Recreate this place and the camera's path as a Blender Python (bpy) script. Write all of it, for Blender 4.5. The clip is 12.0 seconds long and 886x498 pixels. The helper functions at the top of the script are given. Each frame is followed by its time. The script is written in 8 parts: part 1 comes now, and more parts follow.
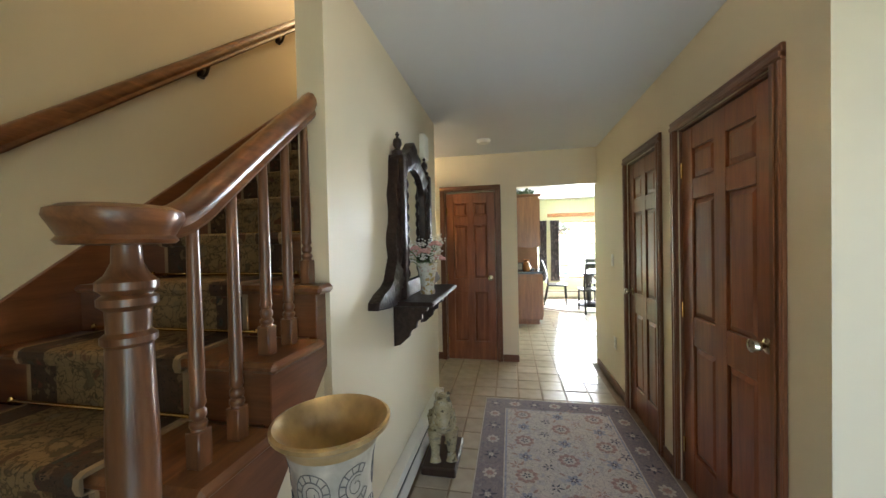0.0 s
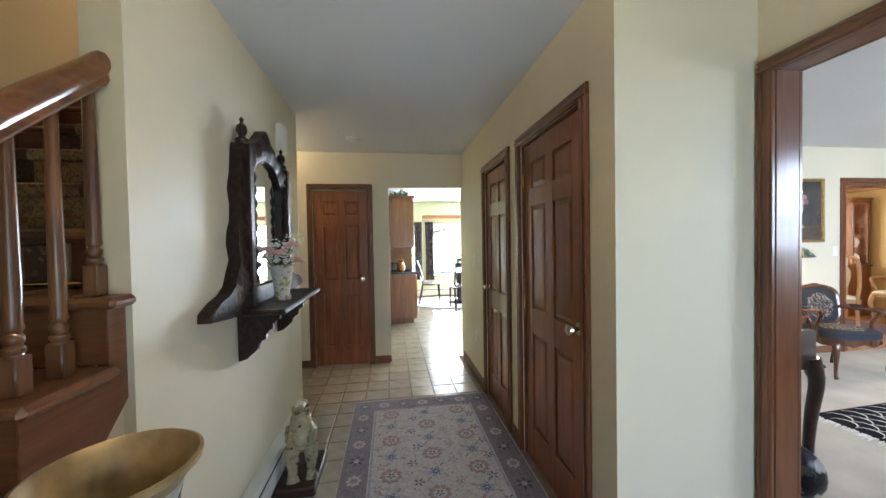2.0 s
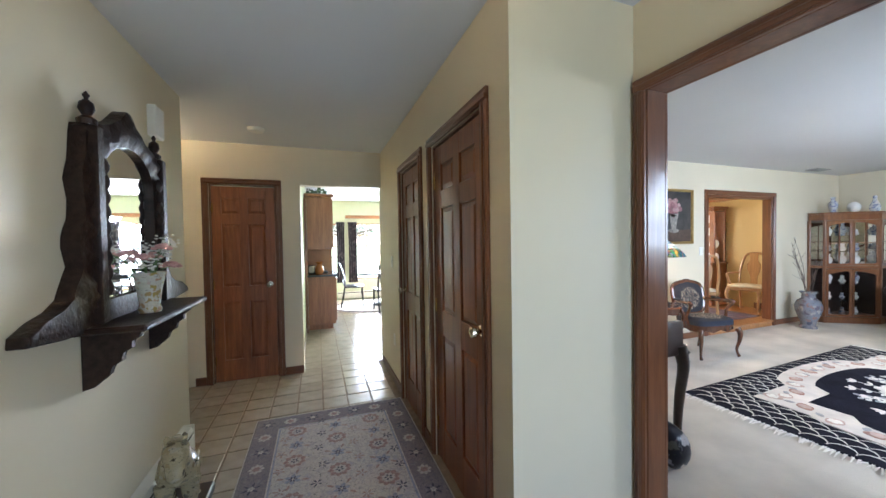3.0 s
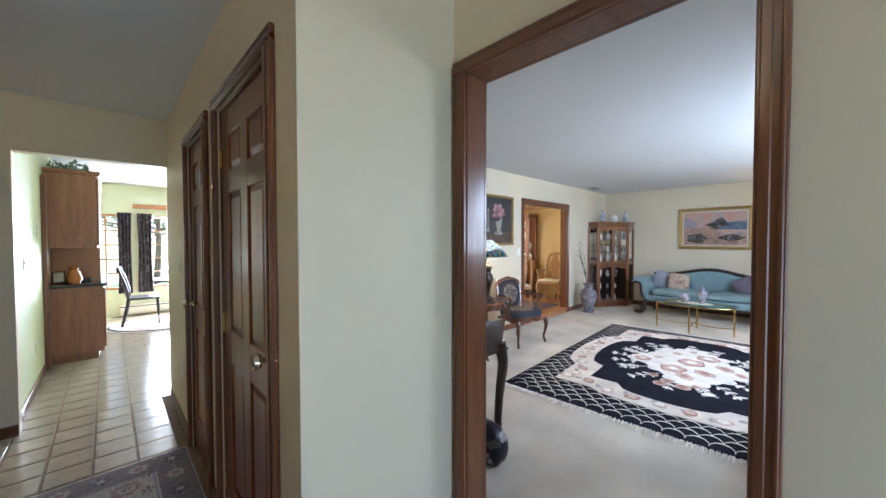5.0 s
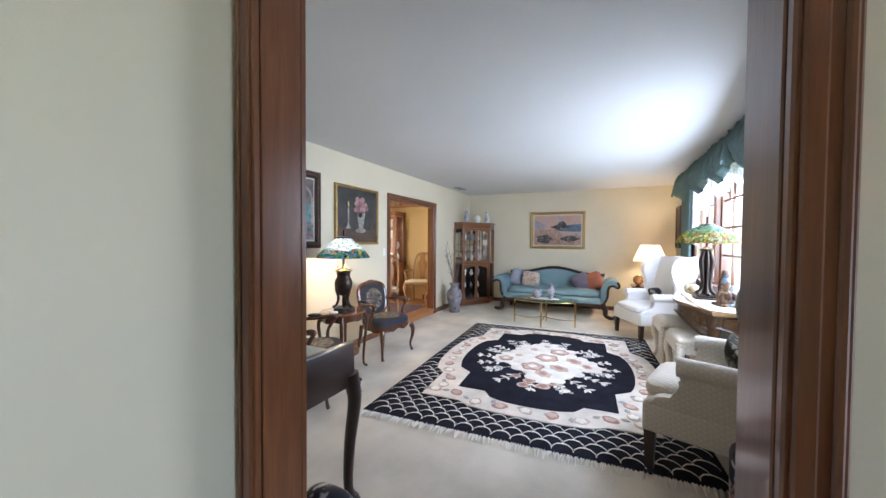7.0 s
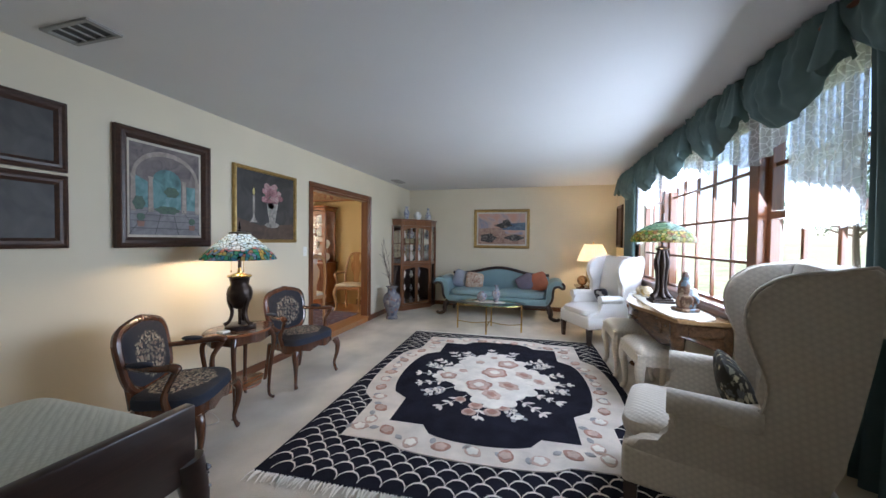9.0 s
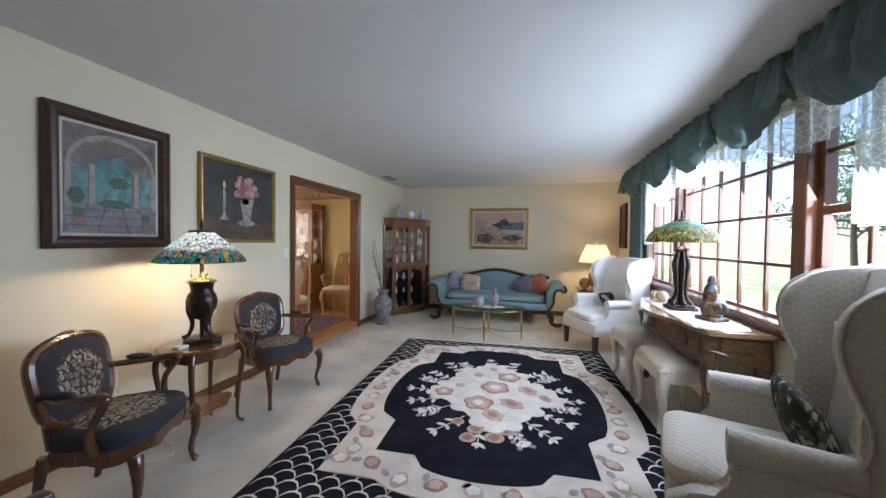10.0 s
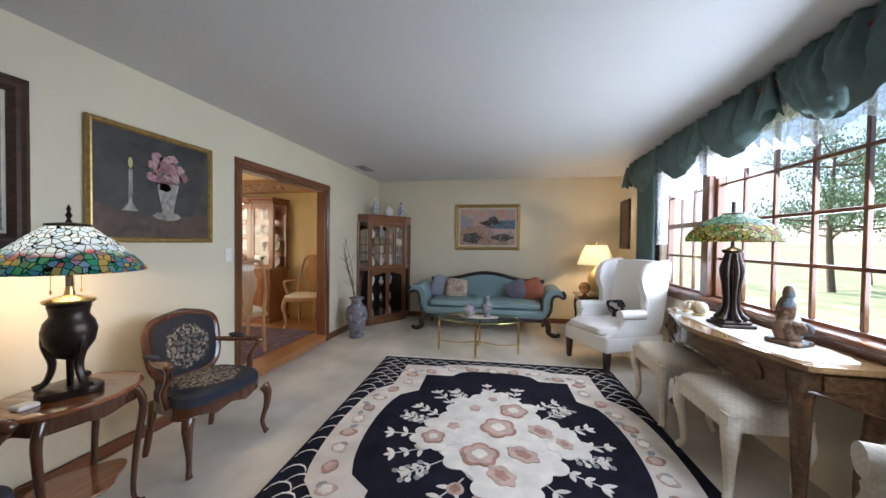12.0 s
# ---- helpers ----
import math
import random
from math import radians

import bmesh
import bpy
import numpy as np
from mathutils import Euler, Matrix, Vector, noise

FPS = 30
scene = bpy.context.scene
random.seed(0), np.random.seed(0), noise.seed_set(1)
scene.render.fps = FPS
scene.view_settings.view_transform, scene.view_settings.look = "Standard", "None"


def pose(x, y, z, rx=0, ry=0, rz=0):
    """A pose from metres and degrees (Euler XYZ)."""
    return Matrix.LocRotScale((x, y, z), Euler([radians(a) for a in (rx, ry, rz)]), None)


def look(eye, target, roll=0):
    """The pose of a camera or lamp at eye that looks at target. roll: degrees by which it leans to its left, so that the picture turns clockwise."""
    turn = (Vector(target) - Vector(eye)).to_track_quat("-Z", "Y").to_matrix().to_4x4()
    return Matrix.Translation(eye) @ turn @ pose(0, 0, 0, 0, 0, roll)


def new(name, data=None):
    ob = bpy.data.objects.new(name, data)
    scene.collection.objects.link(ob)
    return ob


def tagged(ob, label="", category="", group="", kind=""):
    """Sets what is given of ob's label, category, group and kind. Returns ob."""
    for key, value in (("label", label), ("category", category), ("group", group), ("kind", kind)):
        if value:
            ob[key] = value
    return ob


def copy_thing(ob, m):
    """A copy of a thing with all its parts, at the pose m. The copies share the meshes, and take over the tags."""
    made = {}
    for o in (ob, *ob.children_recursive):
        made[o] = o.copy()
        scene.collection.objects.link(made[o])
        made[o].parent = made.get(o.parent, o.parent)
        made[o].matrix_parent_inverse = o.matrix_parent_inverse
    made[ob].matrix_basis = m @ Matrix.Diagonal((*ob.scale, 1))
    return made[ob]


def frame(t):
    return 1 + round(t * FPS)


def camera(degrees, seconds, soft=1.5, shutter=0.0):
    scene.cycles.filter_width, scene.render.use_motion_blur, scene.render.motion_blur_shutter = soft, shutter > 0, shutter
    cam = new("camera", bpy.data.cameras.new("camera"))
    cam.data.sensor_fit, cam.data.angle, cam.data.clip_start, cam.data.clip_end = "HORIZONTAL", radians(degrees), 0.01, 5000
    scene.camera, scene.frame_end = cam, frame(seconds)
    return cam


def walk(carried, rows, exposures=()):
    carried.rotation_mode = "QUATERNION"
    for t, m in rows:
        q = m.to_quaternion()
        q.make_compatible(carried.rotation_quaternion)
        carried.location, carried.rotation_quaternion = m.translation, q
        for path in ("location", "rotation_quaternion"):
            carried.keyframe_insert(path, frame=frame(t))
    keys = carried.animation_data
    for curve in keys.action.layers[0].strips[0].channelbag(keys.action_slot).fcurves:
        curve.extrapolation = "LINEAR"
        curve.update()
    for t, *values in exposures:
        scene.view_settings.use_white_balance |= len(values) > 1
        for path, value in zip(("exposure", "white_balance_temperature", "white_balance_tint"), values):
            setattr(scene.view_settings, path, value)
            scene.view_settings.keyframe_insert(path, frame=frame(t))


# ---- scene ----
cam = camera(103.6, 12.0)
PATH = [
    (0, (0.614, 0.366, 1.413), (0.232, 2.329, 1.382), -1.2),
    (0.5, (0.641, 0.367, 1.404), (0.417, 2.355, 1.375), -1.5),
    (1, (0.654, 0.383, 1.405), (0.59, 2.382, 1.372), -1.3),
    (1.5, (0.673, 0.393, 1.416), (0.78, 2.39, 1.375), -1.1),
    (2, (0.714, 0.396, 1.414), (1.006, 2.374, 1.372), -1.0),
    (2.5, (0.771, 0.413, 1.417), (1.252, 2.353, 1.373), -1.0),
    (3, (0.854, 0.432, 1.421), (1.532, 2.313, 1.376), -0.9),
    (5, (1.177, 0.623, 1.405), (2.562, 2.065, 1.356), -0.1),
    (5.5, (1.304, 0.693, 1.401), (2.837, 1.977, 1.351), 0.1),
    (6, (1.443, 0.762, 1.398), (3.09, 1.896, 1.347), 0.2),
    (6.5, (1.569, 0.826, 1.395), (3.307, 1.813, 1.346), 0.3),
    (7, (1.691, 0.883, 1.392), (3.502, 1.731, 1.343), 0.4),
    (7.5, (1.824, 0.922, 1.39), (3.686, 1.653, 1.34), 0.5),
    (9.5, (2.493, 1.103, 1.369), (4.424, 1.622, 1.323), 0.7),
    (10, (2.665, 1.157, 1.366), (4.599, 1.666, 1.322), 0.7),
    (10.5, (2.835, 1.216, 1.362), (4.769, 1.724, 1.317), 0.7),
    (11, (3.014, 1.285, 1.36), (4.957, 1.756, 1.319), 0.6),
    (11.5, (3.178, 1.347, 1.356), (5.134, 1.762, 1.316), 0.7),
    (12, (3.352, 1.409, 1.357), (5.314, 1.798, 1.317), 0.7),
]
EXPOSURES = [(0.0, 2.35, 6250, 12), (0.6, 2.4, 6100, 12), (3.0, 2.2, 5700, 14), (5.0, 1.95, 5650, 15), (6.8, 1.95, 5800, 16), (7.8, 1.75, 5800, 16), (9.5, 1.25, 5800, 16), (12.0, 1.25, 6050, 16)]
walk(cam, [(t, look(eye, target, roll)) for t, eye, target, roll in PATH], EXPOSURES)

# ---- world, sun and large lights ----
SUN_DIR = Vector((0.50, 0.42, 0.75)).normalized()
world = bpy.data.worlds.new("sky")
scene.world = world
world.use_nodes = True
_wn = world.node_tree.nodes
_sky = _wn.new("ShaderNodeTexSky")
_sky.sky_type = "NISHITA"
_sky.sun_disc = False
_sky.sun_elevation = math.asin(SUN_DIR.z)
_sky.sun_rotation = math.atan2(SUN_DIR.x, SUN_DIR.y)
world.node_tree.links.new(_sky.outputs[0], _wn["Background"].inputs["Color"])
_wn["Background"].inputs["Strength"].default_value = 0.15


def lamp(name, kind, loc, energy, color, size=0.1, size_y=None, target=None, angle=None):
    data = bpy.data.lights.new(name, kind)
    data.energy, data.color = energy, color
    if kind == "AREA":
        data.shape = "RECTANGLE"
        data.size, data.size_y = size, size_y or size
    elif kind == "POINT":
        data.shadow_soft_size = size
    elif kind == "SUN":
        data.angle = radians(angle)
    ob = new(name, data)
    ob.matrix_world = look(loc, target) if target else pose(*loc)
    return ob


lamp("sun", "SUN", SUN_DIR * 30, 5.0, (1.0, 0.94, 0.84), angle=0.6, target=(0, 0, 0))
DAY = (0.78, 0.89, 1.0)
lamp("window_daylight", "AREA", (6.0, -0.50, 1.56), 66, DAY, 3.5, 1.25, target=(6.25, 1.5, 0.55))
lamp("entry_daylight", "AREA", (1.62, -1.38, 0.85), 9.5, (0.56, 0.74, 1.0), 0.8, 1.3, target=(3.1, 0.25, 0.45))
lamp("kitchen_daylight", "AREA", (2.3, 9.62, 1.3), 190, (0.86, 0.94, 1.0), 1.9, 1.5, target=(1.6, 4.0, 0.6))
# unseen warm fill added high in the closed stairwell, to yellow the stair wall
lamp("stair_warm_fill", "AREA", (-0.6, 3.9, 4.6), 7.0, (1.0, 0.74, 0.40), 0.7, 0.9, target=(-0.7, 2.0, 2.4))
WARM = (1.0, 0.74, 0.44)

# ---- materials ----


def nodes_of(name, rough=0.6, metal=0.0, spec=0.5):
    m = bpy.data.materials.new(name)
    m.use_nodes = True
    nt = m.node_tree
    b = nt.nodes["Principled BSDF"]
    b.inputs["Roughness"].default_value = rough
    b.inputs["Metallic"].default_value = metal
    b.inputs["Specular IOR Level"].default_value = spec
    return m, nt, b


def node(nt, kind, **values):
    n = nt.nodes.new(kind)
    for k, v in values.items():
        n.inputs[k.replace("_", " ")].default_value = v
    return n


def coords(nt, scale=(1, 1, 1), rot=(0, 0, 0)):
    c = nt.nodes.new("ShaderNodeTexCoord")
    m = nt.nodes.new("ShaderNodeMapping")
    m.inputs["Scale"].default_value = scale
    m.inputs["Rotation"].default_value = rot
    nt.links.new(c.outputs["Object"], m.inputs["Vector"])
    return m.outputs["Vector"]


def ramp(nt, fac, stops):
    r = nt.nodes.new("ShaderNodeValToRGB")
    els = r.color_ramp.elements
    while len(els) < len(stops):
        els.new(0.5)
    for e, (p, c) in zip(els, stops):
        e.position, e.color = p, (*c, 1)
    nt.links.new(fac, r.inputs["Fac"])
    return r.outputs["Color"]


def mixed(nt, fac, a, b, blend="MIX"):
    m = nt.nodes.new("ShaderNodeMix")
    m.data_type, m.blend_type = "RGBA", blend
    for sock, val in ((m.inputs[0], fac), (m.inputs[6], a), (m.inputs[7], b)):
        if isinstance(val, bpy.types.NodeSocket):
            nt.links.new(val, sock)
        elif isinstance(val, (int, float)):
            sock.default_value = val
        else:
            sock.default_value = (*val, 1)
    return m.outputs[2]


def bumped(nt, b, height, strength=0.2, dist=0.01):
    n = nt.nodes.new("ShaderNodeBump")
    n.inputs["Strength"].default_value = strength
    n.inputs["Distance"].default_value = dist
    nt.links.new(height, n.inputs["Height"])
    nt.links.new(n.outputs["Normal"], b.inputs["Normal"])


def plain(name, col, rough=0.6, metal=0.0, var=0.12, scale=8.0, bump=0.08, fine=90.0, spec=0.5, rand=0.0):
    m, nt, b = nodes_of(name, rough, metal, spec)
    v = coords(nt)
    big = node(nt, "ShaderNodeTexNoise", Scale=scale, Detail=5.0)
    small = node(nt, "ShaderNodeTexNoise", Scale=fine, Detail=3.0)
    for n in (big, small):
        nt.links.new(v, n.inputs["Vector"])
    dark = tuple(c * (1 - var) for c in col)
    lite = tuple(min(1, c * (1 + var)) for c in col)
    c = ramp(nt, big.outputs["Fac"], [(0.3, dark), (0.7, lite)])
    if rand:
        oi = nt.nodes.new("ShaderNodeObjectInfo")
        c = mixed(nt, 1.0, c, ramp(nt, oi.outputs["Random"], [(0, (1 - rand,) * 3), (1, (1, 1, 1))]), "MULTIPLY")
    nt.links.new(c, b.inputs["Base Color"])
    bumped(nt, b, small.outputs["Fac"], bump, 0.004)
    return m


def wood(name, dark, lite, rough=0.32, axis=2, scale=3.0, coat=0.0):
    m, nt, b = nodes_of(name, rough)
    s = [scale * 6] * 3
    s[axis] = scale * 0.5
    v = coords(nt, s)
    n1 = node(nt, "ShaderNodeTexNoise", Scale=1.6, Detail=7.0, Roughness=0.62, Distortion=0.8)
    n2 = node(nt, "ShaderNodeTexNoise", Scale=9.0, Detail=3.0)
    nt.links.new(v, n1.inputs["Vector"])
    nt.links.new(v, n2.inputs["Vector"])
    c = ramp(nt, n1.outputs["Fac"], [(0.28, dark), (0.55, tuple((a + b_) / 2 for a, b_ in zip(dark, lite))), (0.75, lite)])
    c = mixed(nt, 0.35, c, ramp(nt, n2.outputs["Fac"], [(0.3, (0.55, 0.5, 0.48)), (0.6, (1, 1, 1))]), "MULTIPLY")
    nt.links.new(c, b.inputs["Base Color"])
    b.inputs["Coat Weight"].default_value = coat
    b.inputs["Coat Roughness"].default_value = 0.12
    bumped(nt, b, n1.outputs["Fac"], 0.12, 0.003)
    return m


def spotted(name, ground, spots, scale=20.0, rough=0.85, bump=0.2, feature="F1", cut=0.45, fine=200.0, vine=None):
    """A woven or printed surface: a ground with two layers of motifs in several colours."""
    m, nt, b = nodes_of(name, rough, 0, 0.2)
    v = coords(nt)
    warp = node(nt, "ShaderNodeTexNoise", Scale=scale * 1.1, Detail=4.0)
    nt.links.new(v, warp.inputs["Vector"])
    wv = mixed(nt, min(1.0, 1.9 / scale), v, warp.outputs["Color"], "ADD")
    vo = node(nt, "ShaderNodeTexVoronoi", Scale=scale)
    vo2 = node(nt, "ShaderNodeTexVoronoi", Scale=scale * 2.3)
    nt.links.new(wv, vo.inputs["Vector"])
    nt.links.new(wv, vo2.inputs["Vector"])
    sep = nt.nodes.new("ShaderNodeSeparateColor")
    nt.links.new(vo.outputs["Color"], sep.inputs[0])
    k = len(spots)
    tone = ramp(nt, sep.outputs[0], [((i + 0.5) / k, c) for i, c in enumerate(spots)])
    mask = ramp(nt, vo.outputs["Distance"], [(cut - 0.06, (1, 1, 1)), (cut + 0.06, (0, 0, 0))])
    ring = ramp(nt, vo2.outputs["Distance"], [(0.16, (1, 1, 1)), (0.24, (0, 0, 0))])
    c = mixed(nt, mask, ground, tone)
    c = mixed(nt, ring, c, tuple(x * 0.45 for x in spots[-1]))
    if vine:
        ve = node(nt, "ShaderNodeTexVoronoi", Scale=scale * 1.7)
        ve.feature = "DISTANCE_TO_EDGE"
        nt.links.new(wv, ve.inputs["Vector"])
        c = mixed(nt, ramp(nt, ve.outputs["Distance"], [(0.03, (0.9, 0.9, 0.9)), (0.075, (0, 0, 0))]), c, vine)
    fn = node(nt, "ShaderNodeTexNoise", Scale=fine, Detail=2.0)
    nt.links.new(v, fn.inputs["Vector"])
    c = mixed(nt, 0.35, c, ramp(nt, fn.outputs["Fac"], [(0.3, (0.55, 0.55, 0.55)), (0.7, (1.0, 1.0, 1.0))]), "MULTIPLY")
    nt.links.new(c, b.inputs["Base Color"])
    bumped(nt, b, fn.outputs["Fac"], bump, 0.004)
    return m


def glassy(name, col=(1, 1, 1), rough=0.0, clear=0.9):
    m, nt, b = nodes_of(name)
    out = nt.nodes["Material Output"]
    tr = nt.nodes.new("ShaderNodeBsdfTransparent")
    gl = nt.nodes.new("ShaderNodeBsdfGlossy")
    gl.inputs["Roughness"].default_value = rough
    tr.inputs["Color"].default_value = (*col, 1)
    lw = nt.nodes.new("ShaderNodeLayerWeight")
    pw = nt.nodes.new("ShaderNodeMath")
    pw.operation = "POWER"
    pw.inputs[1].default_value = 4.0
    nt.links.new(lw.outputs["Facing"], pw.inputs[0])
    ad = nt.nodes.new("ShaderNodeMath")
    ad.operation = "MULTIPLY_ADD"
    ad.inputs[1].default_value, ad.inputs[2].default_value = 0.5, 0.04
    nt.links.new(pw.outputs[0], ad.inputs[0])
    mx = nt.nodes.new("ShaderNodeMixShader")
    nt.links.new(ad.outputs[0], mx.inputs[0])
    nt.links.new(tr.outputs[0], mx.inputs[1])
    nt.links.new(gl.outputs[0], mx.inputs[2])
    nt.links.new(mx.outputs[0], out.inputs["Surface"])
    return m


WALL = plain("wall_paint", (0.67, 0.585, 0.42), 0.5, var=0.03, scale=1.3, bump=0.05, fine=160)
LWALL = plain("living_wall_paint", (0.66, 0.59, 0.445), 0.6, var=0.03, scale=1.3, bump=0.05, fine=160)
DWALL = plain("dining_wall_paint", (0.72, 0.56, 0.28), 0.6, var=0.04, scale=1.5, bump=0.05, fine=160)
KWALL = plain("kitchen_wall_paint", (0.62, 0.65, 0.44), 0.6, var=0.04, scale=1.5, bump=0.05, fine=160)
CEIL = plain("ceiling_paint", (0.67, 0.67, 0.67), 0.85, var=0.02, scale=1.0, bump=0.08, fine=220)
TRIM = wood("trim_wood", (0.105, 0.035, 0.014), (0.23, 0.085, 0.032), 0.28, 2, 2.5, 0.4)
TRIM_X = wood("trim_wood_across", (0.105, 0.035, 0.014), (0.23, 0.085, 0.032), 0.28, 0, 2.5, 0.4)
TRIM_Y = wood("trim_wood_along", (0.105, 0.035, 0.014), (0.23, 0.085, 0.032), 0.28, 1, 2.5, 0.4)
DOOR = wood("door_wood", (0.15, 0.042, 0.014), (0.33, 0.11, 0.038), 0.30, 2, 2.0, 0.3)
OAK = wood("stair_oak", (0.085, 0.03, 0.011), (0.29, 0.115, 0.04), 0.30, 1, 2.5, 0.3)
OAKZ = wood("baluster_oak", (0.07, 0.028, 0.012), (0.26, 0.105, 0.04), 0.30, 2, 2.5, 0.3)
CHERRY = wood("cherry", (0.055, 0.02, 0.011), (0.15, 0.06, 0.028), 0.22, 2, 4.0, 0.5)
CHERRYX = wood("cherry_top", (0.17, 0.05, 0.02), (0.36, 0.13, 0.045), 0.16, 0, 4.0, 0.6)
DARK = wood("dark_mahogany", (0.016, 0.008, 0.006), (0.04, 0.018, 0.012), 0.32, 0, 4.0, 0.15)
EBONY = plain("carved_ebony", (0.024, 0.012, 0.008), 0.42, var=0.5, scale=40, bump=1.0, fine=48, spec=0.28)
HONEY = wood("honey_oak", (0.30, 0.12, 0.04), (0.52, 0.25, 0.09), 0.3, 2, 3.0, 0.3)
# console wood, darkened: shade on the side away from the window is in the colour
FRUIT_SHADED = wood("fruitwood", (0.06, 0.028, 0.013), (0.19, 0.10, 0.045), 0.26, 0, 4.0, 0.4)
TILE = plain("glazed_tile", (0.46, 0.385, 0.295), 0.17, var=0.12, scale=9, bump=0.05, fine=60, rand=0.14)
GROUT = plain("grout", (0.24, 0.17, 0.11), 0.9, var=0.2, scale=14, bump=0.3)
CARPET = plain("plush_carpet", (0.62, 0.56, 0.475), 0.95, var=0.16, scale=2.2, bump=0.9, fine=420, spec=0.1)
BRASS = plain("brass", (0.72, 0.50, 0.20), 0.22, 1.0, var=0.08, bump=0.03)
PALE_BRASS = plain("pale_brass", (0.66, 0.58, 0.43), 0.2, 1.0, var=0.08, bump=0.03)
BRONZE = plain("dark_bronze", (0.045, 0.032, 0.026), 0.34, 0.7, var=0.3, scale=20, bump=0.15)
WHITEPL = plain("white_plastic", (0.78, 0.76, 0.70), 0.4, var=0.03)
HEATER = plain("heater_enamel", (0.70, 0.67, 0.58), 0.4, var=0.04)
BLACK = plain("black_slot", (0.012, 0.012, 0.013), 0.5, var=0.1)
GLASS = glassy("clear_glass")
MIRROR, _nt, _b = nodes_of("mirror_silver", 0.02, 1.0)
_b.inputs["Base Color"].default_value = (0.86, 0.87, 0.85, 1)

# ---- building helpers ----


def part(name, bm, material, parent, label="", smooth=False, sharp=40):
    me = bpy.data.meshes.new(name)
    bmesh.ops.recalc_face_normals(bm, faces=bm.faces)
    bm.to_mesh(me)
    bm.free()
    if material:
        me.materials.append(material)
    if smooth:
        me.shade_smooth()
        me.set_sharp_from_angle(angle=radians(sharp))
    ob = new(name, me)
    if parent:
        ob.parent = parent
    if label:
        ob["label"] = label
    return ob


def thing(name, label, category, loc=(0, 0, 0), rz=0.0, group="", kind=""):
    ob = new(name)
    ob.empty_display_size = 0.1
    ob.matrix_basis = pose(*loc, 0, 0, rz)
    return tagged(ob, label, category, group, kind)


def structure(name, bm, material, label, category, smooth=False):
    return tagged(part(name, bm, material, None, smooth=smooth), label, category, kind="structure")


def box(bm, x0, y0, z0, x1, y1, z1, bev=0.0, seg=1):
    xs, ys, zs = sorted((x0, x1)), sorted((y0, y1)), sorted((z0, z1))
    v = [bm.verts.new((x, y, z)) for z in zs for y in ys for x in xs]
    fs = [bm.faces.new([v[i] for i in q]) for q in ((0, 2, 3, 1), (4, 5, 7, 6), (0, 1, 5, 4), (2, 6, 7, 3), (0, 4, 6, 2), (1, 3, 7, 5))]
    if bev:
        es = {e for f in fs for e in f.edges}
        bmesh.ops.bevel(bm, geom=list(es), offset=bev, segments=seg, affect="EDGES", profile=0.5)
    return v


def boxes(*args, bev=0.0):
    bm = bmesh.new()
    for a in args:
        box(bm, *a, bev=bev)
    return bm


def loft(bm, rings, caps=True, closed=False):
    rows = [[bm.verts.new(p) for p in r] for r in rings]
    n = len(rows[0])
    pairs = list(zip(rows, rows[1:])) + ([(rows[-1], rows[0])] if closed else [])
    for a, b in pairs:
        for i in range(n):
            bm.faces.new((a[i], a[(i + 1) % n], b[(i + 1) % n], b[i]))
    if caps and not closed:
        bm.faces.new(list(reversed(rows[0])))
        bm.faces.new(rows[-1])
    return bm


def lathe(bm, profile, seg=20, at=(0, 0, 0), flute=0.0, lobes=0):
    rings = []
    for r, z in profile:
        ring = []
        for i in range(seg):
            a = 2 * math.pi * i / seg
            q = max(r, 0.0008) * (1 + flute * math.cos(lobes * a))
            ring.append((at[0] + q * math.cos(a), at[1] + q * math.sin(a), at[2] + z))
        rings.append(ring)
    return loft(bm, rings)


def tube(bm, pts, radii, seg=10, flat=1.0, closed=False):
    pts = [Vector(p) for p in pts]
    n = len(pts)
    if isinstance(radii, (int, float)):
        radii = [radii] * n
    rings, side = [], None
    for i, p in enumerate(pts):
        a = pts[i - 1] if (i or closed) else p
        b = pts[(i + 1) % n] if (i < n - 1 or closed) else p
        d = (b - a).normalized()
        if side is None:
            side = d.cross(Vector((0, 0, 1)))
            if side.length < 0.05:
                side = d.cross(Vector((0, 1, 0)))
            side.normalize()
        else:
            side = (side - d * side.dot(d)).normalized()
        up = d.cross(side)
        rings.append([p + (side * math.cos(t) + up * math.sin(t) * flat) * radii[i] for t in (2 * math.pi * k / seg for k in range(seg))])
    return loft(bm, rings, closed=closed)


def spline(pts, steps=5):
    """A smooth run of points through those given."""
    pts = [Vector(p) for p in pts]
    out = []
    for i in range(len(pts) - 1):
        p0, p1, p2, p3 = pts[max(i - 1, 0)], pts[i], pts[i + 1], pts[min(i + 2, len(pts) - 1)]
        for k in range(steps):
            t = k / steps
            out.append(0.5 * (2 * p1 + (p2 - p0) * t + (2 * p0 - 5 * p1 + 4 * p2 - p3) * t * t + (3 * p1 - p0 - 3 * p2 + p3) * t ** 3))
    return out + [pts[-1]]


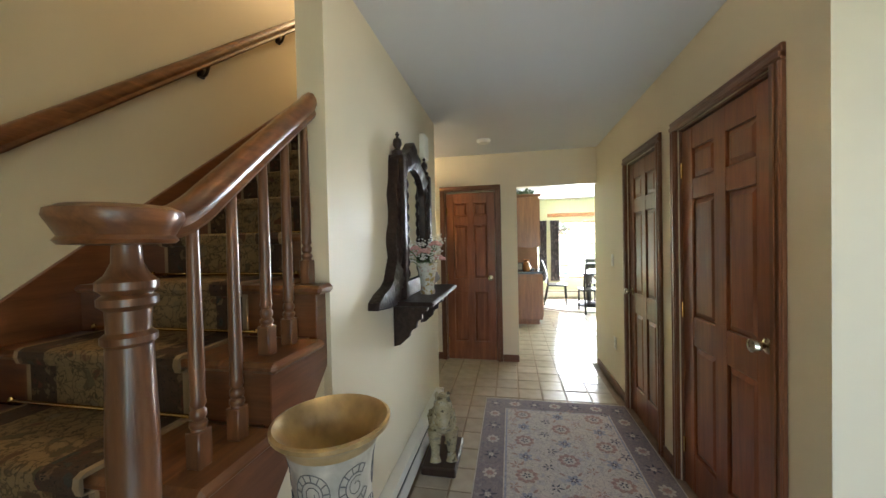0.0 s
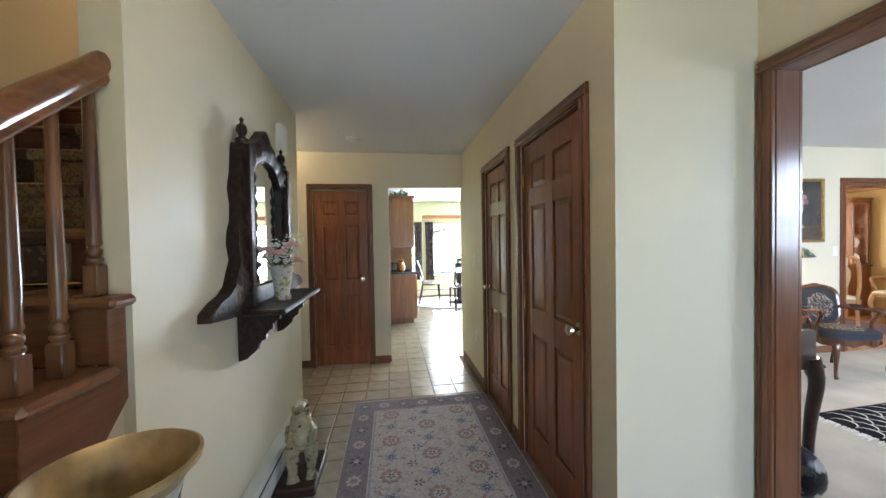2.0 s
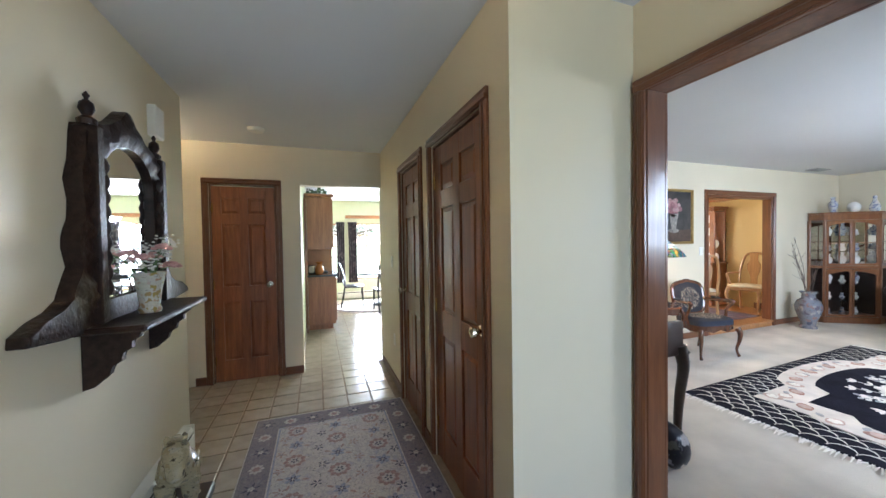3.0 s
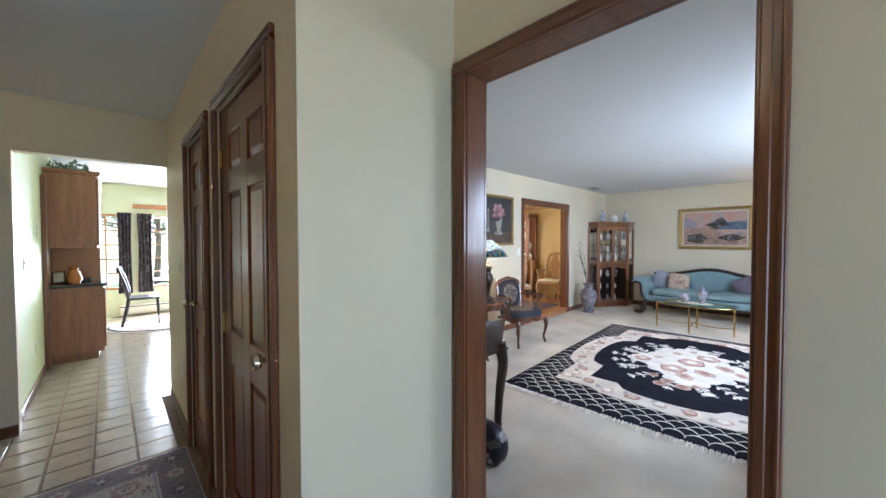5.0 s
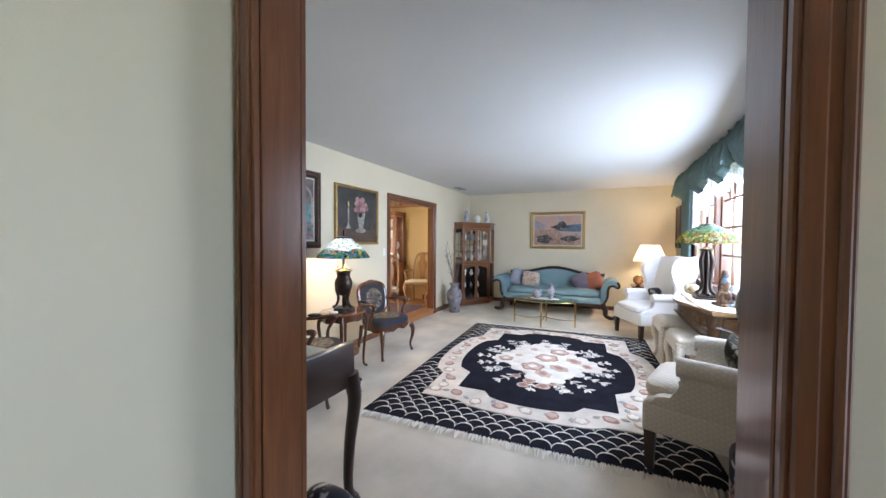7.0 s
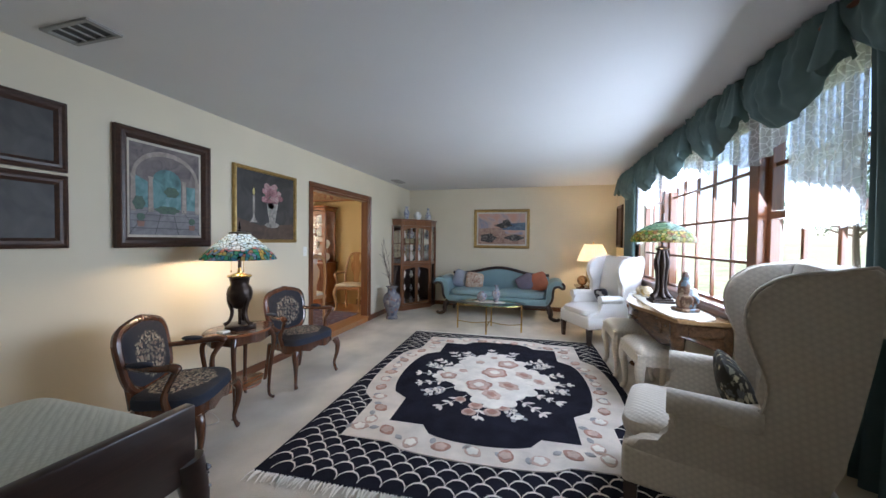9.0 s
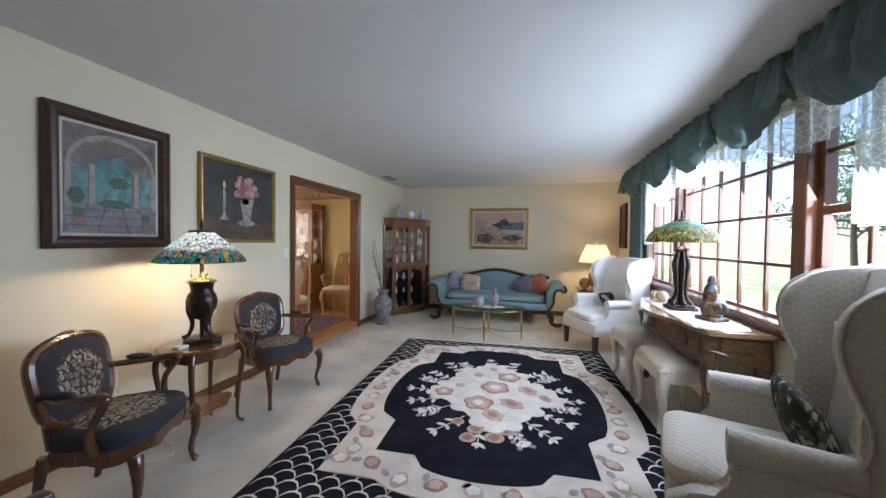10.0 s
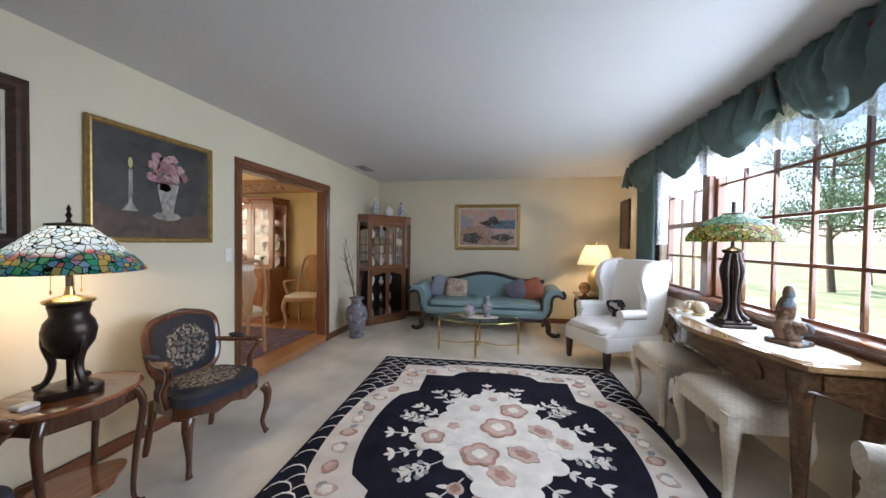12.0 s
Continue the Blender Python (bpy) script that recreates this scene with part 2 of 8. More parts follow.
def prism(bm, outline, axis, lo, hi, bev=0.0, seg=2):
    """A closed outline in the plane across axis, thickened from lo to hi along it."""
    def put(u, v, w):
        return {0: (w, u, v), 1: (u, w, v), 2: (u, v, w)}[axis]
    a = [bm.verts.new(put(p[0], p[1], lo)) for p in outline]
    b = [bm.verts.new(put(p[0], p[1], hi)) for p in outline]
    n = len(a)
    fa, fb = bm.faces.new(a), bm.faces.new(list(reversed(b)))
    for i in range(n):
        bm.faces.new((a[i], b[i], b[(i + 1) % n], a[(i + 1) % n]))
    if bev:
        es = list({e for f in (fa, fb) for e in f.edges})
        bmesh.ops.bevel(bm, geom=es, offset=bev, segments=seg, affect="EDGES", profile=0.5)
    return bm


def pillow(bm, c, s, p=4.0, q=2.6, nu=28, nv=12, tilt=None):
    """A padded form: a superellipsoid with half sizes s about c."""
    def pw(x, e):
        return math.copysign(abs(x) ** e, x)
    rings = []
    for j in range(1, nv):
        ph = -math.pi / 2 + math.pi * j / nv
        ring = []
        for i in range(nu):
            th = 2 * math.pi * i / nu
            w = Vector((s[0] * pw(math.cos(ph), 2 / q) * pw(math.cos(th), 2 / p), s[1] * pw(math.cos(ph), 2 / q) * pw(math.sin(th), 2 / p), s[2] * pw(math.sin(ph), 2 / q)))
            ring.append(Vector(c) + (tilt @ w if tilt else w))
        rings.append(ring)
    return loft(bm, rings)


def turned(x, y, z, rx=0, ry=0, rz=0):
    return Euler([radians(a) for a in (rx, ry, rz)]).to_matrix()


# ---- the house: floors, walls, ceilings ----
H = 2.46
T = 0.11


def wall(name, x0, y0, x1, y1, z0=0.0, z1=H, mat=WALL, label="cream painted plaster wall", holes=()):
    """A wall as a box with openings; holes: (from, to, bottom, top) along the longer side."""
    bm = bmesh.new()
    along_x = abs(x1 - x0) > abs(y1 - y0)
    a, b = (min(x0, x1), max(x0, x1)) if along_x else (min(y0, y1), max(y0, y1))

    def put(p, q, lo, hi):
        if q - p > 1e-4 and hi - lo > 1e-4:
            box(bm, *((p, y0, lo, q, y1, hi) if along_x else (x0, p, lo, x1, q, hi)))
    cur = a
    for h0, h1, lo, hi in sorted(holes):
        put(cur, h0, z0, z1)
        put(h0, h1, z0, lo)
        put(h0, h1, hi, z1)
        cur = h1
    put(cur, b, z0, z1)
    return structure(name, bm, mat, label, "wall")


# foyer and hall
FX0, FX1, FY0 = -1.10, 2.21, -1.45
wall("wall_mirror", -0.14, 1.52, -0.03, 3.27)
wall("wall_stair", FX0 - T, FY0, FX0, 4.9, 0, 5.0, label="warm cream plaster wall beside the stairs")
wall("wall_stair_upper", -0.14, FY0, -0.03, 4.895, H + 0.02, 5.0, label="cream plaster wall above the hall ceiling")
wall("wall_stair_end", FX0, 4.9, -0.03, 4.9 + T, H + 0.02, 5.0)
wall("wall_closet", 1.57, 1.63, 1.68, 4.54, holes=((1.86, 2.61, 0, 2.035), (2.885, 3.505, 0, 2.035)))
wall("wall_return", 1.68, 1.63, 2.32, 1.74, label="cream painted return wall beside the cased opening")
wall("wall_living_opening", 2.21, FY0, 2.32, 1.63, holes=((0.687, 1.581, 0, 2.082),))
wall("wall_front", FX0, FY0 - T, 2.32, FY0, 0, 5.0, holes=((0.85, 2.05, 0.2, 2.1),), label="front wall with a glazed entry door")
wall("wall_hall_end", -1.35, 4.54, 1.68, 4.66, holes=((-0.165, 0.445, 0, 2.035), (0.69, 1.57, 0, 2.055)))
wall("wall_under_stair", -1.35, 3.27, -0.03, 3.37, label="cream painted wall behind the stairs")
wall("wall_hall_side", -1.46, 3.27, -1.35, 4.66)
bm = boxes((-1.46, 3.27, H, -0.14, 4.7, H + 0.12), (-0.14, FY0, H, 2.32, 4.7, H + 0.12), (-1.1, 3.27, H + 0.12, -0.14, 4.9, H + 0.3))
structure("ceiling_hall", bm, CEIL, "flat white painted plaster ceiling", "ceiling")
structure("ceiling_stair", boxes((FX0, FY0, 5.0, -0.03, 5.0, 5.1)), CEIL, "white painted ceiling above the stairs", "ceiling")

# living room
LX0, LX1, LY0, LY1 = 2.32, 9.5, -0.31, 3.85
WIN = (4.18, 7.85, 0.86, 2.26)
wall("wall_window", LX0, LY0 - 0.14, LX1 + T, LY0, mat=LWALL, holes=(WIN,), label="pale cream wall with the wide window")
wall("wall_far", LX1, LY0, LX1 + T, LY1 + T, mat=LWALL, label="pale cream wall behind the sofa")
wall("wall_dining", LX0 - T, LY1, LX1, LY1 + 0.12, mat=LWALL, holes=((6.12, 7.62, 0, 2.03),), label="pale cream wall with pictures and a cased opening")
wall("wall_living_near", LX0, 1.74, LX0 + 0.06, LY1, mat=LWALL, label="pale cream wall behind the closets")
structure("ceiling_living", boxes((LX0, LY0 - 0.14, H, LX1 + T, LY1 + 0.12, H + 0.12)), CEIL, "flat white painted living room ceiling", "ceiling")
structure("floor_living", boxes((LX0 - 0.05, LY0 - 0.1, -0.08, LX1 + 0.05, LY1 + 0.06, 0.0)), CARPET, "beige plush wall-to-wall carpet with footprints", "carpet")

# dining room
DX0, DX1, DY0, DY1, DZ = 4.4, 8.5, 3.97, 7.4, 0.09
wall("wall_dining_east", DX1, DY0, DX1 + T, DY1, 0, H, DWALL, "golden yellow dining room wall")
wall("wall_dining_north", DX0, DY1, DX1 + T, DY1 + T, 0, H, DWALL, "golden yellow dining room wall with windows", holes=((5.2, 7.2, 0.9, 2.1),))
wall("wall_dining_west", DX0 - T, DY0, DX0, DY1, 0, H, DWALL, "golden yellow dining room wall")
structure("ceiling_dining", boxes((DX0 - T, DY0, H, DX1 + T, DY1 + T, H + 0.12)), CEIL, "white dining room ceiling", "ceiling")
structure("floor_dining", boxes((DX0, DY0 - 0.12, -0.05, DX1, DY1, DZ)), HONEY, "honey oak dining room floor, one low step up", "floor")
lamp("dining_daylight", "AREA", (6.2, 7.38, 1.5), 28, (1.0, 0.84, 0.58), 1.9, 1.1, target=(7.0, 4.0, 1.0))

# kitchen passage and kitchen
KX0, KX1, KY1 = -0.9, 3.6, 9.45
wall("wall_passage_left", 0.55, 4.66, 0.66, 6.3, mat=KWALL, label="pale green passage wall with switches")
wall("wall_kitchen_left", KX0 - T, 6.3, KX0, KY1, mat=KWALL, label="green painted kitchen wall")
wall("wall_kitchen_back", KX0, 6.2, 0.55, 6.3, mat=KWALL, label="green painted kitchen wall")
wall("wall_kitchen_near", 1.68, 4.56, KX1, 4.66, mat=KWALL, label="green painted kitchen wall")
wall("wall_kitchen_right", KX1, 4.56, KX1 + T, KY1, mat=KWALL, label="green painted kitchen wall")
wall("wall_kitchen_far", KX0, KY1, KX1 + T, KY1 + 0.14, mat=KWALL, holes=((0.62, 1.43, 0.5, 1.9), (1.66, 3.1, 0.5, 1.9)), label="yellow-green kitchen wall with two windows")
structure("ceiling_kitchen", boxes((KX0 - T, 4.7, H, KX1 + T, KY1 + T, H + 0.12)), CEIL, "white kitchen ceiling", "ceiling")
structure("floor_hall", boxes((-1.46, FY0 - T, -0.08, 2.27, 4.6, -0.007), (KX0, 4.6, -0.08, KX1, KY1, -0.007)), GROUT, "tiled floor bed with brown grout", "floor")
structure("ground", boxes((-400, -400, -0.5, 400, 400, -0.3)), plain("lawn", (0.27, 0.32, 0.17), 0.95, var=0.4, scale=1.2, bump=0.8, fine=30), "mown green lawn around the house", "lawn")

# ---- trim, doors and windows ----


def casing(name, axis, plane, out, a, b, top, w=0.06, d=0.018, bottom=0.0, label="moulded dark-stained wood door casing"):
    """A moulded casing round an opening in the wall at plane (across axis 0 or 1); out: which way it stands proud."""
    ob = thing(name, label, "door casing", kind="structure")

    def strip(nm, u0, u1, z0, z1, mat):
        bm = bmesh.new()
        for k, (i0, i1, dd) in enumerate(((0, 1, d), (0.12, 0.5, d + 0.007), (0.72, 0.9, d + 0.004))):
            if nm == "head":
                uu, zz = (u0, u1), (z0 + (z1 - z0) * i0, z0 + (z1 - z0) * i1)
            else:
                uu, zz = (u0 + (u1 - u0) * i0, u0 + (u1 - u0) * i1), (z0, z1)
            lo, hi = plane, plane + out * dd
            if axis == 0:
                box(bm, lo, uu[0], zz[0], hi, uu[1], zz[1], bev=0.003)
            else:
                box(bm, uu[0], lo, zz[0], uu[1], hi, zz[1], bev=0.003)
        part(nm, bm, mat, ob)
    strip("side", a, a - w, bottom, top, TRIM)
    strip("side", b, b + w, bottom, top, TRIM)
    strip("head", a - w, b + w, top, top + w, TRIM_Y if axis == 0 else TRIM_X)
    return ob


def jamb(name, axis, lo, hi, a, b, top, t=0.018, label="dark-stained wood lining of the opening"):
    bm = bmesh.new()
    for p, q, z0, z1 in ((a, a + t, 0, top), (b - t, b, 0, top), (a + t, b - t, top - t, top)):
        if axis == 0:
            box(bm, lo, p, z0, hi, q, z1, bev=0.002)
        else:
            box(bm, p, lo, z0, q, hi, z1, bev=0.002)
    return structure(name, bm, TRIM, label, "door frame")


def six_panel_door(name, w, h, m, knob_x, hinge_x, label):
    """A six-panel door in its own plane: x across, z up, its face towards -y."""
    ob = thing(name, label, "door", kind="structure")
    ob.matrix_basis = m
    st, t = 0.115 * w / 0.75, 0.036
    mid = 0.10 * w / 0.75
    rails = [(0, 0.22), (0.82, 0.98), (1.62, 1.73), (h - 0.12, h)]
    bm = bmesh.new()
    for x0, x1 in ((0, st), (w / 2 - mid / 2, w / 2 + mid / 2), (w - st, w)):
        box(bm, x0, 0, 0, x1, t, h, bev=0.003)
    for z0, z1 in rails:
        box(bm, st - 0.001, 0.0012, z0, w - st + 0.001, t - 0.001, z1, bev=0.003)
    part("stiles_and_rails", bm, DOOR, ob)
    for x0, x1 in ((st, w / 2 - mid / 2), (w / 2 + mid / 2, w - st)):
        for (a, b), (c, d) in zip(rails, rails[1:]):
            bm = bmesh.new()
            box(bm, x0, 0.014, b, x1, t - 0.012, c)
            e = 0.03
            v = [bm.verts.new(p) for p in ((x0 + 0.008, 0.0138, b + 0.008), (x1 - 0.008, 0.0138, b + 0.008), (x1 - 0.008, 0.0138, c - 0.008), (x0 + 0.008, 0.0138, c - 0.008),
                                           (x0 + e, 0.004, b + e), (x1 - e, 0.004, b + e), (x1 - e, 0.004, c - e), (x0 + e, 0.004, c - e))]
            for q in ((0, 1, 5, 4), (1, 2, 6, 5), (2, 3, 7, 6), (3, 0, 4, 7), (4, 5, 6, 7)):
                bm.faces.new([v[i] for i in q])
            part("panel", bm, DOOR, ob)
    bm = bmesh.new()
    lathe(bm, [(0.03, 0), (0.031, 0.006), (0.012, 0.01), (0.011, 0.03), (0.022, 0.036), (0.029, 0.048), (0.026, 0.062), (0.012, 0.067)], 16)
    k = part("knob", bm, PALE_BRASS, ob, "polished pale brass knob", smooth=True)
    k.matrix_basis = pose(knob_x, 0, 0.985, 90, 0, 0)
    for z in (0.22, 1.0, h - 0.22):
        bm = boxes((hinge_x - 0.006, -0.012, z - 0.045, hinge_x + 0.006, 0.002, z + 0.045), bev=0.004)
        part("hinge", bm, BRASS, ob, "brass hinge")
    return ob


# closet doors stand in the wall x = 1.57, facing the hall
for i, (a, b, w) in enumerate(((1.86, 2.61, 0.75), (2.885, 3.505, 0.62))):
    casing(f"door_casing_{i + 1}", 0, 1.57, -1, a, b, 2.035)
    jamb(f"door_frame_{i + 1}", 0, 1.575, 1.68, a - 0.001, b + 0.001, 2.036, 0.012)
    wd = w - 0.026
    m = Matrix(((0, 1, 0, 1.585), (-1, 0, 0, b - 0.013), (0, 0, 1, 0.006), (0, 0, 0, 1)))
    six_panel_door(f"door_{i + 1}", wd, 2.012, m, wd - 0.045 if i == 0 else 0.05, 0.008 if i == 0 else wd - 0.008, "closed six-panel red-brown stained wood closet door")
casing("door_casing_3", 1, 4.54, -1, -0.165, 0.445, 2.035)
jamb("door_frame_3", 1, 4.545, 4.66, -0.166, 0.446, 2.036, 0.012)
six_panel_door("door_3", 0.584, 2.012, pose(-0.152, 4.555, 0.006), 0.584 - 0.06, 0.008, "closed six-panel red-brown stained wood door at the hall end")

casing("opening_casing", 0, 2.21, -1, 0.705, 1.563, 2.062, 0.056, label="moulded dark wood casing of the living room opening")
casing("opening_casing_inside", 0, 2.32, 1, 0.705, 1.563, 2.062, 0.056, label="moulded dark wood casing of the living room opening")
jamb("opening_lining", 0, 2.2115, 2.3185, 0.687, 1.581, 2.082, 0.02)
casing("dining_casing", 1, LY1, -1, 6.12, 7.62, 2.03, 0.068, label="moulded dark wood casing of the dining room opening")
jamb("dining_lining", 1, LY1 + 0.001, LY1 + 0.119, 6.12, 7.62, 2.03, 0.03)
structure("dining_step", boxes((6.15, LY1 - 0.015, 0.0, 7.59, LY1 + 0.0, DZ - 0.022), (6.15, LY1 - 0.04, DZ - 0.022, 7.59, LY1 + 0.14, DZ + 0.004), bev=0.004), HONEY, "honey oak step and nosing up to the dining room", "step")


def baseboard(name, runs, mat=None, h=0.085):
    ob = thing(name, "dark-stained wood baseboard along the wall", "baseboard", kind="structure")
    for x0, y0, x1, y1 in runs:
        bm = bmesh.new()
        box(bm, x0, y0, 0.002, x1, y1, h, bev=0.004)
        part("board", bm, TRIM_X if abs(x1 - x0) > abs(y1 - y0) else TRIM_Y, ob)
    return ob


baseboard("baseboard", [(1.556, 3.565, 1.57, 4.54), (1.556, 2.671, 1.57, 2.825), (1.556, 1.63, 1.57, 1.80), (1.57, 1.616, 2.196, 1.63), (2.196, FY0, 2.21, 0.645),
                        (-0.32, 4.526, -0.226, 4.54), (0.506, 4.526, 0.69, 4.54), (-1.35, 4.526, -0.4, 4.54), (0.66, 4.66, 0.674, 6.3)])
baseboard("baseboard_living", [(2.40, LY1 - 0.014, 6.05, LY1), (7.69, LY1 - 0.014, LX1, LY1), (LX1 - 0.014, LY0, LX1, LY1 - 0.014), (LX0, LY0, LX0 + 0.014, 0.645)])

# living room window: a wide fixed middle with glazing bars between two double-hung sashes
WY = LY0 - 0.07


def window_unit(name, x0, x1, z0, z1, cols, rows, label, sashes=1, y=None, mat=None, bar=0.024, fr=0.04):
    y = WY if y is None else y
    mat = mat or TRIM
    ob = thing(name, label, "window", kind="structure")
    bm = boxes((x0, y - 0.03, z0, x0 + fr, y + 0.03, z1), (x1 - fr, y - 0.03, z0, x1, y + 0.03, z1), (x0 + fr, y - 0.03, z0, x1 - fr, y + 0.03, z0 + fr), (x0 + fr, y - 0.03, z1 - fr, x1 - fr, y + 0.03, z1), bev=0.004)
    part("window_frame", bm, mat, ob)
    gx0, gx1, gz0, gz1 = x0 + fr, x1 - fr, z0 + fr, z1 - fr
    if sashes == 2:
        zm = (gz0 + gz1) / 2
        part("meeting_rail", boxes((gx0, y - 0.02, zm - 0.025, gx1, y + 0.034, zm + 0.025), bev=0.004), mat, ob)
    for i in range(1, cols):
        x = gx0 + (gx1 - gx0) * i / cols
        part("glazing_bar", boxes((x - bar / 2, y - 0.012, gz0, x + bar / 2, y + 0.014, gz1), bev=0.003), mat, ob)
    for j in range(1, rows):
        z = gz0 + (gz1 - gz0) * j / rows
        if sashes == 2 and abs(z - (gz0 + gz1) / 2) < 0.05:
            continue
        part("glazing_bar", boxes((gx0, y - 0.011, z - bar / 2, gx1, y + 0.013, z + bar / 2), bev=0.003), mat, ob)
    bm = bmesh.new()
    vs = [bm.verts.new(p) for p in ((gx0, y, gz0), (gx1, y, gz0), (gx1, y, gz1), (gx0, y, gz1))]
    bm.faces.new(vs)
    g = part("pane", bm, GLASS, ob, "clear window glass")
    g.visible_shadow = False
    return ob


window_unit("window_1", 5.17, 6.86, 0.88, 2.24, 5, 4, "wide fixed window with dark wood glazing bars")
window_unit("window_2", 4.21, 5.06, 0.88, 2.24, 3, 4, "dark wood double-hung window beside the wide one", 2)
window_unit("window_3", 6.97, 7.82, 0.88, 2.24, 3, 4, "dark wood double-hung window beside the wide one", 2)
structure("window_mullions", boxes((5.06, LY0 - 0.13, 0.9, 5.17, LY0 + 0.012, 2.235), (6.86, LY0 - 0.13, 0.9, 6.97, LY0 + 0.012, 2.235), bev=0.005), TRIM, "thick dark wood posts between the windows", "window frame")
ob = thing("window_surround", "dark-stained wood window casing and sill", "window casing", kind="structure")
part("sill", boxes((4.08, LY0 - 0.13, 0.862, 7.95, LY0 + 0.055, 0.897), bev=0.008), TRIM_X, ob)
part("apron", boxes((4.12, LY0, 0.79, 7.91, LY0 + 0.016, 0.862), bev=0.003), TRIM_X, ob)
part("casing", boxes((4.11, LY0, 0.897, 4.18, LY0 + 0.02, 2.33), (7.85, LY0, 0.897, 7.92, LY0 + 0.02, 2.33), (4.18, LY0, 2.26, 7.85, LY0 + 0.02, 2.33), bev=0.003), TRIM, ob)

# kitchen windows
window_unit("window_4", 0.62, 1.43, 0.5, 1.9, 3, 5, "kitchen window with wood glazing bars", y=KY1 + 0.06, mat=HONEY)
window_unit("window_5", 1.66, 3.1, 0.5, 1.9, 4, 5, "wide kitchen window with wood glazing bars", y=KY1 + 0.06, mat=HONEY)
# entry door glass behind the walker
window_unit("window_6", 0.85, 2.05, 0.2, 2.1, 3, 5, "glazed entry beside the foyer", y=FY0 - 0.05)
window_unit("window_7", 5.2, 7.2, 0.9, 2.1, 4, 3, "dining room window", y=DY1 + 0.05, mat=HONEY)

# ---- stairs ----
RISE, RUN, SX0, SX1 = 0.183, 0.235, -1.10, -0.045
NSTEP = 14


def step_y(n):
    return 1.19 + (n - 6) * RUN


RUNNER = spotted("stair_runner", (0.25, 0.165, 0.08), [(0.21, 0.155, 0.09), (0.14, 0.06, 0.035), (0.09, 0.075, 0.04), (0.19, 0.14, 0.075)], 15, 0.95, 0.5, cut=0.34, vine=(0.11, 0.075, 0.04))
RUN_EDGE = spotted("stair_runner_border", (0.075, 0.046, 0.03), [(0.17, 0.12, 0.07), (0.12, 0.045, 0.03), (0.06, 0.055, 0.045)], 26, 0.95, 0.5, cut=0.36)
RUN_LINE = plain("stair_runner_line", (0.30, 0.21, 0.12), 0.95, bump=0.5, fine=300)
stairs = thing("staircase", "open oak staircase with a floral carpet runner", "stairs", kind="structure")
for n in range(1, NSTEP + 1):
    y, z = step_y(n), n * RISE
    xr = -0.012 if y + RUN < 1.60 else -0.145
    part("tread", boxes((SX0 + 0.025, y, z - 0.032, xr, y + RUN + 0.028 if n < NSTEP else y + RUN + 0.4, z), bev=0.012), OAK, stairs)
    if xr < -0.1 and y < 1.50:
        part("tread_end", boxes((-0.1445, y + 0.001, z - 0.0315, -0.012, 1.5185, z - 0.0005), bev=0.01), OAK, stairs)
        part("riser_end", boxes((-0.1405, y + 0.0285, z - RISE, -0.049, y + 0.0455, z - 0.033)), TRIM_X, stairs)
    part("riser", boxes((SX0 + 0.025, y + 0.028, z - RISE, xr - (0.037 if xr > -0.1 else -0.004), y + 0.046, z - 0.032)), TRIM_X, stairs)
bm = bmesh.new()
out = [(step_y(1) + 0.03, 0.0)]
for n in range(1, 8):
    out += [(step_y(n) + 0.03, n * RISE - 0.034), (min(step_y(n + 1) + 0.03, 1.519), n * RISE - 0.034)]
out += [(1.519, 7 * RISE - 0.30), (step_y(3), 0.0)]
prism(bm, out, 0, -0.075, -0.047)
part("stringer", bm, TRIM_Y, stairs, "dark wood cut stringer")
bm = bmesh.new()
k = RISE / RUN
prism(bm, [(step_y(1), 0.0), (step_y(1), 0.30), (4.0, 0.30 + (4.0 - step_y(1)) * k), (4.0, (4.0 - step_y(1)) * k - 0.2), (step_y(3), 0.0)], 0, SX0 + 0.001, SX0 + 0.024, bev=0.003)
part("skirt_board", bm, TRIM_Y, stairs, "dark wood wall skirt board")
bm = bmesh.new()
prism(bm, [(step_y(3) + 0.02, 0.0), (1.52, 7 * RISE - 0.30), (1.52, 0.0)], 0, -0.13, -0.062)
structure("wall_below_stair", bm, WALL, "cream plaster wall under the stair stringer", "wall")
runner = thing("stair_carpet", "faded floral carpet runner held by brass stair rods", "carpet runner")
RX0, RX1 = -0.93, -0.31
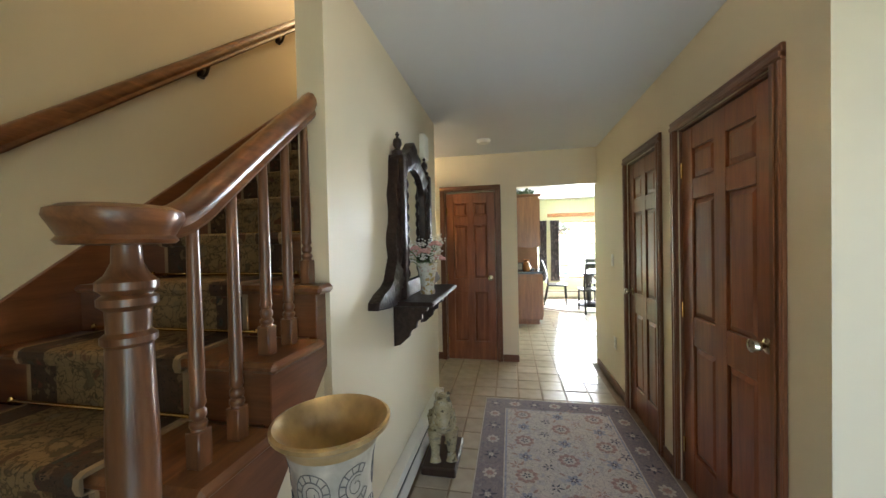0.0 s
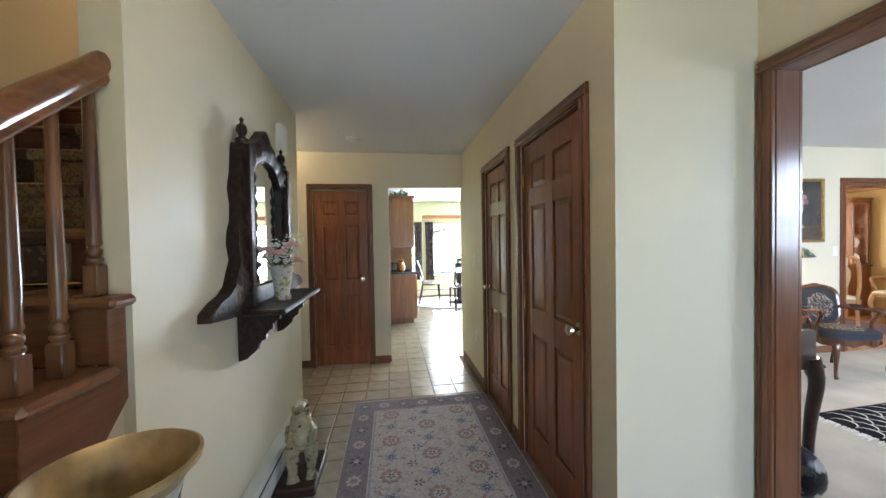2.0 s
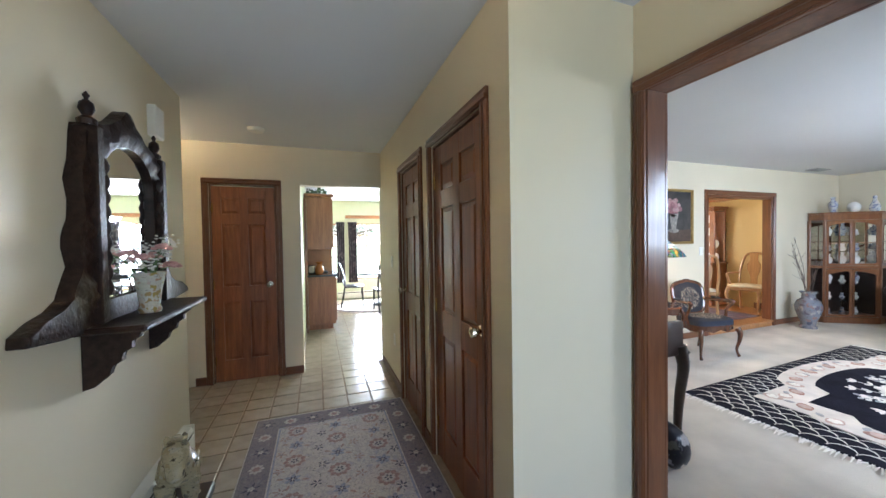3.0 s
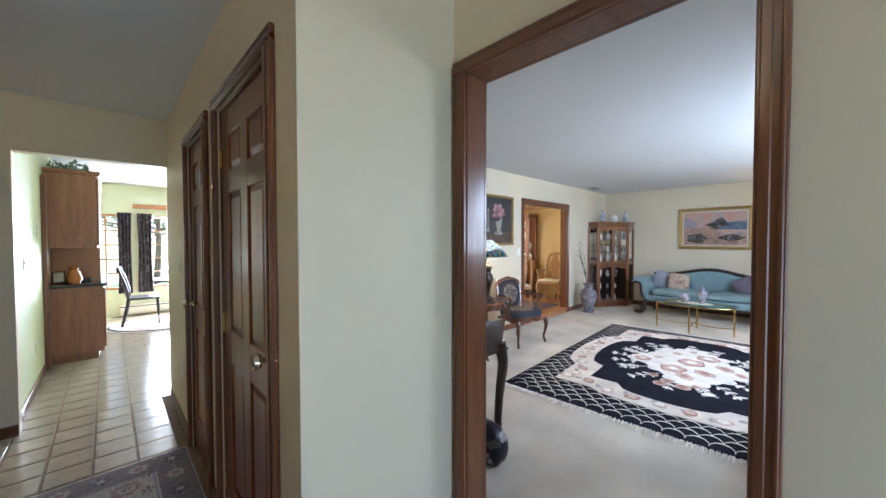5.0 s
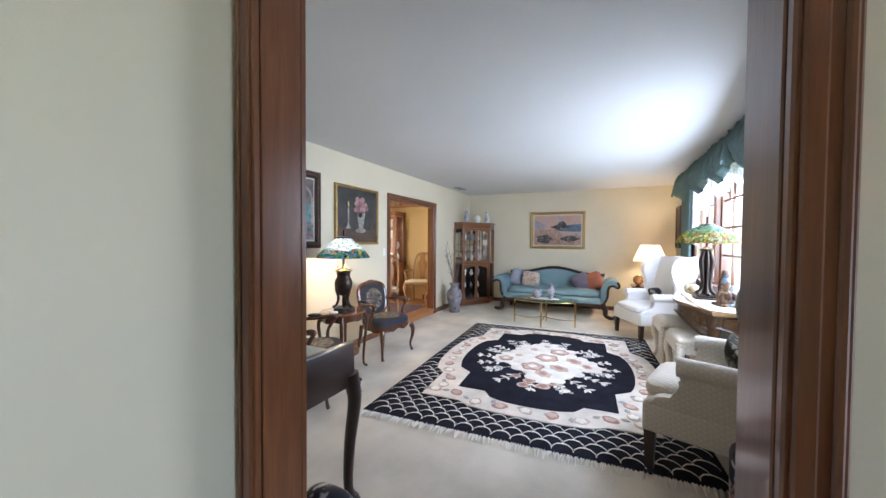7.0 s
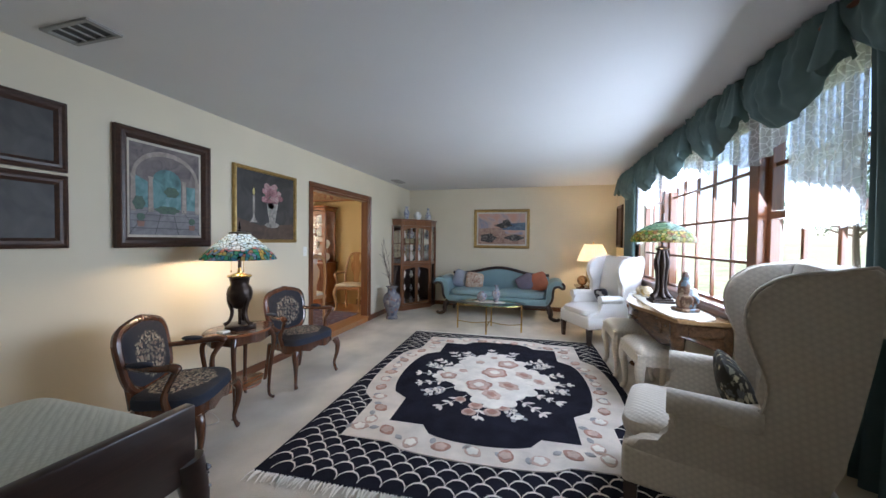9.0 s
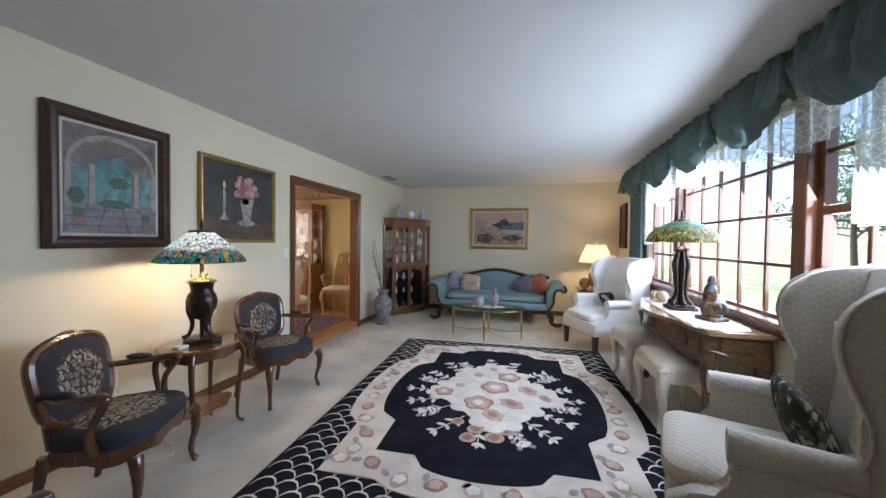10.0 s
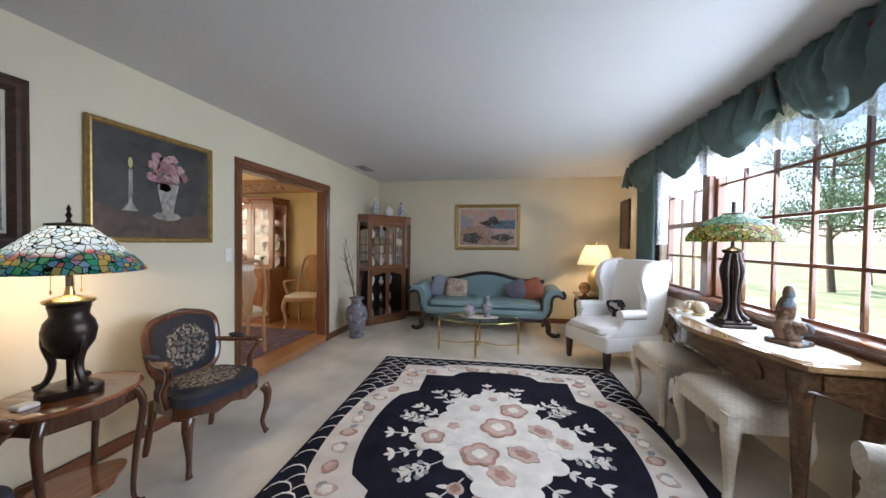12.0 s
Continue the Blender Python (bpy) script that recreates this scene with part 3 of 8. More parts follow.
for n in range(1, NSTEP):
    y, z = step_y(n), n * RISE
    bm = bmesh.new()
    o = [(y + RUN + 0.03, z + 0.001), (y + RUN + 0.03, z + 0.011), (y + 0.004, z + 0.012), (y - 0.009, z + 0.004), (y - 0.012, z - 0.016), (y - 0.006, z - 0.036), (y + 0.018, z - 0.042), (y + 0.018, z - RISE + 0.012), (y + 0.027, z - RISE + 0.012), (y + 0.027, z - 0.034), (y - 0.002, z - 0.033), (y - 0.002, z + 0.001)]
    prism(bm, o, 0, RX0 + 0.125, RX1 - 0.125)
    part("carpet_strip", bm, RUNNER, runner)
    for xa, xb in ((RX0, RX0 + 0.018), (RX1 - 0.018, RX1)):
        bm = bmesh.new()
        prism(bm, o, 0, xa, xb)
        part("selvedge", bm, RUN_LINE, runner, "tan woven edge")
    for xa, xb in ((RX0 + 0.018, RX0 + 0.125), (RX1 - 0.125, RX1 - 0.018)):
        bm = bmesh.new()
        prism(bm, o, 0, xa, xb)
        part("carpet_border", bm, RUN_EDGE, runner, "dark floral carpet border")
    bm = bmesh.new()
    tube(bm, [(RX0 - 0.05, y + 0.006, z - RISE + 0.020), (RX1 + 0.05, y + 0.006, z - RISE + 0.020)], 0.006, 8)
    for x in (RX0 - 0.05, RX1 + 0.05):
        lathe(bm, [(0.004, -0.012), (0.011, 0), (0.004, 0.012)], 8, (x, y + 0.006, z - RISE + 0.020))
    part("stair_rod", bm, BRASS, runner, "thin brass stair rod")

rail = thing("stair_railing", "turned oak stair railing with a volute handrail", "railing")
BALX = -0.095


def rail_z(y):
    return 1.60 + (y - 1.14) * 0.86


bal_prof = [(0.0155, 0.145), (0.019, 0.15), (0.0185, 0.158), (0.013, 0.163), (0.0175, 0.172), (0.0175, 0.182), (0.0125, 0.19), (0.0175, 0.2), (0.0155, 0.215), (0.0165, 0.30), (0.0125, 0.9)]
for n, y in ((5, 1.035), (5, 1.15), (6, 1.27), (6, 1.375), (7, 1.485)):
    z0 = n * RISE
    bm = bmesh.new()
    box(bm, BALX - 0.019, y - 0.019, z0, BALX + 0.019, y + 0.019, z0 + 0.085, bev=0.003)
    top = rail_z(y) - 0.03 - z0
    prof = [(0.0165, 0.085)] + [(r, z - 0.055) for r, z in bal_prof[:-1]] + [(0.0125, top)]
    lathe(bm, prof, 12, (BALX, y, z0))
    part("baluster", bm, OAKZ, rail, smooth=True)
bm = bmesh.new()
z0 = 3 * RISE
lathe(bm, [(0.044, 0), (0.044, 0.30), (0.039, 0.31), (0.041, 0.5), (0.036, 0.685), (0.043, 0.692), (0.043, 0.704), (0.034, 0.712), (0.035, 0.752), (0.046, 0.762), (0.046, 0.775), (0.037, 0.782), (0.047, 0.792), (0.047, 0.806), (0.034, 0.818), (0.024, 0.84), (0.022, 0.875), (0.026, 0.89)], 20, (-0.10, 0.90, z0))
part("newel_post", bm, OAKZ, rail, "turned oak newel post", smooth=True)
bm = bmesh.new()
lathe(bm, [(0.03, -0.045), (0.082, -0.043), (0.088, -0.036), (0.082, -0.028), (0.09, -0.012), (0.099, 0.006), (0.097, 0.018), (0.08, 0.026), (0.0, 0.027)], 28, (-0.10, 0.89, 1.468))
part("volute", bm, OAK, rail, "rounded oak volute cap", smooth=True)


def rail_run(bm, pts):
    pts = [Vector(p) for p in pts]
    shape = [(-0.032, 0.012), (-0.034, -0.004), (-0.026, -0.018), (-0.03, -0.03), (-0.024, -0.038), (0.024, -0.038), (0.03, -0.03), (0.026, -0.018), (0.034, -0.004), (0.032, 0.012), (0.02, 0.026), (0.0, 0.031), (-0.02, 0.026)]
    rings = []
    for i, p in enumerate(pts):
        d = (pts[min(i + 1, len(pts) - 1)] - pts[max(i - 1, 0)]).normalized()
        s = d.cross(Vector((0, 0, 1))).normalized()
        u = s.cross(d)
        rings.append([p + s * a + u * b for a, b in shape])
    loft(bm, rings)


bm = bmesh.new()
rail_run(bm, spline([(-0.10, 0.91, 1.468), (BALX, 0.97, 1.472), (BALX, 1.03, 1.502), (BALX, 1.10, 1.562), (BALX, 1.3, rail_z(1.3)), (BALX, 1.50, rail_z(1.5)), (BALX, 1.565, rail_z(1.565) + 0.006)], 5))
part("handrail", bm, OAK, rail, "moulded oak handrail", smooth=True)
wr = thing("wall_handrail", "moulded wood handrail on brackets along the stair wall", "handrail")
bm = bmesh.new()
rail_run(bm, [(-1.03, 0.2, 0.945), (-1.03, 1.23, 1.80), (-1.03, 3.6, 3.77)])
part("rail", bm, OAK, wr, smooth=True)
for y in (0.9, 2.06, 2.75):
    z = 1.80 + (y - 1.23) * 0.831
    bm = bmesh.new()
    tube(bm, spline([(-1.10, y, z - 0.09), (-1.06, y, z - 0.10), (-1.03, y, z - 0.035)], 4), 0.008, 8)
    lathe(bm, [(0.02, -0.02), (0.02, 0.02)], 10, (-1.09, y, z - 0.09))
    part("bracket", bm, BRONZE, wr, "dark metal rail bracket", smooth=True)

# ---- hall furniture ----
hall_rug = thing("hall_runner_rug", "faded blue-grey and cream oriental runner rug on the tiles", "rug", (0.955, 2.30, 0.0))
HR_F = spotted("hall_rug_field", (0.53, 0.47, 0.41), [(0.46, 0.40, 0.38), (0.53, 0.48, 0.43), (0.40, 0.37, 0.39)], 17, 0.95, 0.5, cut=0.36, vine=(0.37, 0.335, 0.34))
HR_B = spotted("hall_rug_border", (0.25, 0.205, 0.21), [(0.28, 0.23, 0.23), (0.19, 0.16, 0.19), (0.30, 0.27, 0.27)], 22, 0.95, 0.5, cut=0.36, vine=(0.16, 0.14, 0.17))
RUG_PALE = plain("rug_cream_wool", (0.44, 0.39, 0.34), 0.95, var=0.2, scale=40, bump=0.5, fine=300)
RUG_ROSE = plain("rug_rose_wool", (0.31, 0.20, 0.175), 0.95, var=0.3, scale=50, bump=0.5, fine=300)
RUG_NAVY = plain("rug_navy_wool", (0.065, 0.06, 0.085), 0.95, var=0.35, scale=50, bump=0.5, fine=300)
RUG_BLUE = plain("rug_blue_wool", (0.27, 0.27, 0.32), 0.95, var=0.25, scale=50, bump=0.5, fine=300)
part("border", boxes((-0.575, -1.22, 0.001, 0.575, 1.22, 0.008), bev=0.003), HR_B, hall_rug)
part("edging", boxes((-0.583, -1.23, 0.0005, -0.5755, 1.23, 0.007), (0.5755, -1.23, 0.0005, 0.583, 1.23, 0.007), (-0.583, 1.2205, 0.0005, 0.583, 1.23, 0.007), (-0.583, -1.23, 0.0005, 0.583, -1.2205, 0.007)), RUG_PALE, hall_rug)
part("guard_stripe", boxes((-0.41, -1.04, 0.0081, 0.41, 1.04, 0.0088)), RUG_PALE, hall_rug)
part("inner_stripe", boxes((-0.402, -1.032, 0.0089, 0.402, 1.032, 0.0094)), RUG_BLUE, hall_rug)
part("field", boxes((-0.39, -1.02, 0.0096, 0.39, 1.02, 0.011)), HR_F, hall_rug)


def petal(bm, x, y, a, l, w, z):
    c, s_ = math.cos(a), math.sin(a)
    o = [(0, 0), (0.3 * l, 0.45 * w), (0.65 * l, 0.5 * w), (l, 0), (0.65 * l, -0.5 * w), (0.3 * l, -0.45 * w)]
    bm.faces.new([bm.verts.new((x + c * p - s_ * q, y + s_ * p + c * q, z)) for p, q in o])


def ring_of(n, r0, l, w, z, turn=0.0, squash=1.0):
    bm = bmesh.new()
    for k in range(n):
        a = 2 * math.pi * k / n + turn
        petal(bm, r0 * math.cos(a), r0 * math.sin(a) * squash, a, l, w, z)
    return bm


def sprig_mesh(z):
    bm = bmesh.new()
    for a, l in ((0.5, 0.035), (1.5, 0.042), (2.5, 0.035), (3.9, 0.028), (5.5, 0.028)):
        petal(bm, 0.006 * math.cos(a), 0.006 * math.sin(a), a, l, 0.011, z)
    return bm


def woven(name, meshes, spots, z):
    """Flat woven motifs, each of several wool colours, shared by all their repeats."""
    first = [tagged(part(name, bm, mat, hall_rug), kind="stuff") for bm, mat in meshes]
    for ob in first:
        ob.location = (*spots[0][:2], z)
        ob.rotation_euler = (0, 0, spots[0][2])
        for x, y, r in spots[1:]:
            twin = tagged(new(name, ob.data), kind="stuff")
            twin.parent = hall_rug
            twin.location, twin.rotation_euler = (x, y, z), (0, 0, r)


rgx = random.Random(5)
pal, star, spr, med = [], [], [], []
for r in range(11):
    y = -0.94 + r * 0.188
    for c in range(3):
        x = -0.27 + 0.27 * c
        (pal if (r + c) % 2 == 0 else star).append((x, y, rgx.random() * 0.5))
    for c in range(4):
        spr.append((-0.345 + 0.23 * c + rgx.gauss(0, 0.012), y + 0.094 + rgx.gauss(0, 0.01), rgx.choice((0, 1.57, 3.14, 4.71)) + rgx.gauss(0, 0.2)))
for k in range(13):
    for x in (-0.492, 0.492):
        med.append((x, -1.13 + k * 0.188, 0.0))
for k in range(5):
    for y in (-1.13, 1.13):
        med.append((-0.33 + 0.165 * k, y, 1.57))
woven("palmette", ((ring_of(9, 0.03, 0.042, 0.036, 0.0), RUG_ROSE), (ring_of(8, 0.012, 0.034, 0.02, 0.0005, 0.2), RUG_PALE), (ring_of(5, 0.006, 0.022, 0.012, 0.001, 0.4), RUG_NAVY)), pal, 0.0113)
woven("star_flower", ((ring_of(6, 0.012, 0.04, 0.026, 0.0), RUG_BLUE), (ring_of(4, 0.05, 0.05, 0.016, 0.0, 0.78), RUG_ROSE), (ring_of(6, 0.004, 0.024, 0.01, 0.0006, 0.5), RUG_NAVY)), star, 0.0113)
woven("sprig", ((sprig_mesh(0.0), RUG_NAVY),), [p for i, p in enumerate(spr) if i % 2], 0.0114)
woven("sprig", ((sprig_mesh(0.0), RUG_ROSE),), [p for i, p in enumerate(spr) if i % 2 == 0], 0.0114)
woven("border_medallion", ((ring_of(8, 0.012, 0.036, 0.024, 0.0, 0.0, 1.4), RUG_PALE), (ring_of(6, 0.002, 0.026, 0.014, 0.0005), RUG_ROSE)), [p for i, p in enumerate(med) if (i // 2) % 2], 0.0083)
woven("border_medallion", ((ring_of(6, 0.01, 0.046, 0.014, 0.0, 0.3), RUG_NAVY), (ring_of(5, 0.002, 0.02, 0.014, 0.0005), RUG_PALE)), [p for i, p in enumerate(med) if (i // 2) % 2 == 0], 0.0083)

heater = thing("baseboard_heater", "cream enamelled baseboard heater with a dark slot", "heater")
part("back_plate", boxes((-0.03, 1.56, 0.004, -0.02, 3.22, 0.20), bev=0.002), HEATER, heater)
bm = bmesh.new()
prism(bm, [(-0.02, 0.20), (0.022, 0.185), (0.034, 0.165), (0.034, 0.155), (-0.02, 0.18)], 1, 1.56, 3.22)
part("top_cover", bm, HEATER, heater)
part("front_cover", boxes((0.030, 1.56, 0.035, 0.036, 3.22, 0.135), bev=0.002), HEATER, heater)
part("fins", boxes((-0.02, 1.57, 0.05, 0.026, 3.21, 0.145)), BLACK, heater, "dark heating fins")
part("end_cap", boxes((-0.028, 3.22, 0.004, 0.037, 3.235, 0.2), bev=0.003), HEATER, heater)

# carved hall mirror with its shelf
mir = thing("hall_mirror", "dark carved wood wall mirror with arched glass and bracket shelf", "mirror")
mc = 2.50


def arch(y0, y1, z0, zs, zt, k=9):
    c, r = (y0 + y1) / 2, (y1 - y0) / 2
    return [(y0, z0)] + [(c - r * math.cos(math.pi * i / k), zs + (zt - zs) * math.sin(math.pi * i / k)) for i in range(k + 1)] + [(y1, z0)]


inner = arch(mc - 0.235, mc + 0.235, 1.19, 1.70, 1.88, 12)
outer = [(mc - 0.45, 1.17), (mc - 0.44, 1.24), (mc - 0.40, 1.31), (mc - 0.375, 1.35), (mc - 0.40, 1.41), (mc - 0.395, 1.47), (mc - 0.36, 1.53), (mc - 0.355, 1.60), (mc - 0.375, 1.68), (mc - 0.345, 1.76), (mc - 0.335, 1.86), (mc - 0.325, 1.90), (mc - 0.2, 1.93), (mc - 0.11, 1.97), (mc, 2.06),
         (mc + 0.11, 1.97), (mc + 0.2, 1.93), (mc + 0.325, 1.90), (mc + 0.335, 1.86), (mc + 0.345, 1.76), (mc + 0.375, 1.68), (mc + 0.355, 1.60), (mc + 0.36, 1.53), (mc + 0.395, 1.47), (mc + 0.40, 1.41), (mc + 0.375, 1.35), (mc + 0.40, 1.31), (mc + 0.44, 1.24), (mc + 0.45, 1.17)]


def resample(pts, n):
    pts = [Vector(p) for p in pts]
    ls = [0.0]
    for a, b in zip(pts, pts[1:]):
        ls.append(ls[-1] + (b - a).length)
    res = []
    for i in range(n):
        d = ls[-1] * i / (n - 1)
        j = max(k for k in range(len(ls)) if ls[k] <= d + 1e-9)
        j = min(j, len(pts) - 2)
        t = (d - ls[j]) / max(1e-9, ls[j + 1] - ls[j])
        res.append(pts[j].lerp(pts[j + 1], t))
    return res


bm = bmesh.new()
N = 60
io, oo = resample([(a, b, 0) for a, b in inner], N), resample([(a, b, 0) for a, b in outer], N)
rows = []
for i in range(N):
    a, b = io[i], oo[i]
    w = 0.012 * math.sin(i * 1.9)
    rows.append([(0.012, a.x, a.y), (0.03, a.x, a.y), (0.045 + w, (a.x * 2 + b.x) / 3, (a.y * 2 + b.y) / 3), (0.04 - w, (a.x + 2 * b.x) / 3, (a.y + 2 * b.y) / 3), (0.028, b.x + w * 0.4, b.y), (-0.028, b.x, b.y), (-0.028, a.x, a.y)])
loft(bm, rows)
part("frame", bm, EBONY, mir, "carved dark wood frame", smooth=True, sharp=50)
bm = bmesh.new()
f = bm.faces.new([bm.verts.new((0.008, y, z)) for y, z in inner])
part("mirror_glass", bm, MIRROR, mir, "arched mirror glass")
for sgn in (-1, 1):
    bm = bmesh.new()
    for j in range(9):
        z = 1.25 + j * 0.062
        lathe(bm, [(0.01, -0.03), (0.018, -0.01), (0.019, 0.006), (0.01, 0.032)], 10, (0.045, mc + sgn * 0.262, z))
    box(bm, -0.02, mc + sgn * 0.305 - 0.026, 1.115, 0.058, mc + sgn * 0.305 + 0.026, 1.895, 0.006)
    lathe(bm, [(0.03, 0), (0.032, 0.02), (0.014, 0.035), (0.026, 0.06), (0.022, 0.085), (0.006, 0.1), (0.012, 0.115), (0.002, 0.13)], 12, (0.015, mc + sgn * 0.30, 1.90))
    part("turned_column", bm, EBONY, mir, smooth=True)
bm = bmesh.new()
prism(bm, [(mc - 0.66, 1.115), (mc - 0.655, 1.15), (mc - 0.58, 1.18), (mc - 0.50, 1.20), (mc - 0.44, 1.225), (mc - 0.41, 1.26), (mc - 0.31, 1.26), (mc - 0.31, 1.19), (mc + 0.31, 1.19), (mc + 0.31, 1.26), (mc + 0.41, 1.26), (mc + 0.44, 1.225), (mc + 0.50, 1.20), (mc + 0.62, 1.19), (mc + 0.71, 1.15), (mc + 0.73, 1.115), (mc + 0.5, 1.10), (mc - 0.5, 1.10)], 0, -0.028, 0.03, bev=0.008)
part("base_moulding", bm, EBONY, mir, smooth=True)
part("shelf", boxes((-0.028, mc - 0.40, 1.085, 0.22, mc + 0.40, 1.112), bev=0.008), EBONY, mir, "dark wood shelf")
for sgn in (-1, 1):
    bm = bmesh.new()
    o = [(-0.028, 1.084), (0.17, 1.084), (0.165, 1.05), (0.13, 1.035), (0.135, 1.005), (0.10, 0.99), (0.10, 0.955), (0.065, 0.94), (0.06, 0.905), (0.03, 0.885), (0.01, 0.86), (-0.028, 0.85)]
    prism(bm, o, 1, mc + sgn * 0.29 - 0.018, mc + sgn * 0.29 + 0.018, bev=0.005)
    part("bracket", bm, EBONY, mir, "scalloped dark wood bracket")

# ---- living room: the large rug ----
R_BLACK = plain("rug_black_wool", (0.014, 0.014, 0.022), 0.95, var=0.3, scale=6, bump=0.9, fine=350, spec=0.1)
R_IVORY = plain("rug_ivory_wool", (0.72, 0.645, 0.56), 0.95, var=0.16, scale=5, bump=0.9, fine=350, spec=0.1)
R_CREAM = plain("rug_cream_wool", (0.80, 0.745, 0.66), 0.95, var=0.12, scale=9, bump=0.9, fine=350, spec=0.1)
R_ROSE = plain("rug_rose_wool", (0.44, 0.25, 0.19), 0.95, var=0.22, scale=12, bump=0.9, fine=350, spec=0.1)
R_PINK = plain("rug_pink_wool", (0.58, 0.42, 0.34), 0.95, var=0.2, scale=12, bump=0.9, fine=350, spec=0.1)
R_GREY = plain("rug_grey_wool", (0.36, 0.35, 0.34), 0.95, var=0.2, scale=12, bump=0.9, fine=350, spec=0.1)
rug = thing("living_room_rug", "black and ivory floral wool rug with fringed ends on carpet", "rug", (5.66, 1.515, 0.0), 3.0)
RL, RW = 1.63, 1.235
part("ground", boxes((-RL, -RW, 0.001, RL, RW, 0.012), bev=0.004), R_BLACK, rug, "black wool ground")


def bulged(hx, hy, bx, by, lx, ly, inset=0.0):
    """A rectangle with a rounded bulge on each side."""
    pts = []
    for cx, cy, ux, uy, half, out_, span in ((0, hy, -1, 0, hx, by, lx), (-hx, 0, 0, -1, hy, bx, ly), (0, -hy, 1, 0, hx, by, lx), (hx, 0, 0, 1, hy, bx, ly)):
        nx, ny = (cx and math.copysign(1, cx)), (cy and math.copysign(1, cy))
        pts.append((cx - ux * half, cy - uy * half))
        for k in range(13):
            s = -span + 2 * span * k / 12
            o = out_ * math.sqrt(max(0, 1 - (s / span) ** 2)) ** 0.8
            pts.append((cx + ux * s + nx * o, cy + uy * s + ny * o))
    return pts


iv = [(x + 0.10, y - 0.02) for x, y in bulged(1.28, 0.94, 0.10, 0.20, 0.74, 0.58)]
bk = [(x + 0.10, y - 0.02) for x, y in bulged(1.02, 0.68, 0.17, 0.22, 0.64, 0.42)]
bm = bmesh.new()
prism(bm, iv, 2, 0.012, 0.0185, bev=0.003, seg=1)
part("ivory_border", bm, R_IVORY, rug, "ivory scalloped border")
bm = bmesh.new()
prism(bm, bk, 2, 0.0186, 0.0215, bev=0.001, seg=1)
part("medallion", bm, R_BLACK, rug, "black central medallion")


def inside(x, y, poly):
    c = False
    for (x0, y0), (x1, y1) in zip(poly, poly[1:] + poly[:1]):
        if (y0 > y) != (y1 > y) and x < (x1 - x0) * (y - y0) / (y1 - y0) + x0:
            c = not c
    return c


bm = bmesh.new()
PW, PH = 0.138, 0.075
for j in range(int(2 * RL / PH) - 1):
    x = -RL + 0.03 + j * PH
    for i in range(int(2 * RW / PW)):
        y = -RW + 0.03 + PW * (i + 0.5 + 0.5 * (j % 2))
        if y > RW - 0.03 or inside(x + 0.03, y, iv):
            continue
        a = [(x + 0.079 * math.sin(t), y + PW * 0.5 * math.cos(t)) for t in (math.pi * k / 6 for k in range(7))]
        b = [(x + 0.094 * math.sin(t), y + PW * 0.5 * 1.06 * math.cos(t)) for t in (math.pi * k / 6 for k in range(7))]
        va = [bm.verts.new((min(p[0], RL - 0.004), max(-RW + 0.004, min(RW - 0.004, p[1])), 0.0145)) for p in a]
        vb = [bm.verts.new((min(p[0], RL - 0.004), max(-RW + 0.004, min(RW - 0.004, p[1])), 0.0145)) for p in b]
        for k in range(6):
            bm.faces.new((va[k], va[k + 1], vb[k + 1], vb[k]))
tagged(part("scale_pattern", bm, R_CREAM, rug, "ivory fish-scale lines"), kind="stuff")
bm = bmesh.new()
rnd = random.Random(3)
for sx in (-1, 1):
    for i in range(150):
        y = -RW + 2 * RW * (i + rnd.random()) / 150
        l = 0.05 + 0.05 * rnd.random()
        dy = (rnd.random() - 0.5) * 0.05
        tube(bm, [(sx * (RL - 0.003), y, 0.007), (sx * (RL + l * 0.5), y + dy * 0.6, 0.012), (sx * (RL + l), y + dy, 0.005)], [0.005, 0.005, 0.003], 4)
tagged(part("fringe", bm, R_CREAM, rug, "knotted cream fringe"), kind="stuff")


def blob(bm, cx, cy, r, z, petals=5, depth=0.14, rot=0.0, sq=1.0, n=30, th=0.003):
    pts = []
    for k in range(n):
        a = 2 * math.pi * k / n
        q = r * (1 - depth + depth * abs(math.cos(petals * a / 2)))
        x, y = q * math.cos(a), q * sq * math.sin(a)
        pts.append((cx + x * math.cos(rot) - y * math.sin(rot), cy + x * math.sin(rot) + y * math.cos(rot)))
    prism(bm, pts, 2, z, z + th)


def leaf(bm, cx, cy, l, w, rot, z, th=0.003):
    pts = [(l * t, w * math.sin(math.pi * t) ** 0.8) for t in (0, 0.15, 0.35, 0.6, 0.85, 1)]
    pts = pts + [(a, -b) for a, b in reversed(pts[1:-1])]
    pts = [(cx + a * math.cos(rot) - b * math.sin(rot), cy + a * math.sin(rot) + b * math.cos(rot)) for a, b in pts]
    prism(bm, pts, 2, z, z + th)


big, rose, pink, grey = bmesh.new(), bmesh.new(), bmesh.new(), bmesh.new()
Z1 = 0.0216
flowers = [(-0.18, 0.10, 0.21), (-0.16, -0.20, 0.21), (0.10, 0.30, 0.19), (0.12, -0.02, 0.22), (0.10, -0.34, 0.19), (0.36, 0.16, 0.20), (0.36, -0.14, 0.19), (-0.36, -0.06, 0.20), (0.52, 0.02, 0.16), (-0.05, 0.42, 0.14), (-0.02, -0.48, 0.13)]
blob(big, 0.10, -0.02, 0.50, Z1 - 0.0002, 7, 0.10, 0.2, 0.86, 42, 0.0032)
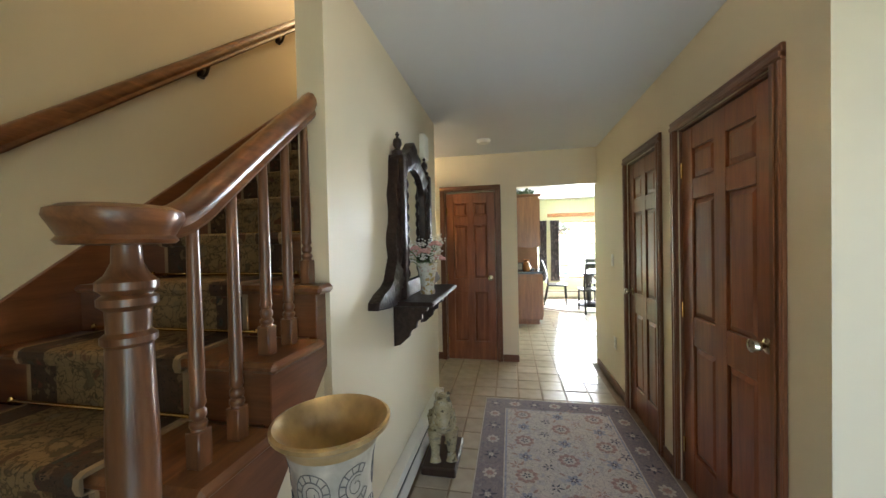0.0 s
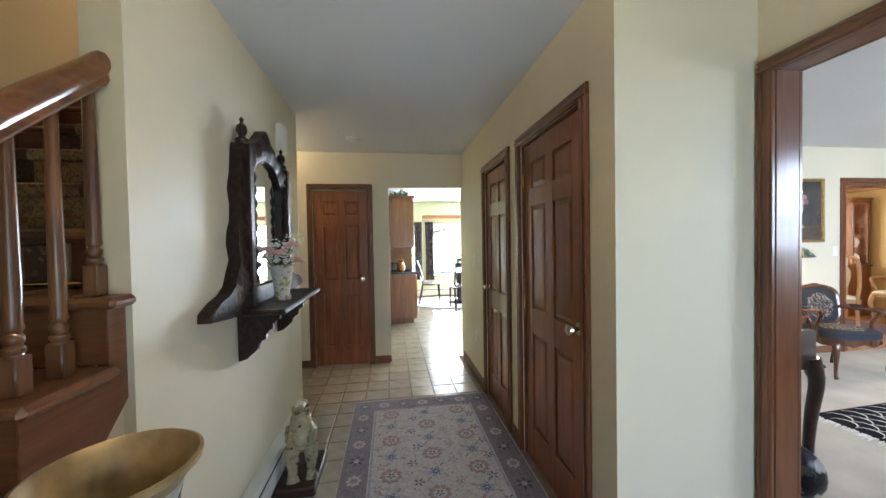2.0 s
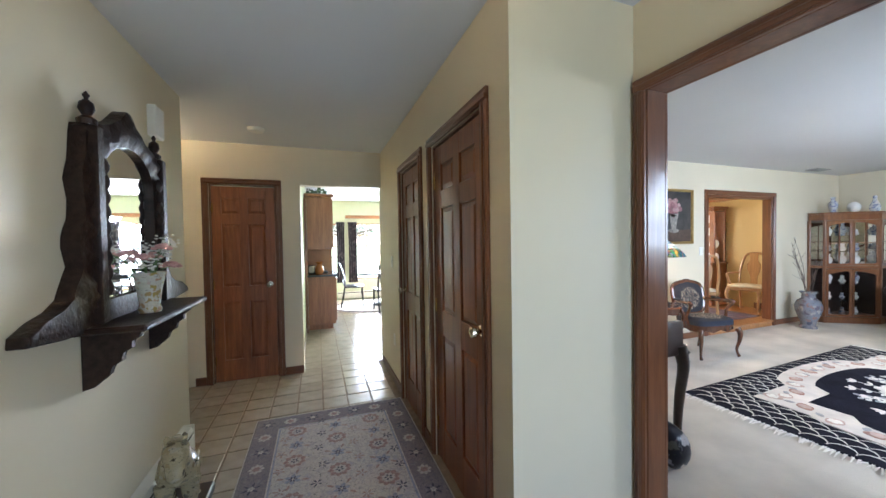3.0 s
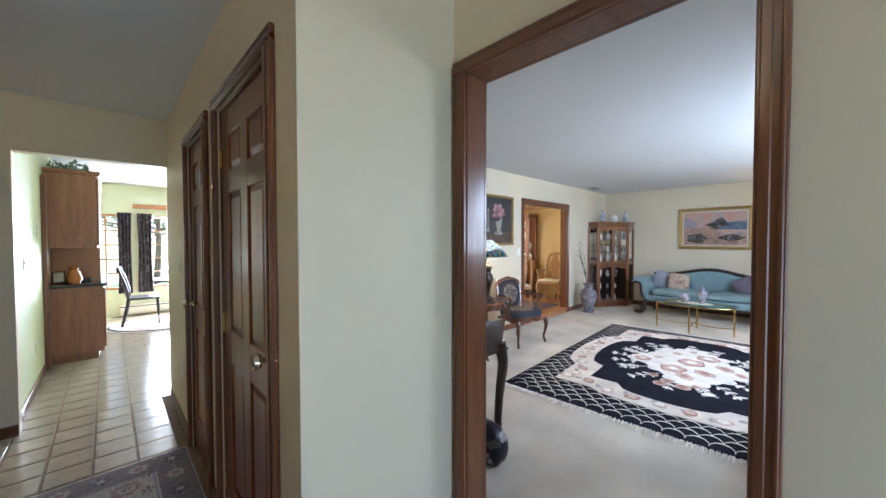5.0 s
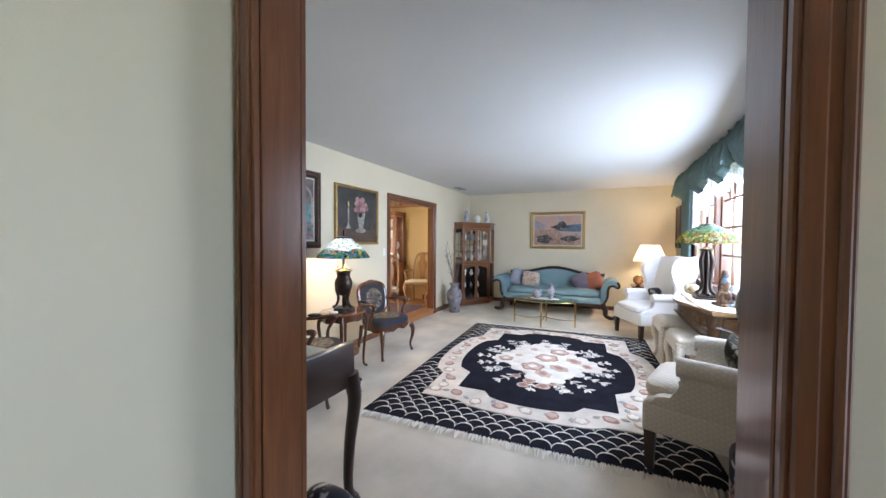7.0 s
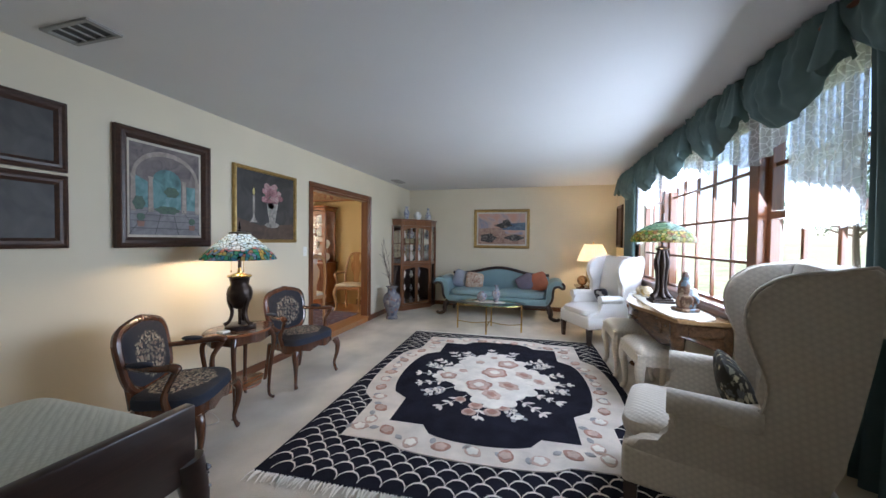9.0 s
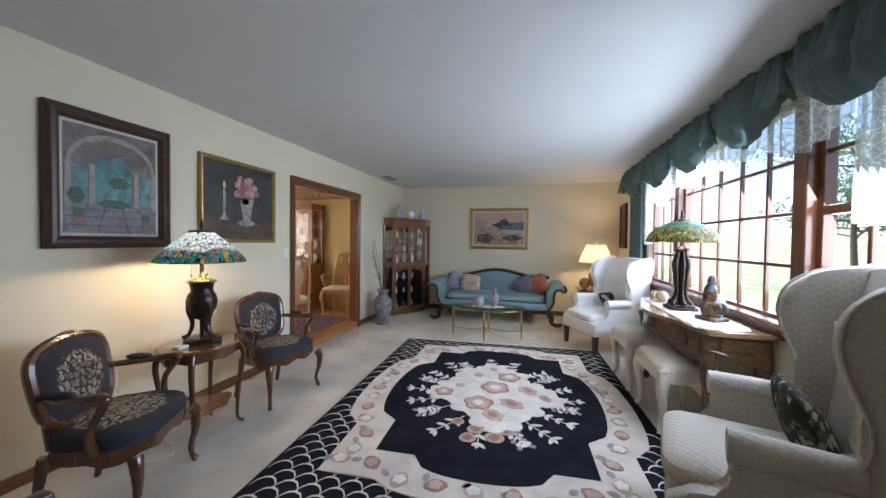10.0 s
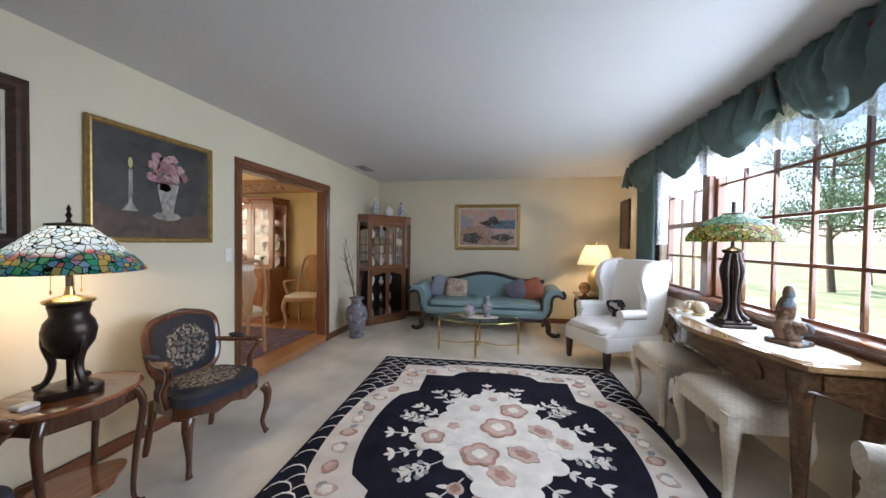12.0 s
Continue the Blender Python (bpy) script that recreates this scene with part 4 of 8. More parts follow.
for i, (x, y, r) in enumerate(flowers):
    x, y, r = x * 1.12 + 0.06, y * 1.0 - 0.02, r * 1.18
    m_ = 6 + i % 2
    for k in range(m_):
        a = 2 * math.pi * k / m_ + i * 0.7
        blob(big, x + 0.55 * r * math.cos(a), y + 0.55 * r * math.sin(a), r * 0.44, Z1 + 0.0012 + 0.00008 * (7 * i + k), 3, 0.10, a, 0.9, 18, 0.0032)
    z = Z1 + 0.0085 + 0.0003 * i
    if i % 3 == 0:
        blob(rose, x, y, r * 0.52, z, 5, 0.2, i)
        blob(pink, x, y, r * 0.42, z + 0.002, 5, 0.2, i)
        blob(big, x, y, r * 0.2, z + 0.004, 4, 0.2, i)
    elif i % 3 == 1:
        blob(pink, x + 0.02, y + 0.03, r * 0.46, z, 6, 0.25, i, 0.7)
        blob(rose, x + 0.02, y + 0.03, r * 0.24, z + 0.002, 5, 0.3, i, 0.6)
    else:
        blob(pink, x, y, r * 0.22, z, 5, 0.3, i)
srg = random.Random(12)
for k in range(19):
    # sprigs grow outwards all round the bouquet: fine stems, small pointed leaves and round buds
    ang = 2 * math.pi * (k + 0.4 * srg.random()) / 19
    long_ = abs(math.cos(ang)) > 0.75
    r0 = 1.0 / math.sqrt((math.cos(ang) / 0.60) ** 2 + (math.sin(ang) / 0.50) ** 2)
    r1 = r0 + (0.17 if long_ else 0.15) + 0.07 * srg.random()
    bend = srg.uniform(-0.35, 0.35)
    stem = [(0.10 + r * math.cos(ang + bend * (r - r0)), -0.02 + r * math.sin(ang + bend * (r - r0))) for r in (r0 - 0.08 + (r1 - r0 + 0.08) * i / 6 for i in range(7))]
    for (xa, ya), (xb, yb) in zip(stem, stem[1:]):
        d = math.atan2(yb - ya, xb - xa)
        nx, ny = -0.0035 * math.sin(d), 0.0035 * math.cos(d)
        prism(big, [(xa + nx, ya + ny), (xa - nx, ya - ny), (xb - nx, yb - ny), (xb + nx, yb + ny)], 2, Z1, Z1 + 0.002)
    buds = k % 3 == 1
    for i, (xa, ya) in enumerate(stem[2::2] if not buds else stem[2:]):
        d = math.atan2(ya - stem[0][1], xa - stem[0][0])
        for sgn in (-1, 1):
            a = d + sgn * srg.uniform(0.6, 1.1)
            l = srg.uniform(0.035, 0.06) if buds else srg.uniform(0.055, 0.095)
            leaf(big, xa, ya, l, 0.009 if buds else 0.016, a, Z1 + 0.0002 * i + 0.00003 * k + (0.00001 if sgn > 0 else 0))
            if buds:
                blob(big if i % 2 else grey, xa + (l + 0.012) * math.cos(a), ya + (l + 0.012) * math.sin(a), 0.022, Z1 + 0.0004, 4, 0.1, a, 0.85, 12, 0.003)
    if buds:
        blob(big, stem[-1][0], stem[-1][1], 0.026, Z1 + 0.0004, 4, 0.1, ang, 0.85, 12, 0.003)
    else:
        leaf(big, stem[-1][0], stem[-1][1], 0.07, 0.015, ang, Z1)
for x, y, r in ((-0.62, 0.06, 0.062), (-0.70, -0.08, 0.07), (-0.60, -0.16, 0.062), (-0.74, 0.10, 0.06), (-0.54, 0.2, 0.05)):
    blob(pink, x + 0.08, y, r, Z1 + 0.001, 3, 0.1)
    blob(rose, x + 0.08, y, r * 0.6, Z1 + 0.0045, 4, 0.2)
for sx in (-1, 1):
    for k in range(9):
        y = -0.84 + k * 0.21
        x = 0.08 + sx * (1.13 + (0.11 if abs(y) < 0.5 else 0.0))
        blob(rose if k % 2 else pink, x, y, 0.068, 0.0187, 4, 0.12, k, 0.75)
        blob(pink if k % 2 else big, x, y, 0.042, 0.0218, 5, 0.25, k)
        leaf(grey, x + 0.02, y + 0.07, 0.07, 0.022, 1.2 + k, 0.0187)
for sy in (-1, 1):
    for k in range(12):
        x = 0.08 - 1.02 + k * 0.185
        y = sy * (0.80 + 0.20 * max(0, 1 - ((x - 0.08) / 0.72) ** 2) ** 0.5)
        blob(rose if k % 2 else pink, x, y, 0.064, 0.0187, 4, 0.12, k, 0.75)
        blob(pink if k % 2 else big, x, y, 0.04, 0.0218, 5, 0.25, k)
        leaf(grey, x + 0.06, y + 0.02, 0.07, 0.022, 0.4 + k, 0.0187)
for nm, b, mt, lb in (("cream_floral_pattern", big, R_CREAM, "cream carved flowers and leaves"), ("rose_pattern", rose, R_ROSE, "dusty rose petals"), ("pink_pattern", pink, R_PINK, "pale pink petals"), ("grey_pattern", grey, R_GREY, "grey leaves")):
    tagged(part(nm, b, mt, rug, lb), kind="stuff")

# ---- seating ----


def quilted(name, col, size=0.03):
    """Ivory damask woven in small diamonds."""
    m, nt, b = nodes_of(name, 0.8, 0, 0.25)
    v = coords(nt, (1 / size,) * 3, (0.6, 0.6, 0.785))
    ch = node(nt, "ShaderNodeTexVoronoi", Scale=1.0, Randomness=0.15)
    nt.links.new(v, ch.inputs["Vector"])
    c = ramp(nt, ch.outputs["Distance"], [(0.25, tuple(x * 1.04 for x in col)), (0.7, tuple(x * 0.91 for x in col))])
    nt.links.new(c, b.inputs["Base Color"])
    inv = ramp(nt, ch.outputs["Distance"], [(0.1, (1, 1, 1)), (0.75, (0, 0, 0))])
    bumped(nt, b, inv, 0.35, 0.004)
    return m


WINGF = quilted("quilted_ivory_damask", (0.52, 0.47, 0.395), 0.02)
WINGW = quilted("white_damask", (0.76, 0.74, 0.71), 0.022)


def wing_chair(loc, rz, fabric, label, tall=1.0):
    ob = thing("wing_chair", label, "armchair", loc, rz, "wing chairs in the living room")
    ob.scale = (1, 1, tall)
    for x in (-0.315, 0.315):
        bm = bmesh.new()
        loft(bm, [[(x + sx * 0.021, 0.335 + sy * 0.021, 0) for sx, sy in ((-1, -1), (1, -1), (1, 1), (-1, 1))], [(x + sx * 0.03, 0.335 + sy * 0.03, 0.235) for sx, sy in ((-1, -1), (1, -1), (1, 1), (-1, 1))]])
        part("leg", bm, DARK, ob, "dark square wooden leg")
        bm = bmesh.new()
        loft(bm, [[(x * 0.9 + sx * 0.019, -0.42 + sy * 0.019, 0) for sx, sy in ((-1, -1), (1, -1), (1, 1), (-1, 1))], [(x * 0.9 + sx * 0.026, -0.34 + sy * 0.026, 0.235) for sx, sy in ((-1, -1), (1, -1), (1, 1), (-1, 1))]])
        part("leg", bm, DARK, ob, "dark square wooden leg")
    bm = bmesh.new()
    box(bm, -0.355, -0.36, 0.225, 0.355, 0.375, 0.39, bev=0.022, seg=3)
    part("seat_frame", bm, fabric, ob, smooth=True)
    bm = bmesh.new()
    pillow(bm, (0, 0.06, 0.435), (0.285, 0.335, 0.068), 7, 3.2)
    part("seat_cushion", bm, fabric, ob, smooth=True)
    bm = bmesh.new()
    rings = []
    for k in range(9):
        t = k / 8
        z, y = 0.40 + 0.76 * t, -0.25 - 0.13 * t
        w = 0.29 + 0.02 * t
        top = 0.02 * math.sin(math.pi * t)
        rings.append([(px * w, y + py * (0.055 + top), z + (0.02 * (1 - px * px) if t > 0.9 else 0)) for px, py in ((-1, -1), (-0.5, -1.05), (0, -1.1), (0.5, -1.05), (1, -1), (1, 1), (0.5, 1.35), (0, 1.5), (-0.5, 1.35), (-1, 1))])
    loft(bm, rings)
    bmesh.ops.bevel(bm, geom=[e for e in bm.edges if e.calc_face_angle(0) > 0.9], offset=0.012, segments=2, affect="EDGES")
    part("backrest", bm, fabric, ob, smooth=True, sharp=60)
    for sg in (-1, 1):
        bm = bmesh.new()
        o = spline([(-0.30, 0.37, 0), (0.33, 0.37, 0), (0.30, 0.43, 0), (0.20, 0.455, 0), (0.165, 0.52, 0), (0.19, 0.60, 0), (0.15, 0.645, 0), (-0.06, 0.62, 0), (-0.115, 0.66, 0), (-0.125, 0.76, 0), (-0.07, 0.90, 0), (-0.055, 1.00, 0), (-0.09, 1.09, 0), (-0.18, 1.15, 0), (-0.30, 1.17, 0), (-0.43, 1.165, 0), (-0.40, 0.85, 0), (-0.34, 0.5, 0)], 3)
        prism(bm, [(p.x, p.y) for p in o], 0, sg * 0.285, sg * 0.352, bev=0.022, seg=3)
        part("wing_and_arm", bm, fabric, ob, smooth=True, sharp=50)
        bm = bmesh.new()
        tube(bm, spline([(sg * 0.33, 0.20, 0.615), (sg * 0.335, 0.05, 0.615), (sg * 0.33, -0.12, 0.61)], 5), [0.052] * 10 + [0.045], 14)
        part("arm_roll", bm, fabric, ob, smooth=True, sharp=60)
        bm = bmesh.new()
        pts = [(sg * 0.356, p.x, p.y) for p in o[4 * 3 + 0:16 * 3]]
        tube(bm, pts, 0.0065, 6)
        part("piping", bm, fabric, ob, smooth=True)
    return ob


nw = wing_chair((4.335, 0.205, 0), -18, WINGF, "ivory quilted wing chair with dark square wooden legs", 1.09)
fw = wing_chair((7.64, 0.27, 0), 26.7, WINGW, "white upholstered wing chair with dark square legs near the window")
THROW = spotted("dark_floral_print", (0.03, 0.026, 0.018), [(0.42, 0.36, 0.22), (0.30, 0.27, 0.18), (0.10, 0.10, 0.09)], 22, 0.9, 0.3, cut=0.4)


def cushion(name, label, loc, rot, size, mat):
    bm = bmesh.new()
    pillow(bm, (0, 0, 0), (size[0], size[1], size[2]), 5.5, 1.7, 36, 12)
    me_ob = part(name, bm, mat, None, smooth=True)
    me_ob.matrix_basis = pose(*loc, *rot)
    return tagged(me_ob, label, "cushion")


mw = nw.matrix_basis
cushion("throw_pillow", "black and gold floral throw pillow on the wing chair", mw @ Vector((0.0, -0.08, 0.60)), (68, 0, -18), (0.195, 0.185, 0.07), THROW)
mw = fw.matrix_basis
cushion("throw_pillow", "small black and white throw pillow on the wing chair", mw @ Vector((0.02, -0.09, 0.60)), (70, 12, 26.7), (0.14, 0.12, 0.055), spotted("black_white_print", (0.015, 0.015, 0.02), [(0.6, 0.57, 0.52), (0.03, 0.03, 0.04)], 11, 0.9, 0.2, cut=0.5))



def needlepoint(name, r0, r1, full=False):
    """Slate blue wool with a wreath of beige flowers about the object's origin."""
    m, nt, b = nodes_of(name, 0.95, 0, 0.15)
    v = coords(nt)
    ln = nt.nodes.new("ShaderNodeVectorMath")
    ln.operation = "LENGTH"
    sc = nt.nodes.new("ShaderNodeMapping")
    sc.inputs["Scale"].default_value = (1, 1, 1)
    nt.links.new(v, sc.inputs["Vector"])
    nt.links.new(sc.outputs[0], ln.inputs[0])
    n = node(nt, "ShaderNodeTexNoise", Scale=22.0, Detail=3.0)
    nt.links.new(v, n.inputs["Vector"])
    vo = node(nt, "ShaderNodeTexVoronoi", Scale=52.0)
    wv = mixed(nt, 0.05, v, n.outputs["Color"], "ADD")
    nt.links.new(wv, vo.inputs["Vector"])
    add = nt.nodes.new("ShaderNodeMath")
    add.operation = "MULTIPLY_ADD"
    add.inputs[1].default_value = 0.07
    nt.links.new(n.outputs["Fac"], add.inputs[0])
    nt.links.new(ln.outputs["Value"], add.inputs[2])
    k = 0.035
    ring = ramp(nt, add.outputs[0], [(r0 + k, (1, 1, 1) if full else (0.55, 0.55, 0.55)), (r0 + k + 0.012, (1, 1, 1)), (r1 + k, (1, 1, 1)), (r1 + k + 0.012, (0, 0, 0))])
    petals = ramp(nt, vo.outputs["Distance"], [(0.46, (1, 1, 1)), (0.6, (0.0, 0.0, 0.0))])
    mask = mixed(nt, 1.0, ring, petals, "MULTIPLY")
    sep = nt.nodes.new("ShaderNodeSeparateColor")
    nt.links.new(vo.outputs["Color"], sep.inputs[0])
    tone = ramp(nt, sep.outputs[0], [(0.1, (0.30, 0.265, 0.20)), (0.4, (0.17, 0.14, 0.11)), (0.65, (0.24, 0.17, 0.135)), (0.9, (0.34, 0.305, 0.24))])
    fn = node(nt, "ShaderNodeTexNoise", Scale=260.0, Detail=2.0)
    nt.links.new(v, fn.inputs["Vector"])
    base = ramp(nt, fn.outputs["Fac"], [(0.3, (0.022, 0.023, 0.028)), (0.7, (0.046, 0.047, 0.055))])
    nt.links.new(mixed(nt, mask, base, tone), b.inputs["Base Color"])
    bumped(nt, b, fn.outputs["Fac"], 0.5, 0.004)
    return m


NP_BACK = needlepoint("needlepoint_back", 0.075, 0.135)
NP_SEAT = needlepoint("needlepoint_seat", 0.0, 0.19, True)
SIDEBLUE = plain("slate_blue_wool", (0.036, 0.041, 0.055), 0.95, bump=0.6, fine=260, spec=0.15)


def fauteuil(loc, rz, label):
    ob = thing("carved_armchair", label, "armchair", loc, rz, "carved armchairs beside the lamp table")
    ob.scale = (1, 0.88, 1)
    SZ = 0.40
    for x, y, k in ((-0.255, 0.235, 1), (0.255, 0.235, 1)):
        s = math.copysign(1, x)
        bm = bmesh.new()
        tube(bm, spline([(x, y, SZ - 0.06), (x + s * 0.018, y + 0.02, SZ - 0.11), (x + s * 0.012, y + 0.018, SZ - 0.2), (x - s * 0.005, y - 0.004, 0.1), (x + s * 0.004, y + 0.008, 0.035), (x + s * 0.012, y + 0.025, 0.012)], 4), [0.034, 0.034, 0.033, 0.031, 0.03, 0.028, 0.026, 0.024, 0.022, 0.02, 0.018, 0.017, 0.016, 0.015, 0.015, 0.015, 0.016, 0.017, 0.019, 0.02, 0.014], 10)
        part("leg", bm, CHERRY, ob, "carved cabriole leg", smooth=True)
    for x in (-0.2, 0.2):
        bm = bmesh.new()
        tube(bm, spline([(x, -0.22, SZ - 0.05), (x * 1.02, -0.24, SZ - 0.2), (x * 1.05, -0.29, 0.0)], 4), [0.024] * 4 + [0.02] * 4 + [0.017], 8)
        part("leg", bm, CHERRY, ob, smooth=True)
    bm = bmesh.new()
    o = []
    for k in range(40):
        a = 2 * math.pi * k / 40
        ca, sa = math.cos(a), math.sin(a)
        x = math.copysign(abs(ca) ** 0.55, ca) * (0.275 if sa > 0 else 0.25)
        y = math.copysign(abs(sa) ** 0.55, sa) * 0.245
        o.append((x, y + 0.01))
    rings = [[(x, y, z + (0.014 * math.cos(9 * x / 0.275) if z < SZ - 0.05 else 0)) for x, y in o] for z in (SZ - 0.075, SZ - 0.04, SZ - 0.012)]
    loft(bm, rings)
    part("seat_rail", bm, CHERRY, ob, "scalloped cherry seat rail", smooth=True, sharp=50)
    bm = bmesh.new()
    rings = [[(x * f, 0.01 + (y - 0.01) * f, z) for x, y in o] for f, z in ((0.995, SZ - 0.012), (1.0, SZ + 0.025), (0.97, SZ + 0.045))]
    loft(bm, rings)
    part("seat_side", bm, SIDEBLUE, ob, smooth=True, sharp=60)
    bm = bmesh.new()
    rings = [[(x * f, 0.01 + (y - 0.01) * f, z - SZ - 0.05) for x, y in o] for f, z in ((0.965, SZ + 0.043), (0.90, SZ + 0.058), (0.7, SZ + 0.068), (0.35, SZ + 0.073), (0.05, SZ + 0.074))]
    loft(bm, rings)
    p = part("seat_pad", bm, NP_SEAT, ob, "blue needlepoint seat with beige flowers", smooth=True)
    p.matrix_basis = pose(0, 0.0, SZ + 0.05)
    tilt = Matrix.Translation((0, -0.235, SZ + 0.245)) @ Matrix.Rotation(radians(12), 4, "X")

    def back_outline(w, h, n=32):
        res = []
        for k in range(n):
            a = 2 * math.pi * k / n
            ca, sa = math.cos(a), math.sin(a)
            x = math.copysign(abs(ca) ** 0.5, ca) * w * (1 + 0.10 * sa)
            z = math.copysign(abs(sa) ** 0.6, sa) * h + (0.025 * math.exp(-(x / 0.1) ** 2) if sa > 0 else 0)
            res.append((x, z))
        return res
    bm = bmesh.new()
    tube(bm, [(x, 0, z) for x, z in back_outline(0.22, 0.198)], 0.026, 8, closed=True)
    p = part("back_frame", bm, CHERRY, ob, "moulded cherry back frame", smooth=True)
    p.matrix_basis = tilt
    bm = bmesh.new()
    lathe(bm, [(0.0, -0.02), (0.035, -0.01), (0.04, 0.008), (0.0, 0.02)], 10)
    p = part("crest_carving", bm, CHERRY, ob, smooth=True)
    p.matrix_basis = tilt @ pose(0, 0.012, 0.225, 90, 0, 0) @ Matrix.Diagonal((1.5, 0.6, 0.7, 1))
    bm = bmesh.new()
    ring0 = back_outline(0.21, 0.188)
    loft(bm, [[(x * f, y, z * f) for x, z in ring0] for f, y in ((1.0, -0.02), (1.0, 0.012), (0.9, 0.026), (0.6, 0.034), (0.1, 0.036))])
    p = part("back_pad", bm, NP_BACK, ob, "blue needlepoint back with a beige flower wreath", smooth=True)
    p.matrix_basis = tilt
    for s in (-1, 1):
        bm = bmesh.new()
        tube(bm, [(s * 0.17, -0.205, SZ - 0.03), (s * 0.17, -0.225, SZ + 0.09)], 0.022, 8)
        part("back_post", bm, CHERRY, ob, smooth=True)
        bm = bmesh.new()
        tube(bm, spline([(s * 0.198, -0.235, SZ + 0.24), (s * 0.255, -0.12, SZ + 0.235), (s * 0.295, 0.02, SZ + 0.24), (s * 0.30, 0.11, SZ + 0.245), (s * 0.302, 0.15, SZ + 0.225)], 4), [0.017, 0.017, 0.017, 0.018, 0.018, 0.019, 0.019, 0.02, 0.02, 0.021, 0.022, 0.024, 0.026, 0.028, 0.028, 0.026, 0.02], 10)
        part("arm", bm, CHERRY, ob, "scrolled cherry arm", smooth=True)
        bm = bmesh.new()
        tube(bm, spline([(s * 0.265, 0.06, SZ - 0.02), (s * 0.285, 0.05, SZ + 0.07), (s * 0.272, 0.07, SZ + 0.14), (s * 0.298, 0.13, SZ + 0.225)], 4), [0.026, 0.025, 0.023, 0.021, 0.02, 0.019, 0.018, 0.018, 0.018, 0.018, 0.019, 0.02, 0.02], 8)
        part("arm_support", bm, CHERRY, ob, smooth=True)
        bm = bmesh.new()
        pillow(bm, (s * 0.275, -0.09, SZ + 0.262), (0.024, 0.075, 0.016), 3, 2)
        part("arm_pad", bm, SIDEBLUE, ob, smooth=True)
    return ob


fauteuil((3.99, 3.235, 0), 206, "carved cherry armchair with blue floral needlepoint upholstery")
fauteuil((5.265, 3.345, 0), 171, "carved cherry armchair with blue floral needlepoint upholstery")

# sofa
TEAL = plain("pale_teal_satin", (0.19, 0.285, 0.30), 0.5, var=0.08, scale=3, bump=0.15, fine=250, spec=0.4)
sofa = thing("sofa", "pale teal sofa with carved dark wood frame and scrolled arms", "sofa", (8.93, 1.82, 0), 0)
SW = 1.02


def scroll(a0, a1, r0, r1, cy, cz, n=14):
    return [(cy + (r0 + (r1 - r0) * k / n) * math.cos(a0 + (a1 - a0) * k / n), cz + (r0 + (r1 - r0) * k / n) * math.sin(a0 + (a1 - a0) * k / n)) for k in range(n + 1)]


for s in (-1, 1):
    # the arm's profile runs from the seat rail up and rolls outwards
    prof = [(SW - 0.16, 0.30), (SW - 0.10, 0.30), (SW - 0.05, 0.40), (SW - 0.045, 0.50), (SW - 0.02, 0.585), (SW + 0.05, 0.605), (SW + 0.105, 0.575), (SW + 0.135, 0.59), (SW + 0.13, 0.64), (SW + 0.08, 0.685), (SW + 0.0, 0.695), (SW - 0.09, 0.655), (SW - 0.14, 0.56), (SW - 0.155, 0.42)]
    prof = [(p.x, p.y) for p in spline([(a, b, 0) for a, b in prof], 3)]
    bm = bmesh.new()
    prism(bm, [(s * y, z) for y, z in prof], 0, -0.40, 0.33, bev=0.012)
    part("arm", bm, TEAL, sofa, "rolled teal arm", smooth=True, sharp=50)
    bm = bmesh.new()
    tr = [(-0.413, s * y, z) for y, z in prof if z > 0.29]
    tube(bm, tr[3:27], 0.021, 8)
    part("arm_trim", bm, DARK, sofa, "dark carved arm trim", smooth=True)
    bm = bmesh.new()
    tube(bm, spline([(-0.35, s * (SW - 0.14), 0.27), (-0.37, s * (SW - 0.08), 0.16), (-0.38, s * (SW - 0.07), 0.06), (-0.38, s * (SW + 0.03), 0.025), (-0.38, s * (SW + 0.075), 0.06)], 4), [0.05] * 4 + [0.042] * 4 + [0.034] * 4 + [0.028] * 4 + [0.022], 10)
    part("foot", bm, DARK, sofa, "scrolled dark wood foot", smooth=True)
    part("back_foot", boxes((0.24, s * (SW - 0.1) - 0.025, 0, 0.29, s * (SW - 0.1) + 0.025, 0.25), bev=0.006), DARK, sofa)
    bm = bmesh.new()
    pillow(bm, (-0.06, s * 0.425, 0.425), (0.33, 0.42, 0.068), 8, 3.4)
    part("seat_cushion", bm, TEAL, sofa, smooth=True)
bm = bmesh.new()
box(bm, -0.39, -SW + 0.13, 0.25, 0.31, SW - 0.13, 0.37, bev=0.015, seg=2)
part("seat_base", bm, TEAL, sofa, smooth=True)
bm = bmesh.new()
box(bm, -0.405, -SW + 0.16, 0.215, -0.38, SW - 0.16, 0.265, bev=0.01, seg=2)
part("front_rail", bm, DARK, sofa, "dark wood front rail", smooth=True)
crest = [(y, 0.735 + 0.115 * (0.5 + 0.5 * math.cos(math.pi * min(1, abs(y) / 0.72)))) for y in [(-0.92 + 1.84 * k / 24) for k in range(25)]]
bm = bmesh.new()
prism(bm, crest + [(0.92, 0.35), (-0.92, 0.35)], 0, 0.20, 0.33, bev=0.02)
b2 = part("backrest", bm, TEAL, sofa, smooth=True, sharp=50)
bm = bmesh.new()
tube(bm, [(0.205, y, z + 0.006) for y, z in crest], 0.03, 8)
part("crest_rail", bm, DARK, sofa, "dark wood crest rail", smooth=True)
GREYP = plain("grey_satin", (0.24, 0.25, 0.29), 0.6, var=0.1, bump=0.2, fine=200)
